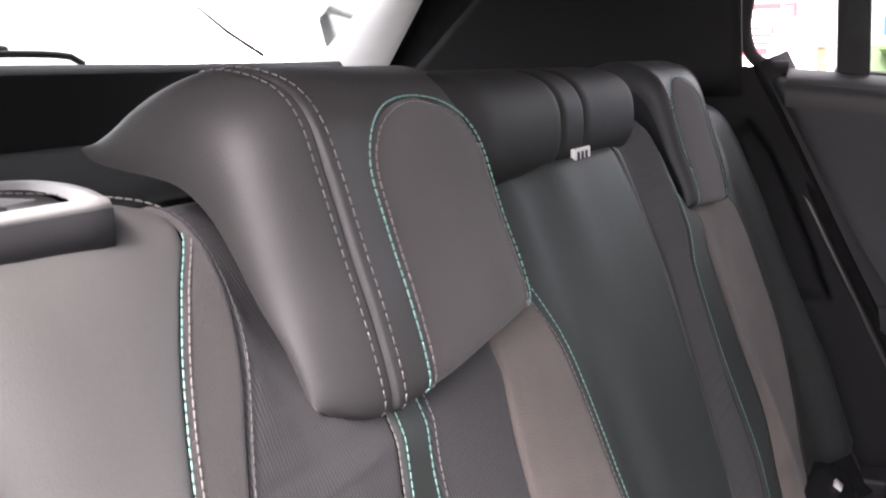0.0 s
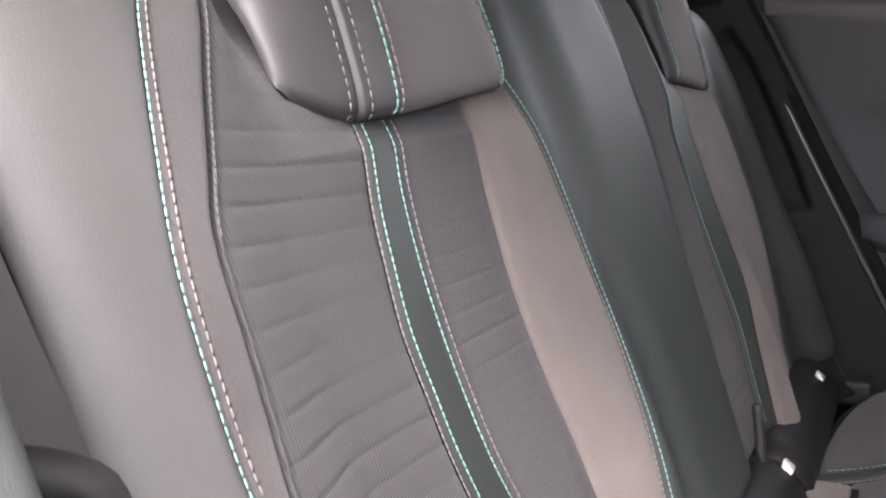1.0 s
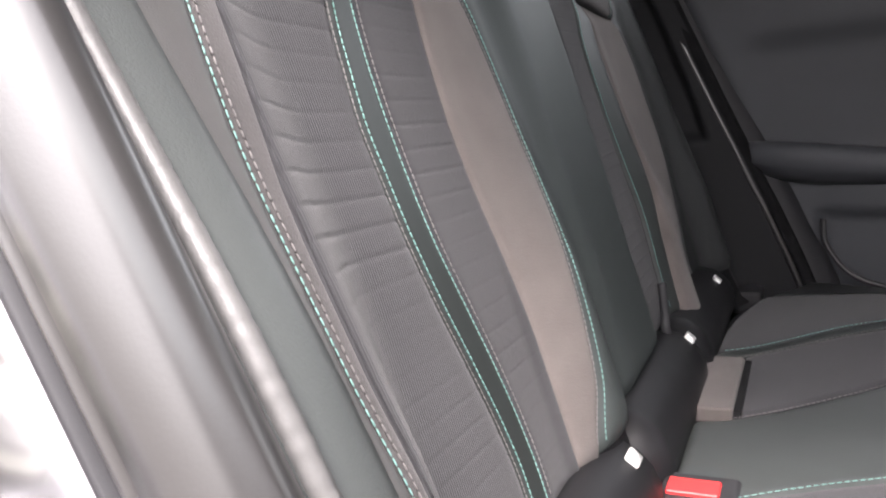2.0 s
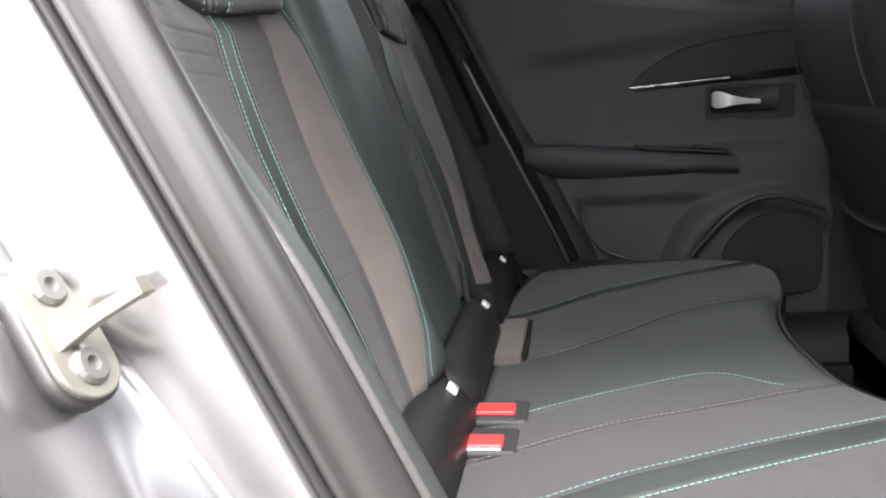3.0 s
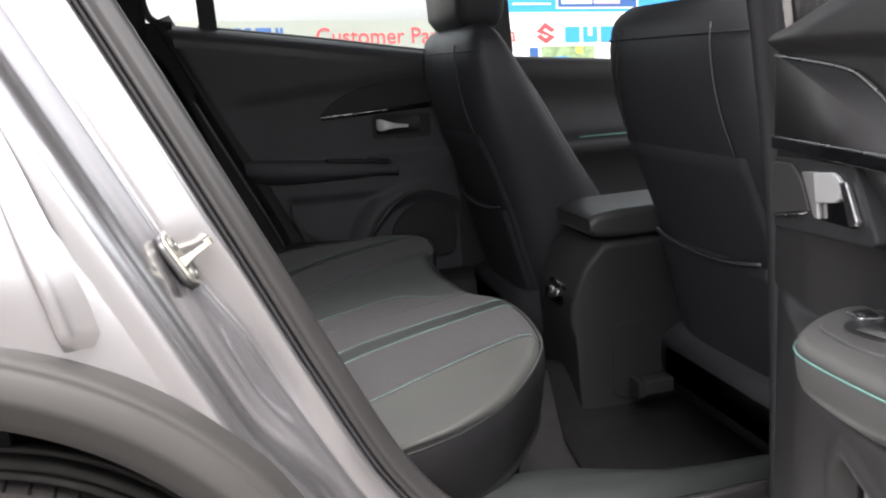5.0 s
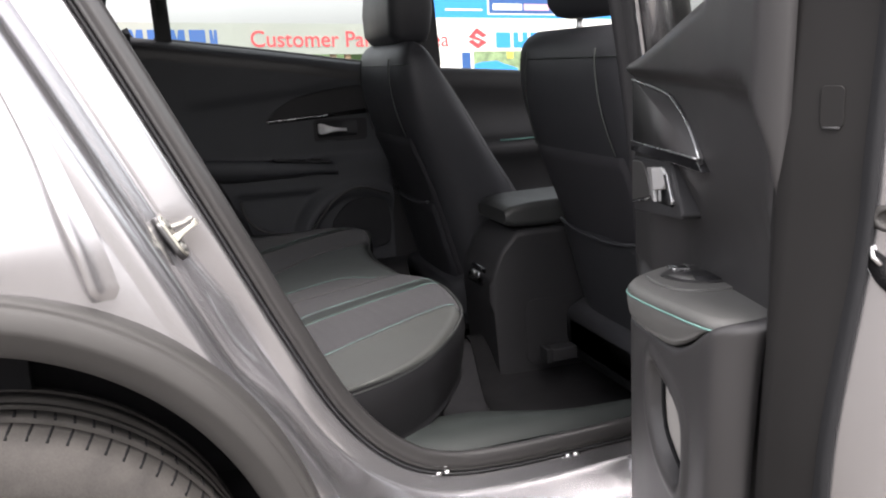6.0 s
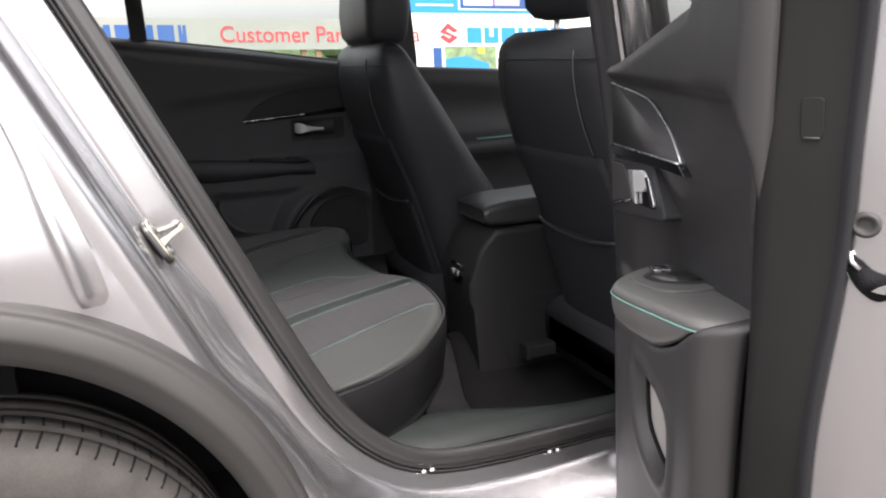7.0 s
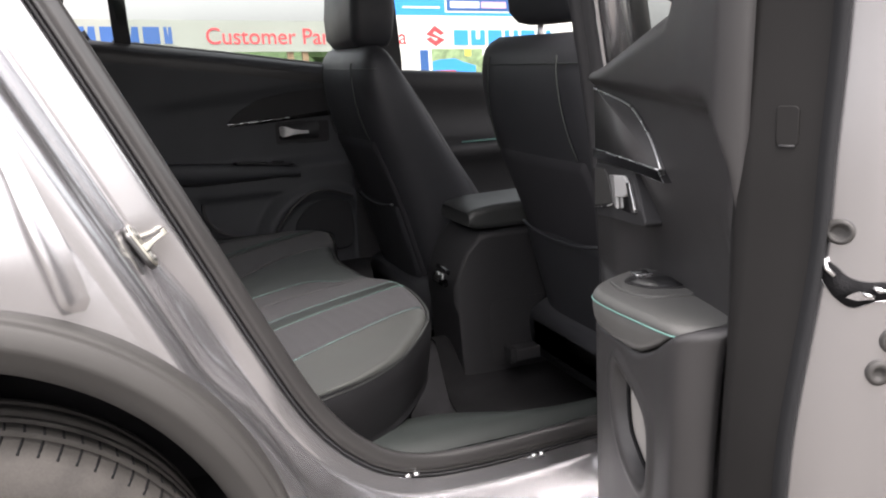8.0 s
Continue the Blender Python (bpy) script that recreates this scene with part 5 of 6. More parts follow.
def door_trim(parent, place, a_rear, front, raise_rear, full):
    """The inside of a rear door on the frame place(a, o, z)."""
    rows = []
    nz = 76
    for j in range(nz):
        f = j / (nz - 1)
        row = []
        for i in range(72):
            g = i / 71
            z = 0.43 + 0.6 * f
            a0 = interp(a_rear, z)
            a = a0 + (front - a0) * g
            zt = SILL(a) + raise_rear * smoothstep(0.24, 0.06, a)
            z = 0.43 + (zt - 0.43) * f
            a0 = interp(a_rear, z)
            a = a0 + (front - a0) * g
            o = door_out(a, z)
            o += 0.022 * (1 - math.sqrt(1 - (1 - min(1.0, (zt - z) / 0.022)) ** 2))
            o += 0.022 * (1 - math.sqrt(1 - (1 - min(1.0, (a - a0) / 0.022)) ** 2))
            row.append(Vector(place(a, o, z)))
        rows.append(row)
    skin("trim_panel", rows, BOARD, parent, "soft dark grey trim panel", thick=0.003)
    flat = lambda off: (lambda a, z, d: place(a, off + d, z))
    rows = [[Vector(place(a, o, SILL(a) + dz)) for o, dz in ((-0.014, -0.052), (-0.0145, -0.036), (-0.012, -0.022), (-0.004, -0.010), (0.008, -0.002), (0.024, 0.003))] for a in np.linspace(-0.08, 0.60, 40)]
    skin("sill_cap", rows, TRIM, parent, "lighter cap under the window")
    # wedge insert, bright strip, handle
    wedge = [(0.256, 0.904), (0.283, 0.930), (0.315, 0.951), (0.350, 0.967), (0.43, 0.982), (0.60, 0.995), (0.60, 0.926), (0.45, 0.917)]
    make("wedge_insert", *plate(wedge, flat(0.0), 0.001, -0.006), PLASTIC, parent, "matt black wedge insert", bevel=0.002)
    edge_pts = spline([place(a, -0.007, z) for a, z in wedge[:6]], 24)
    make("insert_edge", *tube(edge_pts, 0.0016, 6), CHROME if full else PLASTIC, parent, "thin bright edge")
    strip = lambda a0, a1: [(a0, 0.896 + 0.055 * (a0 - 0.26)), (a1, 0.893 + 0.055 * (a1 - 0.26)), (a1, 0.909 + 0.055 * (a1 - 0.26)), (a0, 0.903 + 0.055 * (a0 - 0.26))]
    make("gloss_strip", *plate(strip(0.262, 0.605), flat(0.0), 0.0, -0.009), GLOSS, parent, "glossy black strip", bevel=0.002)
    make("bright_strip", *plate([(0.256, 0.9015), (0.435, 0.9105), (0.435, 0.9130), (0.256, 0.9042)], flat(0.0), -0.004, -0.0105), CHROME, parent, "bright metal strip", bevel=0.0008)
    bez = make("handle_bezel", *plate(rounded(0.472, 0.866, 0.080, 0.034, 0.010), flat(0.0), 0.0, -0.0015), PLASTIC, parent, "black handle bezel", bevel=0.002)
    make("handle_cup", *plate(rounded(0.462, 0.870, 0.060, 0.023, 0.008), flat(0.0), -0.0012, -0.0030), PLASTIC, bez, "recessed cup")
    lever = []
    for q, h, deep in ((0.0, 0.012, 0.008), (0.08, 0.016, 0.016), (0.22, 0.014, 0.021), (0.38, 0.0095, 0.023), (0.55, 0.0065, 0.023), (0.8, 0.0045, 0.019), (1.0, 0.004, 0.011)):
        a = 0.402 + 0.085 * q
        lever.append([Vector(place(a, -0.006 - deep + w * 0.004, 0.866 + 0.008 * (1 - q) + t * h)) for w, t in ((-1, -1), (-1, 1), (1, 1), (1, -1))])
    make("handle_lever", *loft(lever), SATIN, bez, "bright metal door lever", bevel=0.002)
    # armrest pad
    rings = []
    for a in np.linspace(0.045, 0.455, 26):
        e = min((a - 0.045) / 0.13, (0.455 - a) / 0.16, 1.0)
        w = math.sqrt(max(0.0, 1 - (1 - e) ** 2))
        deep = 0.006 + interp([(0.045, 0.0), (0.15, 0.004), (0.21, 0.014), (0.28, 0.040), (0.35, 0.056), (0.40, 0.058), (0.455, 0.030)], a) if full else 0.022 + 0.034 * w
        zt = 0.812 - 0.095 * (a - 0.07) - 0.006 * (1 - w)
        zb = 0.738 - 0.02 * (a - 0.25) + 0.036 * (1 - w)
        sec = [(0.0, zt - 0.002), (-deep * 0.7, zt), (-deep * 0.93, zt - 0.006), (-deep, zt - 0.020), (-deep * 0.99, zt - 0.034), (-deep * 0.90, (zt + zb) / 2 - 0.012), (-deep * 0.62, zb + 0.006), (-deep * 0.4, zb), (0.0, zb - 0.004)]
        rings.append([Vector(place(a, o, z)) for o, z in sec])
    arm = make("armrest", *loft(rings), BOARD, parent, "padded leather armrest")
    sw = make("switch_panel", *plate(rounded(0.345, -0.038, 0.085, 0.022, 0.012), lambda a, b, d: place(a, b, 0.813 - 0.095 * (a - 0.07) + d), -0.002, 0.004), PLASTIC, arm, "black window switch panel", bevel=0.002)
    make("switch", *plate(rounded(0.385, -0.038, 0.016, 0.009, 0.003), lambda a, b, d: place(a, b, 0.817 - 0.095 * (a - 0.07) + d), 0.0, 0.005), PLASTIC, sw, "black window switch", bevel=0.001)
    make("pull_cup", *plate(rounded(0.315, -0.038, 0.040, 0.014, 0.006), lambda a, b, d: place(a, b, 0.817 - 0.095 * (a - 0.07) + d), 0.0, 0.0015), GLOSS, sw, "dark pull cup")


far = empty("rear_door", "closed far rear door with black trim", "car door", (0.3, 0.70, 0.43), "rear doors")
door_trim(far, lambda a, o, z: (a, 0.672 + o + 0.10 * smoothstep(0.75, 1.2, z) * -0.2, z), [(0.43, 0.208), (0.60, 0.150), (0.70, 0.105), (0.74, 0.085), (0.80, 0.058), (0.86, 0.028), (0.915, 0.002), (0.997, -0.036), (1.08, -0.075), (1.154, -0.112), (1.3, -0.12)], 0.612, 0.0, False)
make("outer_skin", *box(-0.15, 0.62, 0.745, 0.80, 0.35, 1.05), SILVER, far, "silver painted outer skin", bevel=0.02)
speaker = spline([(a, 0, z) for a, z in ((0.417, 0.560), (0.428, 0.605), (0.470, 0.648), (0.522, 0.662), (0.585, 0.648), (0.598, 0.60), (0.597, 0.545), (0.576, 0.510), (0.46, 0.508), (0.425, 0.525), (0.417, 0.560))], 40)[:-1]
make("speaker_cover", *plate([(p.x, p.z) for p in speaker], lambda a, b, d: (a, 0.640 + d, b), 0.0, 0.010), SPEAKER, far, "dark speaker cloth panel", bevel=0.003)
make("pocket_rim", *tube([(0.163, 0.648, 0.685), (0.168, 0.643, 0.645), (0.205, 0.636, 0.600), (0.270, 0.632, 0.579), (0.345, 0.630, 0.570)], 0.0045, 8, n=24), TRIM, far, "grey rim of the door pocket")
make("arch_rim", *tube([(0.350, 0.632, 0.572), (0.385, 0.628, 0.615), (0.425, 0.626, 0.660), (0.470, 0.626, 0.688), (0.522, 0.627, 0.693), (0.598, 0.630, 0.668)], 0.0050, 8, n=30), TRIM, far, "grey moulded arch round the speaker")
make("window_seal", *tube([(a, 0.690, SILL(a) + 0.003) for a in np.linspace(-0.02, 0.62, 20)], 0.006, 6), RUBBER, far, "black window seal")
make("window_divider", *loft([[Vector((x + dx, y, z)) for dx, y in ((-0.022, 0.675), (0.022, 0.675), (0.020, 0.715), (-0.020, 0.715))] for x, z in ((0.006, 1.125), (0.004, 1.25), (-0.005, 1.42))]), PLASTIC, far, "black window divider bar", bevel=0.003)
pane = make("window_pane", *plate([(0.0, 1.12), (0.62, 1.03), (0.60, 1.41), (-0.01, 1.42)], lambda a, b, d: (a, 0.700 - 0.18 * max(0, b - 1.05) + d, b), 0.0, 0.003), GLASS, far, "clear window glass", flat=True)
pane.visible_shadow = False
make("door_frame", *tube([(0.612, 0.685, 1.03), (0.602, 0.655, 1.25), (0.59, 0.62, 1.43)], 0.024, 8, squash=0.6), PLASTIC, far, "black window frame")
ffd = empty("front_door", "closed far front door with a dark trim", "car door", (1.0, 0.70, 0.43))
rows = []
for a in np.linspace(0.66, 1.75, 40):
    zt = 1.036 - 0.085 * (a - 0.65)
    rows.append([Vector((a, y, z)) for y, z in ((0.71, zt), (0.690, zt + 0.004), (0.650, zt - 0.002), (0.640, zt - 0.02), (0.645, zt - 0.06), (0.668, zt - 0.09), (0.67, 0.82), (0.64, 0.80), (0.60, 0.795), (0.59, 0.78), (0.60, 0.75), (0.65, 0.73), (0.64, 0.60), (0.64, 0.42))])
skin("trim_panel", rows, PLASTIC_SOFT, ffd, "dark grey door trim")
make("accent", *tube([(0.95, 0.598, 0.80), (1.15, 0.596, 0.80), (1.3, 0.60, 0.80)], 0.003, 6), TEAL, ffd, "teal thread stitching")
make("outer_skin", *box(0.64, 1.85, 0.745, 0.80, 0.35, 0.98), SILVER, ffd, "silver painted outer skin", bevel=0.02)
pane = make("window_pane", *plate([(0.66, 1.02), (1.80, 0.94), (1.50, 1.38), (0.64, 1.42)], lambda a, b, d: (a, 0.700 - 0.18 * max(0, b - 1.05) + d, b), 0.0, 0.003), GLASS, ffd, "clear window glass", flat=True)
pane.visible_shadow = False
make("far_b_pillar", *loft([[Vector((x + dx, y, z)) for dx, y in ((-0.09, 0.665), (0.09, 0.665), (0.085, 0.74), (-0.085, 0.74))] for x, z in ((0.69, 0.40), (0.69, 0.75), (0.705, 1.05), (0.68, 1.44))]), PLASTIC_SOFT, car, "dark far centre pillar", bevel=0.006)

# far quarter: pocketed trim, small window, rear pillar and tailgate
SIDE_POCKET = [(-0.012, 0.816), (-0.068, 0.815), (-0.090, 0.852), (-0.125, 0.96), (-0.150, 1.065), (-0.128, 1.085), (-0.098, 1.040), (-0.040, 0.900)]
rows = []
for f in np.linspace(0, 1, 90):
    row = []
    for z in np.linspace(0.45, 1.16, 90):
        edge_x = interp([(0.43, 0.208), (0.60, 0.150), (0.70, 0.105), (0.74, 0.085), (0.80, 0.058), (0.86, 0.028), (0.915, 0.002), (0.997, -0.036), (1.08, -0.075), (1.154, -0.112)], z) - 0.008
        x = -1.0 + (edge_x + 1.0) * f ** 0.5
        y = 0.640 - 0.02 * smoothstep(0.95, 1.14, z)
        y += 0.026 * smoothstep(-0.002, 0.008, polygon_depth(SIDE_POCKET, x, z))
        row.append(Vector((x, y, z)))
    rows.append(row)
skin("far_side_trim", rows, BLACK_TRIM, car, "black side trim with a moulded pocket")
rows = []
for f in np.linspace(0, 1, 24):
    row = []
    for y, z in ((0.0, 1.12), (-0.003, 1.16), (-0.006, 1.20), (-0.02, 1.30), (-0.05, 1.42)):
        x0 = -0.668 + 1.26 * (z - 1.195)
        row.append(Vector((x0 + (-0.136 - x0) * f, 0.62 + y - 0.02 * (1 - f), z)))
    rows.append(row)
skin("far_rear_pillar", rows, BLACK_TRIM, car, "black rear pillar trim", thick=0.01)
make("quarter_seal", *tube([(-0.080, 0.668, 1.156), (-0.116, 0.664, 1.163), (-0.136, 0.660, 1.188), (-0.138, 0.652, 1.24), (-0.11, 0.634, 1.33), (-0.06, 0.612, 1.41)], 0.010, 8, n=24), PLASTIC_SOFT, car, "grey seal round the small window")
line = [(-0.126, 0.648, 1.160), (-0.088, 0.648, 1.080), (-0.049, 0.648, 0.997), (-0.011, 0.648, 0.915), (0.015, 0.648, 0.860), (0.044, 0.648, 0.80), (0.072, 0.648, 0.74), (0.092, 0.647, 0.70), (0.137, 0.645, 0.60), (0.19, 0.645, 0.46)]
make("far_door_seal", *tube(line, 0.011, 8, n=40), CARPET, car, "black seal of the far door opening")
make("far_door_seal_edge", *tube([(x - 0.014, y - 0.003, z) for x, y, z in line], 0.006, 8, n=40), RUBBER, car, "grey edge of the far door seal")
make("far_opening_edge", *tube([(x - 0.002, y + 0.05, z) for x, y, z in line], 0.05, 8, n=30), PLASTIC, car, "dark metal behind the far seal")
# parcel shelf and tailgate round the rear window
make("parcel_shelf", *box(-0.86, -0.24, -0.56, 0.60, 1.085, 1.105), CARPET, car, "black parcel shelf", bevel=0.006)
rows = []
for y in np.linspace(-0.80, 0.80, 24):
    b = 0.06 * (y / 0.72) ** 2
    rows.append([Vector((x + b, y, z)) for x, z in ((-0.86, 1.05), (-0.875, 1.12), (-0.90, 1.198), (-0.925, 1.212), (-0.96, 1.208), (-1.0, 1.15), (-1.02, 0.9))])
skin("tailgate_trim", rows, BLACK_TRIM, car, "black tailgate trim under the rear window")
for sgn in (-1, 1):
    rows, dark = [], []
    for z in np.linspace(1.09, 1.47, 14):
        k = z - 1.201
        glass_edge = Vector((-0.955 + 1.22 * k, sgn * (0.685 + 0.06 * k), z))
        inner = Vector((-0.731 + 0.76 * k, sgn * (0.600 - 0.04 * k), z))
        front = Vector((-0.668 + 1.26 * k, sgn * (0.602 - 0.06 * k), z))
        rows.append([glass_edge + Vector((-0.03, 0, 0)), glass_edge, glass_edge.lerp(inner, 0.06) + Vector((0, -0.012 * sgn, 0)), glass_edge.lerp(inner, 0.5) + Vector((0, -0.016 * sgn, 0)), glass_edge.lerp(inner, 0.94) + Vector((0, -0.008 * sgn, 0)), inner])
        dark.append([inner, inner + Vector((0.006, 0.014 * sgn, 0)), front + Vector((-0.008, 0.014 * sgn, 0)), front])
    skin("tailgate_pillar", rows, PALE_TRIM, car, "pale grey tailgate pillar trim")
    skin("tailgate_seal", dark, CARPET, car, "black seal beside the tailgate")
make("wiper_arm", *tube([(-0.985, -0.14, 1.226), (-0.985, 0.02, 1.230), (-0.985, 0.13, 1.228), (-0.985, 0.16, 1.216)], 0.005, 8, n=14), PLASTIC, car, "black rear wiper")
make("wiper_hub", *tube([(-0.992, -0.10, 1.238), (-0.992, -0.02, 1.240), (-0.992, 0.045, 1.236)], [0.012, 0.012, 0.005], 8, n=0), PLASTIC, car, "black wiper hub")
pane = make("rear_window", *plate([(-0.70, 0.0), (0.70, 0.0), (0.70, 1.0), (-0.70, 1.0)], lambda a, b, d: (-0.95 + 0.33 * b + d, a, 1.201 + 0.27 * b), 0.0, 0.003), GLASS, car, "clear rear window glass", flat=True)
pane.visible_shadow = False
make("rear_closing", *box(-1.05, -1.02, -0.72, 0.72, 0.35, 1.0), SILVER, car, "silver tailgate skin")
make("far_side_skin", *box(-1.05, -0.15, 0.76, 0.80, 0.35, 1.08), SILVER, car, "silver painted far side", bevel=0.02)
make("boot_floor", *box(-1.02, 0.10, -0.62, 0.64, 0.40, 0.42), CARPET, car, "black boot floor")
make("near_side_trim", *loft([[Vector((x, y, z)) for y, z in ((-0.655, 0.44), (-0.655, 1.15), (-0.62, 1.44), (-0.60, 1.44), (-0.632, 1.15), (-0.640, 0.44))] for x in (-1.0, -0.5, -0.24)]), PLASTIC, car, "black near side trim")
# trim that turns from the seal into the cabin beside the backrest
def trim_turn(i):
    w = smoothstep(0.97, 0.84, SEAL_PATH[i].z)
    o, y = -0.003 - 0.020 * w, -0.622 - 0.018 * w
    return [(o + 0.004, y - 0.030), (o + 0.0005, y - 0.016), (o, y - 0.006), (o + 0.0015, y - 0.001), (o + 0.006, y + 0.002), (0.02, -0.627), (0.04, -0.630), (0.10, -0.638), (0.20, -0.640)]


skin("pillar_trim", out_rows(trim_turn, 0, 48), LEATHER_GREEN, car, "dark leather padded side of the rear pillar")
# the piping's catch of light is put into its paler leather
piping = []
for r in out_rows(trim_turn, 8, 48):
    piping.append(r[0].lerp(r[1], 0.5) + Vector((0, -0.0005, 0)))
piping = spline(piping, 420)
make("pillar_piping", *tube(piping, [0.0034 + 0.0002 * math.sin(1.9 * k) * math.sin(0.37 * k) for k in range(len(piping))], 8), BOLSTER_LIT, car, "gathered leather edge of the pillar pad")

# ==== the open rear door ====
TH = radians(69)
DD = Vector((-math.cos(TH), -math.sin(TH), 0))
DN = Vector((math.sin(TH), -math.cos(TH), 0))
HINGE = Vector((0.583, -0.80, 0))


def open_door(a, o, z):
    """A place on the open door: a forward along it (0.65 at the hinge side), o outwards from its inner face."""
    p = HINGE + DD * (0.65 - a) + DN * o
    return (p.x, p.y, z)


rd = empty("rear_door", "open rear door with black trim and a padded armrest", "car door", (0.5, -1.0, 0.43), "rear doors")
OPEN_REAR = [(0.40, 0.125), (0.60, 0.115), (0.74, 0.110), (0.82, 0.105), (0.86, 0.098), (0.93, 0.085), (1.0, 0.077), (1.2, 0.062), (1.5, 0.04)]
LOW_OUT = [(0.08, 0.000), (0.10, -0.016), (0.118, -0.031), (0.135, -0.037), (0.168, -0.0415), (0.202, -0.0465), (0.238, -0.051), (0.283, -0.058), (0.321, -0.062), (0.350, -0.060), (0.385, -0.052), (0.428, -0.038), (0.50, -0.020), (0.60, -0.006), (0.66, 0.004)]
SEAM = table_fn([(0.09, 0.843), (0.118, 0.841), (0.138, 0.829), (0.166, 0.811), (0.208, 0.793), (0.255, 0.788), (0.32, 0.784), (0.38, 0.776), (0.46, 0.770), (0.66, 0.770)])
POCKET = [(p.x, p.z) for p in spline([(x, 0, z) for x, z in [(0.262, 0.758), (0.245, 0.752), (0.207, 0.741), (0.187, 0.727), (0.183, 0.700), (0.187, 0.664), (0.196, 0.656), (0.220, 0.658), (0.245, 0.670), (0.264, 0.700), (0.269, 0.742), (0.262, 0.758)]], 40)][:-1]


def inside_pocket(a, z):
    """Depth inside the pocket's leaf-shaped mouth, in metres; minus outside it."""
    return polygon_depth(POCKET, a, z)


def open_out(a, z):
    """Depth of the open door's trim."""
    corner = math.hypot(max(0.0, 0.128 - a) / 0.042, max(0.0, z - 0.970) / 0.055)
    o = -0.016 * smoothstep(0.85, 1.12, corner)
    o += (0.024 * smoothstep(0.56, 0.43, a) * smoothstep(0.080, 0.13, a) - o) * smoothstep(0.965, 0.840, z)
    seam = SEAM(a)
    return o + (interp(LOW_OUT, a) - o) * smoothstep(seam + 0.005, seam - 0.007, z)


rows = []
for f in np.linspace(0, 1, 190):
    row = []
    for g in np.linspace(0, 1, 110) ** 1.35:
        z = 0.40 + 0.6 * f
        for again in (0, 1):
            a0 = interp(OPEN_REAR, z)
            a = a0 + (0.66 - a0) * g
            zt = SILL(a) + 0.25 * smoothstep(0.24, 0.06, a)
            z = 0.40 + (zt - 0.40) * f
        a0 = interp(OPEN_REAR, z)
        a = a0 + (0.66 - a0) * g
        o = open_out(a, z)
        o += 0.022 * (1 - math.sqrt(1 - (1 - min(1.0, (zt - z) / 0.022)) ** 2))
        o += 0.022 * (1 - math.sqrt(1 - (1 - min(1.0, (a - a0) / 0.022)) ** 2))
        deep = 0.022 * smoothstep(0.0, 0.008, inside_pocket(a, z)) - 0.003 * bell(inside_pocket(a, z), -0.008, 0.010)
        slope = (open_out(a + 0.003, z) - open_out(a - 0.003, z)) / 0.006
        k = 1 / math.hypot(slope, 1)
        row.append(Vector(open_door(a - slope * k * deep, o + k * deep, z)))
    rows.append(row)
skin("trim_panel", rows, TRIM, rd, "soft dark grey trim panel", thick=0.002)
ca, cz = 0.226, 0.708
verts = [Vector(open_door(ca + (a - ca) * k, interp(LOW_OUT, ca + (a - ca) * k) + 0.0125, cz + (z - cz) * k)) for k in (0.97, 0.75, 0.5, 0.25, 0.02) for a, z in POCKET]
n = len(POCKET)
faces = [(r * n + i, r * n + (i + 1) % n, (r + 1) * n + (i + 1) % n, (r + 1) * n + i) for r in range(4) for i in range(n)]
make("pocket_lining", verts, faces, LINING, rd, "light grey lining of the door pocket")
flat = lambda off: (lambda a, z, d: open_door(a, off + d, z))
wedge = spline([(0.292, 0, 0.950), (0.315, 0, 0.966), (0.345, 0, 0.981), (0.398, 0, 0.998), (0.458, 0, 1.007), (0.66, 0, 1.015)], 24)
make("wedge_insert", *plate([(p.x, p.z) for p in wedge] + [(0.66, 0.931), (0.292, 0.949)], flat(0.0), 0.004, -0.004), TRIM, rd, "matt dark grey wedge insert")
make("insert_edge", *tube([Vector(open_door(p.x, -0.0045, p.z)) for p in wedge], 0.0013, 6), CHROME, rd, "thin bright edge")
make("gloss_strip", *plate([(0.272, 0.939), (0.292, 0.9495), (0.66, 0.931), (0.66, 0.918)], flat(0.0), 0.004, -0.0075), GLOSS, rd, "glossy black strip", bevel=0.0015)
make("bright_strip", *tube([Vector(open_door(a, -0.0075, 0.9500 - 0.0505 * (a - 0.292))) for a in np.linspace(0.29, 0.66, 12)], 0.0011, 6), CHROME, rd, "bright metal strip")
bez = make("handle_bezel", *plate([(0.66, 0.911), (0.425, 0.931), (0.371, 0.884), (0.369, 0.877), (0.378, 0.873), (0.66, 0.833)], flat(0.0), 0.030, -0.003), PLASTIC_SOFT, rd, "dark grey handle bezel", bevel=0.003)
make("handle_cup", *plate([(0.556, 0.908), (0.463, 0.921), (0.441, 0.916), (0.404, 0.884), (0.415, 0.880), (0.495, 0.872), (0.512, 0.873)], flat(0.0), -0.002, -0.0036), GLOSS, bez, "dark recessed cup", bevel=0.001)
lever = make("handle_lever", *plate([(0.509, 0.9130), (0.463, 0.9195), (0.4515, 0.9185), (0.4415, 0.9145), (0.4405, 0.9065), (0.445, 0.900), (0.4545, 0.8950), (0.500, 0.8870)], lambda a, z, d: open_door(a, d - 0.03 * (a - 0.475), z), -0.0034, -0.0075), SATIN, bez, "bright metal door lever", bevel=0.0015)
make("lever_side", *plate([(0.5555, 0.9075), (0.509, 0.9138), (0.500, 0.900), (0.4925, 0.8735), (0.507, 0.8730), (0.530, 0.890)], lambda a, z, d: open_door(a, d + 0.05 * (a - 0.50), z), -0.0034, -0.0080), LEVER_GREY, lever, "satin grey flank of the lever", bevel=0.0012)
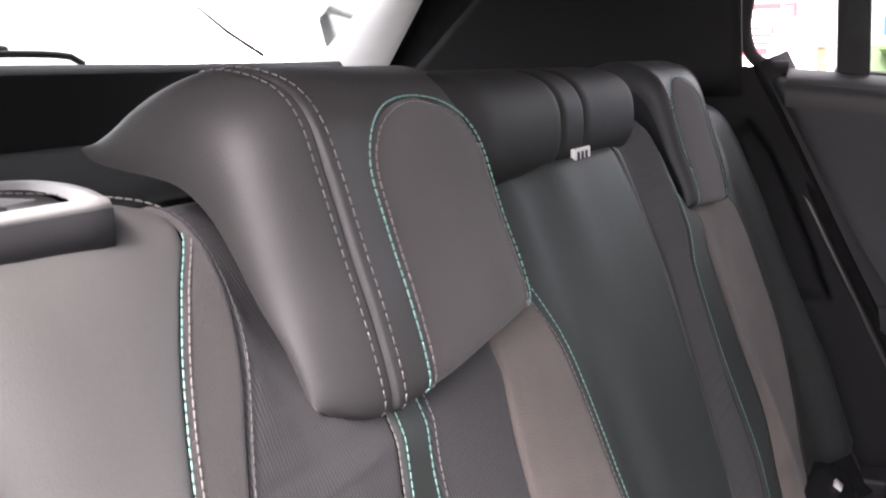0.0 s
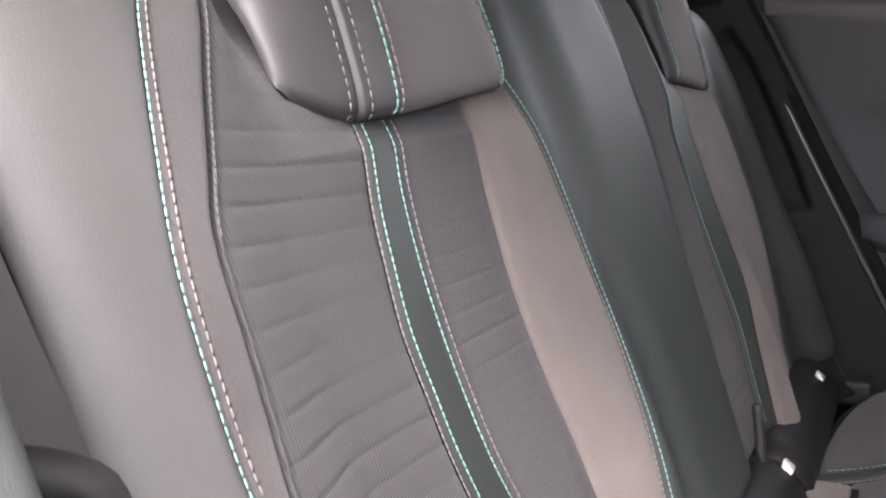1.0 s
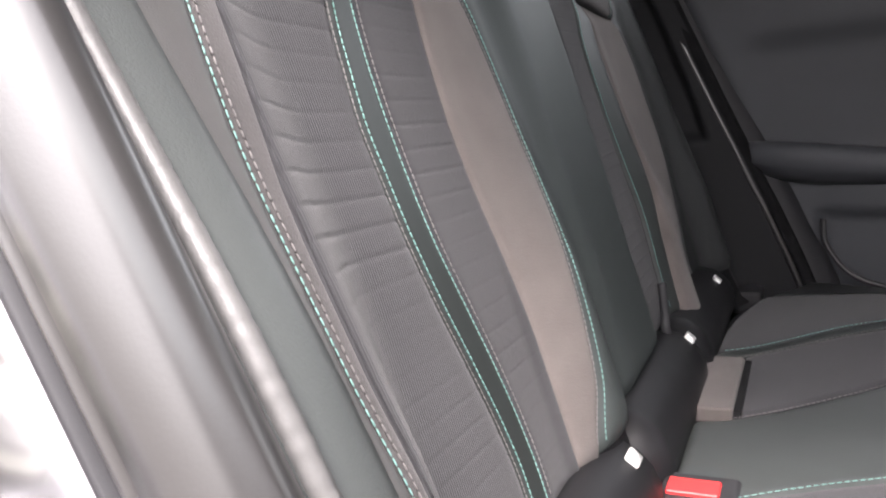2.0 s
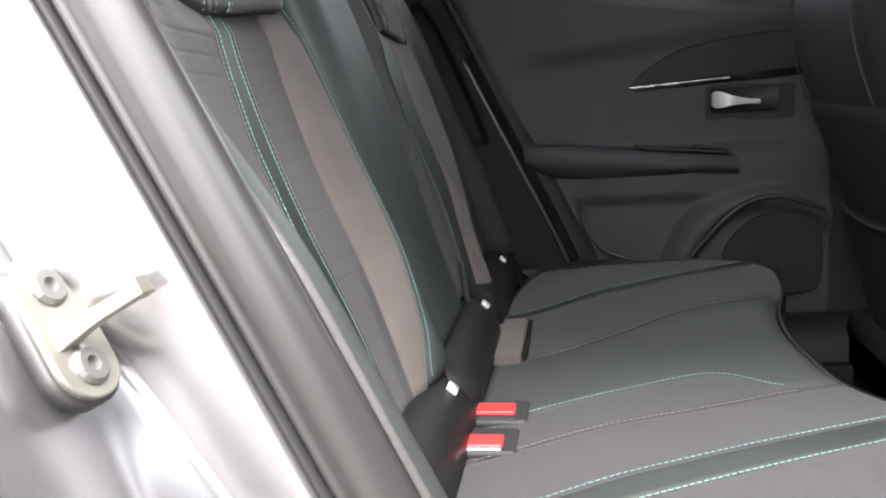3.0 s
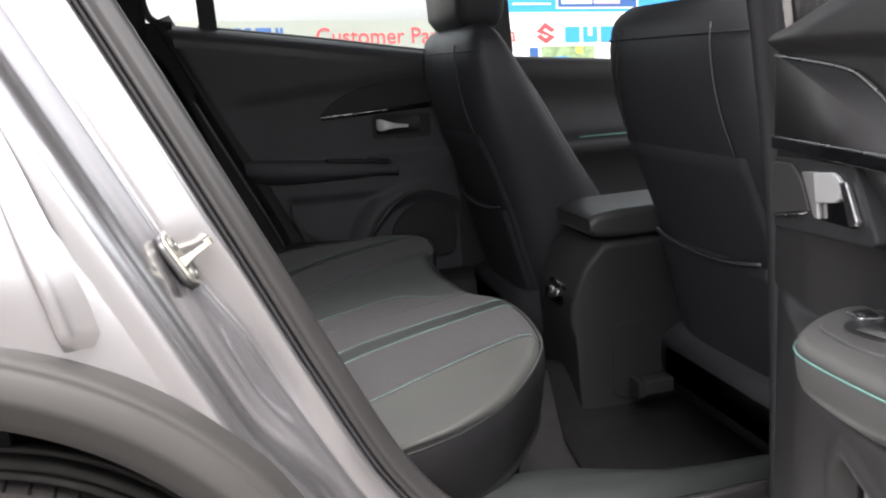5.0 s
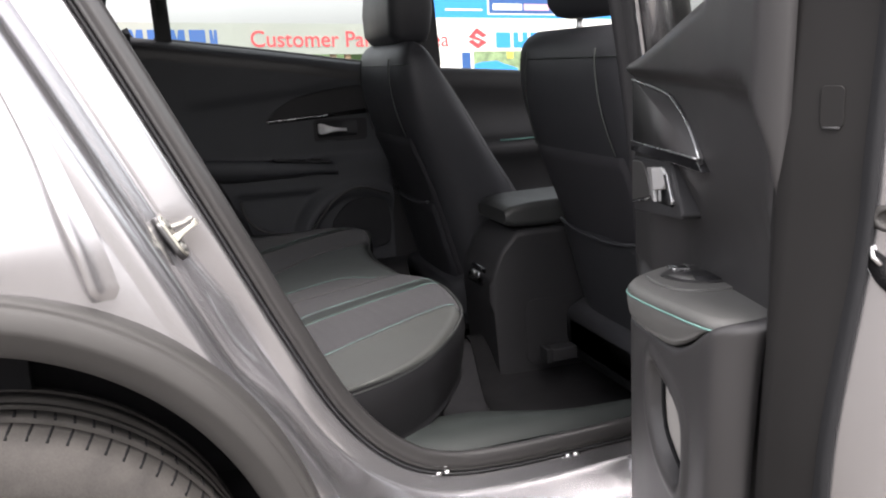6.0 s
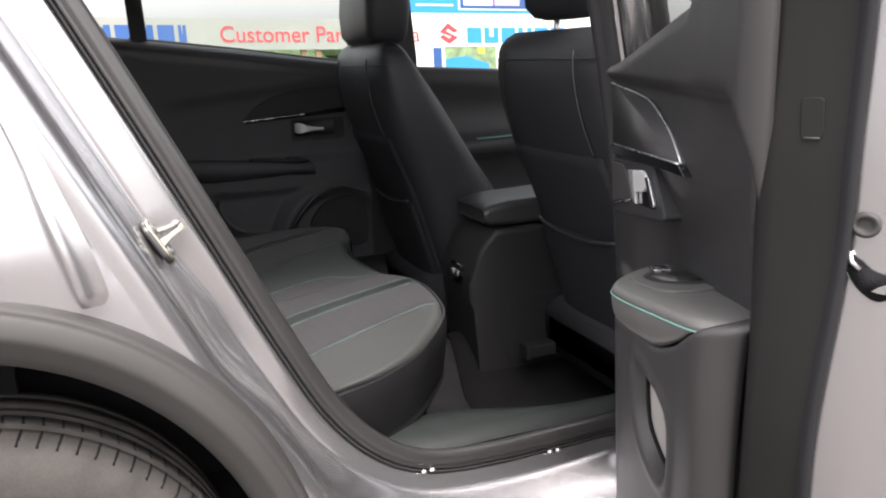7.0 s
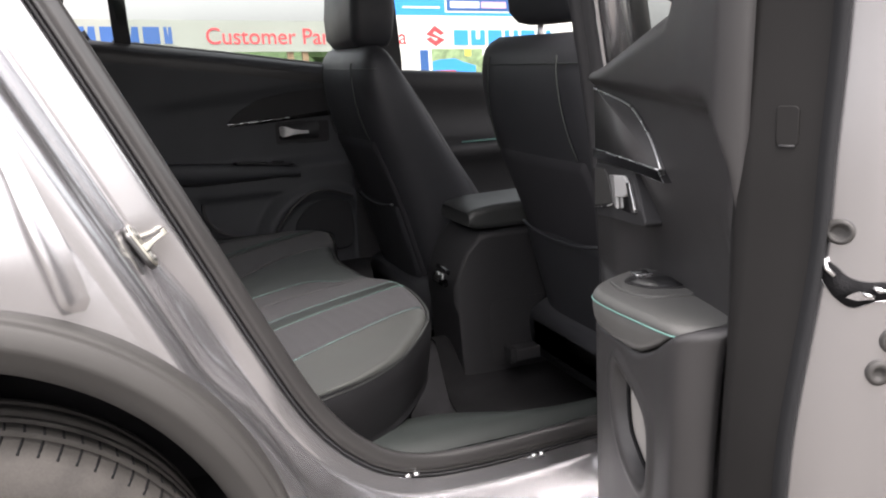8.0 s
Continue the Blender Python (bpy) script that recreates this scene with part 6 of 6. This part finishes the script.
make("cup_edge", *plate([(0.4395, 0.9148), (0.4245, 0.9172), (0.3960, 0.8910), (0.3965, 0.8865), (0.4120, 0.8832)], flat(0.0), -0.0034, -0.0085), CHROME, bez, "bright edge of the cup", bevel=0.0012)
make("front_plate", *plate([(0.66, 0.905), (0.595, 0.9105), (0.580, 0.908), (0.558, 0.9000), (0.530, 0.8740), (0.66, 0.848)], flat(0.0), -0.002, -0.0055), PALE_PLASTIC, bez, "grey plate beside the lever", bevel=0.002)
make("plate_edge", *tube([open_door(a, -0.0055, z) for a, z in ((0.533, 0.8725), (0.560, 0.8655), (0.62, 0.8535), (0.655, 0.847))], [0.0006, 0.0014, 0.0014, 0.0010], 6, n=0), CHROME, bez, "bright lower edge of the plate")
# padded armrest, which rises towards the rear of the door
PAD = spline([(0.118, 0.040, 0), (0.120, 0.005, 0), (0.126, -0.020, 0), (0.140, -0.033, 0), (0.168, -0.041, 0), (0.202, -0.048, 0), (0.238, -0.0555, 0), (0.283, -0.0635, 0), (0.321, -0.0675, 0), (0.350, -0.064, 0), (0.385, -0.050, 0), (0.428, -0.024, 0), (0.462, 0.006, 0), (0.470, 0.040, 0)], 80)
pad_up = lambda a: 0.105 * (0.43 - a)


def pad_ring(k, z, under=0.0):
    """A ring of the pad shrunk by k; under draws it down to the seam with the lower trim."""
    ring = []
    for p in PAD:
        a, o = 0.295 + (p.x - 0.295) * k, 0.040 + (p.y - 0.040) * k
        top = z + pad_up(a)
        ring.append(Vector(open_door(a, o, top + (SEAM(p.x) - 0.004 - top) * under)))
    return ring


arm = make("armrest", *loft([pad_ring(0.86, 0.7966, 1.0), pad_ring(0.955, 0.7966, 1.0), pad_ring(0.985, 0.7966, 0.72), pad_ring(1.0, 0.7966, 0.35), pad_ring(1.003, 0.7962, 0.0), pad_ring(0.995, 0.7969), pad_ring(1.002, 0.7976), pad_ring(0.990, 0.8020), pad_ring(0.965, 0.8055), pad_ring(0.93, 0.8070), pad_ring(0.6, 0.8075)]), ARM, rd, "padded leather armrest")
make("stitching", *tube(pad_ring(1.004, 0.7968)[10:58], 0.0009, 6), TEAL, arm, "teal thread stitching")
on_pad = lambda z: (lambda a, b, d: open_door(a, b, z + pad_up(a) + d))
panel_line = [(0.274, 0.034), (0.263, 0.018), (0.260, -0.005), (0.266, -0.026), (0.300, -0.039), (0.345, -0.043), (0.372, -0.040), (0.400, -0.020), (0.418, 0.010), (0.424, 0.034)]
sw = make("switch_panel", *plate([(p.x, p.y) for p in spline([(a, o, 0) for a, o in panel_line], 40)], on_pad(0.807), -0.002, 0.003), ARM, arm, "grey window switch panel", bevel=0.0015)
inner_line = [(0.300, 0.030), (0.292, 0.010), (0.300, -0.012), (0.330, -0.027), (0.356, -0.028), (0.388, -0.010), (0.405, 0.012), (0.412, 0.032)]
make("panel_inlay", *plate([(p.x, p.y) for p in spline([(a, o, 0) for a, o in inner_line], 36)], on_pad(0.810), 0.0, 0.0012), TRIM, sw, "darker inlay of the panel", bevel=0.0006)
make("switch", *plate(rounded(0.385, -0.002, 0.015, 0.010, 0.003), on_pad(0.811), 0.0, 0.0035), CHROME, sw, "bright-edged window switch", bevel=0.001)
make("switch_key", *plate(rounded(0.385, -0.002, 0.011, 0.0065, 0.002), on_pad(0.8145), 0.0, 0.0012), GLOSS, sw, "black switch key")
make("pull_cup", *plate([(0.305, 0.026), (0.298, 0.004), (0.308, -0.016), (0.342, -0.026), (0.366, 0.012), (0.362, 0.026)], on_pad(0.8112), 0.0, 0.0007), PLASTIC, sw, "dark pull cup")
make("cup_wall", *plate([(0.301, -0.004), (0.312, -0.016), (0.341, -0.0245), (0.352, -0.006), (0.330, 0.000)], on_pad(0.8119), 0.0, 0.0006), ARM, sw, "grey wall of the pull cup")
# dark slit where the pocket's lining meets its rim
slit = [(0.263, 0.745), (0.262, 0.715), (0.256, 0.690), (0.240, 0.676), (0.218, 0.666), (0.196, 0.664)]
make("pocket_slit", *tube(spline([open_door(a - 0.002, interp(LOW_OUT, a) + 0.0105, z) for a, z in slit], 30), 0.0020, 8), CARPET, rd, "dark slit inside the door pocket")
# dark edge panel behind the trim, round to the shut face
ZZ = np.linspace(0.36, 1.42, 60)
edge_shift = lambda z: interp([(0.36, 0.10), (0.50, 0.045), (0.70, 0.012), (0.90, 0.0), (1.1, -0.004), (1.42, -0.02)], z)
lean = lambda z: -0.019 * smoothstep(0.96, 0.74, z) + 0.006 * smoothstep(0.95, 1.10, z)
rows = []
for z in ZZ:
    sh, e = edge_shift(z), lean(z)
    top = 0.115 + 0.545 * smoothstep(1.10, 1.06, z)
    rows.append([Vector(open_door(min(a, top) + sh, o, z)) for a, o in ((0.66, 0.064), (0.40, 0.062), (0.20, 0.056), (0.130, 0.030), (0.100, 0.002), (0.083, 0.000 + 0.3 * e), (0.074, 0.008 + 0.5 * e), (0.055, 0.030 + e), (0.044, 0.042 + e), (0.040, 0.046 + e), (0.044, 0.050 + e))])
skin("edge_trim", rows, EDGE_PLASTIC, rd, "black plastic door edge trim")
rows = [[Vector(open_door(a + edge_shift(z), o + lean(z), z)) for a, o in ((0.046, 0.042), (0.037, 0.0435), (0.033, 0.047), (0.036, 0.051), (0.042, 0.051))] for z in ZZ]
skin("edge_seal", rows, BLACK_TRIM, rd, "black rubber edge seal")
SHUT = [(0.042, 0.048), (0.037, 0.051), (0.031, 0.058), (0.0245, 0.0685), (0.0225, 0.0725), (0.0215, 0.076), (0.0195, 0.086), (0.0165, 0.10), (0.0125, 0.115), (0.008, 0.130), (0.000, 0.140), (-0.008, 0.146), (-0.010, 0.152), (-0.004, 0.156), (0.06, 0.160), (0.35, 0.160), (0.66, 0.150)]
skin("door_skin", [[Vector(open_door(min(a, 0.08 + 0.58 * smoothstep(1.08, 1.04, z)) + edge_shift(z), o + lean(z) * smoothstep(0.12, 0.06, o), z)) for a, o in SHUT] for z in ZZ], SILVER, rd, "silver painted door edge and skin")


def shut_at(o, z, d=0.0):
    """On the shut face of the open door, d proud of it."""
    k = o - lean(z) * smoothstep(0.12, 0.06, o)
    return Vector(open_door(interp([(q, p) for p, q in SHUT[:12]], k) + edge_shift(z) - d * 0.95, o - d * 0.25, z))


hole = spline([(0.046, 0, 0.920), (0.047, 0, 0.905), (0.052, 0, 0.893), (0.060, 0, 0.885), (0.067, 0, 0.8835), (0.080, 0, 0.888), (0.100, 0, 0.889), (0.112, 0, 0.892), (0.112, 0, 0.906), (0.098, 0, 0.9025), (0.075, 0, 0.902), (0.062, 0, 0.905), (0.055, 0, 0.912)], 60)
n = len(hole)
latch = make("latch_opening", [shut_at(p.x, p.z, 0.0012) for p in hole], [tuple(range(n))], CARPET, rd, "black door latch opening", thick=0.001)
make("latch_rim", *tube([shut_at(p.x, p.z, 0.0008) for p in hole[:34]], 0.0008, 6), SILVER, latch, "bright rim of the opening")
for o, z, r in ((0.074, 0.893, 0.0018), (0.081, 0.897, 0.0022), (0.0895, 0.8955, 0.0024), (0.097, 0.893, 0.0018)):
    make("latch_claw", *tube([shut_at(o - 0.004, z + 0.002, 0.002), shut_at(o, z, 0.004), shut_at(o + 0.004, z - 0.001, 0.0025)], [r * 0.5, r, r * 0.6], 8), CHROME, latch, "bright latch claw")
make("latch_claw", *tube([shut_at(0.0485, 0.918, 0.002), shut_at(0.0495, 0.911, 0.003), shut_at(0.054, 0.906, 0.002)], 0.0018, 8), CHROME, latch, "bright latch claw")


def shut_ring(name, o, z, rings, mat, label):
    """A round plug or bolt on the shut face."""
    return make(name, *loft([[shut_at(o + r * math.cos(t), z + r * 1.1 * math.sin(t), d) for t in np.linspace(0, 2 * math.pi, 21)[:-1]] for r, d in rings]), mat, rd, label)


shut_ring("plug", 0.056, 0.938, ((0.0085, -0.002), (0.0085, 0.002), (0.0072, 0.004), (0.0055, 0.0042), (0.0045, 0.001), (0.002, 0.0005)), CLAD, "grey plug with a dark centre")
for o, z in ((0.093, 0.858), (0.085, 0.8335)):
    shut_ring("bolt", o, z, ((0.0088, -0.002), (0.0088, 0.0015), (0.0075, 0.0030), (0.0045, 0.0034), (0.0035, 0.0012), (0.001, 0.001)), CLAD, "grey bolt in the door edge")
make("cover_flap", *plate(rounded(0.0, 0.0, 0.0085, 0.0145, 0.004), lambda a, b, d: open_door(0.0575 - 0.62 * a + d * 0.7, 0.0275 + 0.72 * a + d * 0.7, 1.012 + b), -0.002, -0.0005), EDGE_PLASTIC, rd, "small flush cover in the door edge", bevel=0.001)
make("flap_edge", *tube([open_door(0.0575 - 0.62 * a - 0.0012, 0.0275 + 0.72 * a - 0.0012, 0.9975) for a in (-0.006, 0.0, 0.006)], 0.0010, 6), PLASTIC_SOFT, rd, "lighter lower edge of the cover")
make("window_frame", *tube([open_door(0.66, 0.036, 1.04), open_door(0.67, 0.016, 1.2), open_door(0.69, -0.024, 1.42)], 0.022, 8, squash=0.6), SILVER, rd, "silver window frame")
make("frame_seal", *tube([open_door(0.655, 0.068, 1.04), open_door(0.665, 0.048, 1.2), open_door(0.68, 0.008, 1.42)], 0.014, 8, squash=0.8), RUBBER, rd, "black frame seal")
pane = make("window_pane", *plate([(0.63, 1.03), (0.15, 1.10), (0.10, 1.40), (0.65, 1.42)], lambda a, b, d: open_door(a, 0.045 - 0.18 * max(0, b - 1.05) + d, b), 0.0, 0.003), GLASS, rd, "clear window glass", flat=True)
pane.visible_shadow = False
make("near_front_door", *loft([[Vector((x, y, z)) for x, z in ((0.68, 0.34), (0.70, 0.75), (0.67, 1.0), (1.80, 0.95), (1.85, 0.34))] for y in (-0.80, -0.72)]), SILVER, car, "silver near front door", bevel=0.015)

# ==== outside ====
ground = make("ground", [(-300, -300, 0), (300, -300, 0), (300, 300, 0), (-300, 300, 0)], [(0, 1, 2, 3)], ASPHALT, None)
tagged(ground, "worn grey asphalt of a car park", "ground", kind="structure")


def write(text, size, mat, parent, m, thick=0.004):
    cu = bpy.data.curves.new("lettering", "FONT")
    cu.body = text
    cu.size = size
    cu.extrude = thick
    tmp = new("lettering", cu)
    me = bpy.data.meshes.new_from_object(tmp.evaluated_get(bpy.context.evaluated_depsgraph_get()))
    bpy.data.objects.remove(tmp)
    me.materials.clear()
    me.materials.append(mat)
    ob = new("lettering", me)
    ob.matrix_world = m
    return ob


SY = 12.8
SLOPE = math.tan(radians(2.6))


def sign_at(x, y, z):
    """On the fence line, which falls away towards the front of the car."""
    return (x, SY + y, z - (x - 3.0) * SLOPE)


def board(parent, name, x0, x1, z0, z1, mat, y=0.0, deep=0.03, lab=""):
    v = [sign_at(x, yy, z) for z in (z0, z1) for yy in (y - deep, y) for x in (x0, x1)]
    return make(name, v, [(0, 2, 3, 1), (4, 5, 7, 6), (0, 1, 5, 4), (2, 6, 7, 3), (0, 4, 6, 2), (1, 3, 7, 5)], mat, parent, lab, flat=True)


def shape(parent, name, pts, mat, y, lab=""):
    n = len(pts)
    v = [sign_at(x, y - 0.004, z) for x, z in pts] + [sign_at(x, y, z) for x, z in pts]
    return make(name, v, [tuple(range(n)), tuple(range(2 * n - 1, n - 1, -1))] + [(i, (i + 1) % n, n + (i + 1) % n, n + i) for i in range(n)], mat, parent, lab, flat=True)


sign = empty("parking_sign", "long pale banner board with red lettering on posts", "sign", sign_at(3, 0, 0))
BOARD_GREY = material("pale grey-green banner", (0.25, 0.265, 0.235), 0.7, mottle=0.08, mottle_size=1.5)
board(sign, "banner", -1.6, 4.66, 1.19, 1.69, BOARD_GREY, lab="pale grey-green banner")
for x in (-1.4, 0.4, 2.95, 3.2, 4.6):
    board(sign, "post", x - 0.05, x + 0.05, -0.3, 1.2, WOOD, y=0.08, deep=0.08, lab="weathered wooden post")
for k in range(6):
    x = -0.62 + 0.315 * k
    w = 0.25 if k < 5 else 0.12
    shape(sign, "brand_block", [(x, 1.32), (x + w, 1.32), (x + w, 1.58), (x + w * 0.62, 1.58), (x + w * 0.5, 1.42), (x + w * 0.38, 1.58), (x, 1.58)] if k % 2 else [(x, 1.32), (x + w, 1.32), (x + w, 1.58), (x, 1.58)], BLUE, -0.035, "plain blue block in place of a brand name")
me = write("Customer Parking Area", 0.37, SIGN_RED, None, Matrix.Identity(4))
wide = max(v.co.x for v in me.data.vertices)
me.data.transform(Matrix.Diagonal((3.42 / wide, 1, 1, 1)))
me.data.transform(pose(0, 0, 0, 90, 0, 0))
for v in me.data.vertices:
    v.co = Vector(sign_at(1.585 + v.co.x, -0.036 + v.co.y, 1.315 + v.co.z))
hang(me, sign)
me.name = "red_lettering"
me["label"] = "red painted lettering"
shop = empty("shop_sign", "white and blue sign boards with plain printed shapes", "sign", sign_at(6, 0, 0))
board(shop, "lower_board", 4.70, 8.6, 0.60, 1.80, WHITE_BOARD, lab="white board")
board(shop, "upper_board", 4.70, 8.6, 1.80, 2.75, CYAN, lab="blue board")
for x in (4.9, 8.4):
    board(shop, "post", x - 0.05, x + 0.05, -0.3, 0.7, WOOD, y=0.08, deep=0.08, lab="weathered wooden post")
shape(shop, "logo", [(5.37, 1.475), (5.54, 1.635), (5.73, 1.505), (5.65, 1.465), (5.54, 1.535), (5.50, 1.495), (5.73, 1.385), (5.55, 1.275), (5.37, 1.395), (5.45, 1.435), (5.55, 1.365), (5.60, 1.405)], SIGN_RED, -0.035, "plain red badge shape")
for k in range(6):
    x = 5.90 + 0.335 * k
    shape(shop, "brand_block", [(x, 1.29), (x + 0.28, 1.29), (x + 0.28, 1.56), (x, 1.56)] if k % 2 == 0 else [(x, 1.29), (x + 0.28, 1.29), (x + 0.28, 1.56), (x + 0.18, 1.56), (x + 0.18, 1.40), (x + 0.10, 1.40), (x + 0.10, 1.56), (x, 1.56)], CYAN, -0.035, "plain blue block in place of a brand name")
board(shop, "print_bar", 4.97, 5.66, 1.925, 1.955, WHITE_BOARD, y=-0.03, deep=0.006, lab="white bar of unreadable print")
board(shop, "box_rim", 5.76, 7.30, 1.86, 2.30, WHITE_BOARD, y=-0.03, deep=0.004, lab="white frame")
board(shop, "box_field", 5.79, 7.27, 1.885, 2.275, BLUE, y=-0.034, deep=0.004, lab="blue field")
board(shop, "print_bar", 5.86, 6.42, 1.94, 2.05, WHITE_BOARD, y=-0.038, deep=0.004, lab="white bar in place of a brand name")
board(shop, "print_bar", 6.46, 6.95, 1.94, 2.05, PINK, y=-0.038, deep=0.004, lab="pink bar in place of a brand name")
GREENISH = material("printed foliage picture", (0.20, 0.27, 0.14), 0.6, mottle=0.6, mottle_size=9)
YELLOW = material("yellow print", (0.62, 0.47, 0.08), 0.6, mottle=0.05)
board(shop, "poster_strip", 5.24, 5.40, 0.78, 1.21, BLUE, y=-0.03, deep=0.006, lab="blue strip")
board(shop, "poster", 5.46, 6.45, 0.76, 1.23, GREENISH, y=-0.03, deep=0.006, lab="printed picture poster")
shape(shop, "poster_shape", [(5.47, 0.77), (6.30, 0.77), (6.30, 0.93), (6.05, 1.00), (5.90, 1.06), (5.60, 1.04), (5.47, 1.00)], CYAN, -0.037, "blue printed shape")
shape(shop, "poster_shape", [(6.10, 1.10), (6.22, 1.10), (6.22, 1.22), (6.10, 1.22)], YELLOW, -0.037, "yellow printed shape")
shape(shop, "poster_shape", [(5.52, 0.79), (5.90, 0.79), (5.90, 0.85), (5.52, 0.85)], SIGN_RED, -0.042, "red bar of unreadable print")
red = empty("hoarding", "tall white hoarding with red printed bars", "sign", sign_at(-2.6, 0, 0))
board(red, "panel", -4.2, -1.45, -0.2, 2.6, WHITE_BOARD, y=-0.1, lab="white hoarding panel")
for x0, x1, z0, z1 in ((-2.75, -1.93, 1.735, 1.815), (-2.75, -1.93, 1.615, 1.640), (-1.88, -1.71, 1.765, 1.812), (-1.775, -1.71, 1.645, 1.765), (-1.87, -1.71, 1.615, 1.645), (-2.75, -2.02, 1.455, 1.485), (-2.06, -2.02, 1.385, 1.455), (-2.75, -2.05, 1.350, 1.385), (-2.75, -2.11, 1.235, 1.275), (-2.75, -2.11, 1.09, 1.19)):
    board(red, "print_bar", x0, x1, z0, z1, SIGN_RED, y=-0.13, deep=0.006, lab="red printed bar")
shape(red, "print_spot", [(-2.11, 1.14), (-2.05, 1.14), (-2.03, 1.20), (-2.03, 1.29), (-2.07, 1.34), (-2.12, 1.28)], YELLOW, -0.135, "yellow printed spot")


def parked_car(name, x, y, yaw, h, mat, pane, label):
    """A plain parked car: body, glasshouse, wheels."""
    c = empty(name, label, "car", (x, y, 0), "parked cars")
    ca, sa = math.cos(yaw), math.sin(yaw)
    put = lambda p: (x + p[0] * ca - p[1] * sa, y + p[0] * sa + p[1] * ca, p[2])
    k = h / 1.45
    side = [(-2.0, 0.35), (-2.05, 0.62), (-1.98, 0.86), (-1.75, 0.95), (1.0, 0.95), (1.85, 0.80), (2.05, 0.62), (2.02, 0.35)]
    rings = [[Vector(put((a, w, b * k))) for a, b in side] for w in (-0.86, -0.82, 0.82, 0.86)]
    make("body", *loft(rings), mat, c, "painted body", bevel=0.03)
    roof = [(-1.80, 0.94, 0.80), (-1.45, 1.36, 0.62), (-1.1, 1.45, 0.60), (0.0, 1.44, 0.60), (0.35, 1.36, 0.62), (1.05, 0.94, 0.80)]
    rings = [[Vector(put((a, w, b * k))) for w in (-hw, -hw * 0.5, hw * 0.5, hw)] for a, b, hw in roof]
    skin("roof", rings, mat, c, "painted roof", thick=0.04)
    for sgn in (-1, 1):
        for a0, a1, b0, b1 in ((-1.5, -0.42, -1.28, -0.42), (-0.34, 0.86, -0.34, 0.22)):
            pts = [put((a0, sgn * 0.805, 0.97 * k)), put((a1, sgn * 0.805, 0.97 * k)), put((b1, sgn * 0.64, 1.38 * k)), put((b0, sgn * 0.64, 1.38 * k))]
            make("window", pts, [(0, 1, 2, 3)], pane, c, "side window", thick=0.02, flat=True)
    for a in (-1.3, 1.3):
        for sgn in (-1, 1):
            ring = [[Vector(put((a + r * math.cos(t), sgn * w, 0.32 + r * math.sin(t)))) for t in np.linspace(0, 2 * math.pi, 25)[:-1]] for r, w in ((0.30, 0.68), (0.32, 0.70), (0.32, 0.86), (0.29, 0.875), (0.20, 0.86))]
            make("wheel", *loft(ring), TYRE, c, "black wheel")


parked_car("parked_car", 1.6, 10.6, 0.1, 1.12, GREY_CAR, DARK_GLASS, "low grey car parked before the banner")
parked_car("parked_car", -4.1, 4.45, 1.95, 1.68, WHITE_CAR, GLASS, "tall white car parked behind")
# treeline on the skyline
rng = random.Random(4)
shapes = []
for k in range(420):
    x = rng.uniform(-4, 130)
    y = rng.uniform(78, 92)
    r = rng.uniform(0.8, 2.2)
    base = 4.6 - (x - 3) * SLOPE * 0.9 - rng.random() * 3.0
    a0 = rng.random() * 6.28
    ring = []
    for q in range(5):
        th = math.pi * q / 4
        ring.append([Vector((x + 1.6 * r * math.sin(th) * math.cos(a0 + t) * rng.uniform(0.7, 1.2), y + r * math.sin(th) * math.sin(a0 + t), base - r + r * math.cos(th) * rng.uniform(0.8, 1.1))) for t in np.linspace(0, 2 * math.pi, 8)[:-1]])
    shapes.append(loft(ring, False))
trees = make("treeline", *join(*shapes), LEAF, None, flat=True)
tagged(trees, "distant dark treeline on the skyline", "trees", kind="stuff")
bank = make("bank", [(-6, 80, -6), (160, 80, -6), (160, 80, 2.6 - 157 * SLOPE * 0.9), (-6, 80, 2.6 + 9 * SLOPE * 0.9), (-6, 120, 0), (160, 120, 0)], [(0, 1, 2, 3), (3, 2, 5, 4)], LEAF, None)
tagged(bank, "distant grassy bank", "bank", kind="structure")
make("wiper_blade", *tube([(-0.900, 0.317, 1.297), (-0.915, 0.395, 1.262), (-0.930, 0.493, 1.226)], [0.0012, 0.0026, 0.004], 6), PLASTIC, car, "thin black wiper blade")
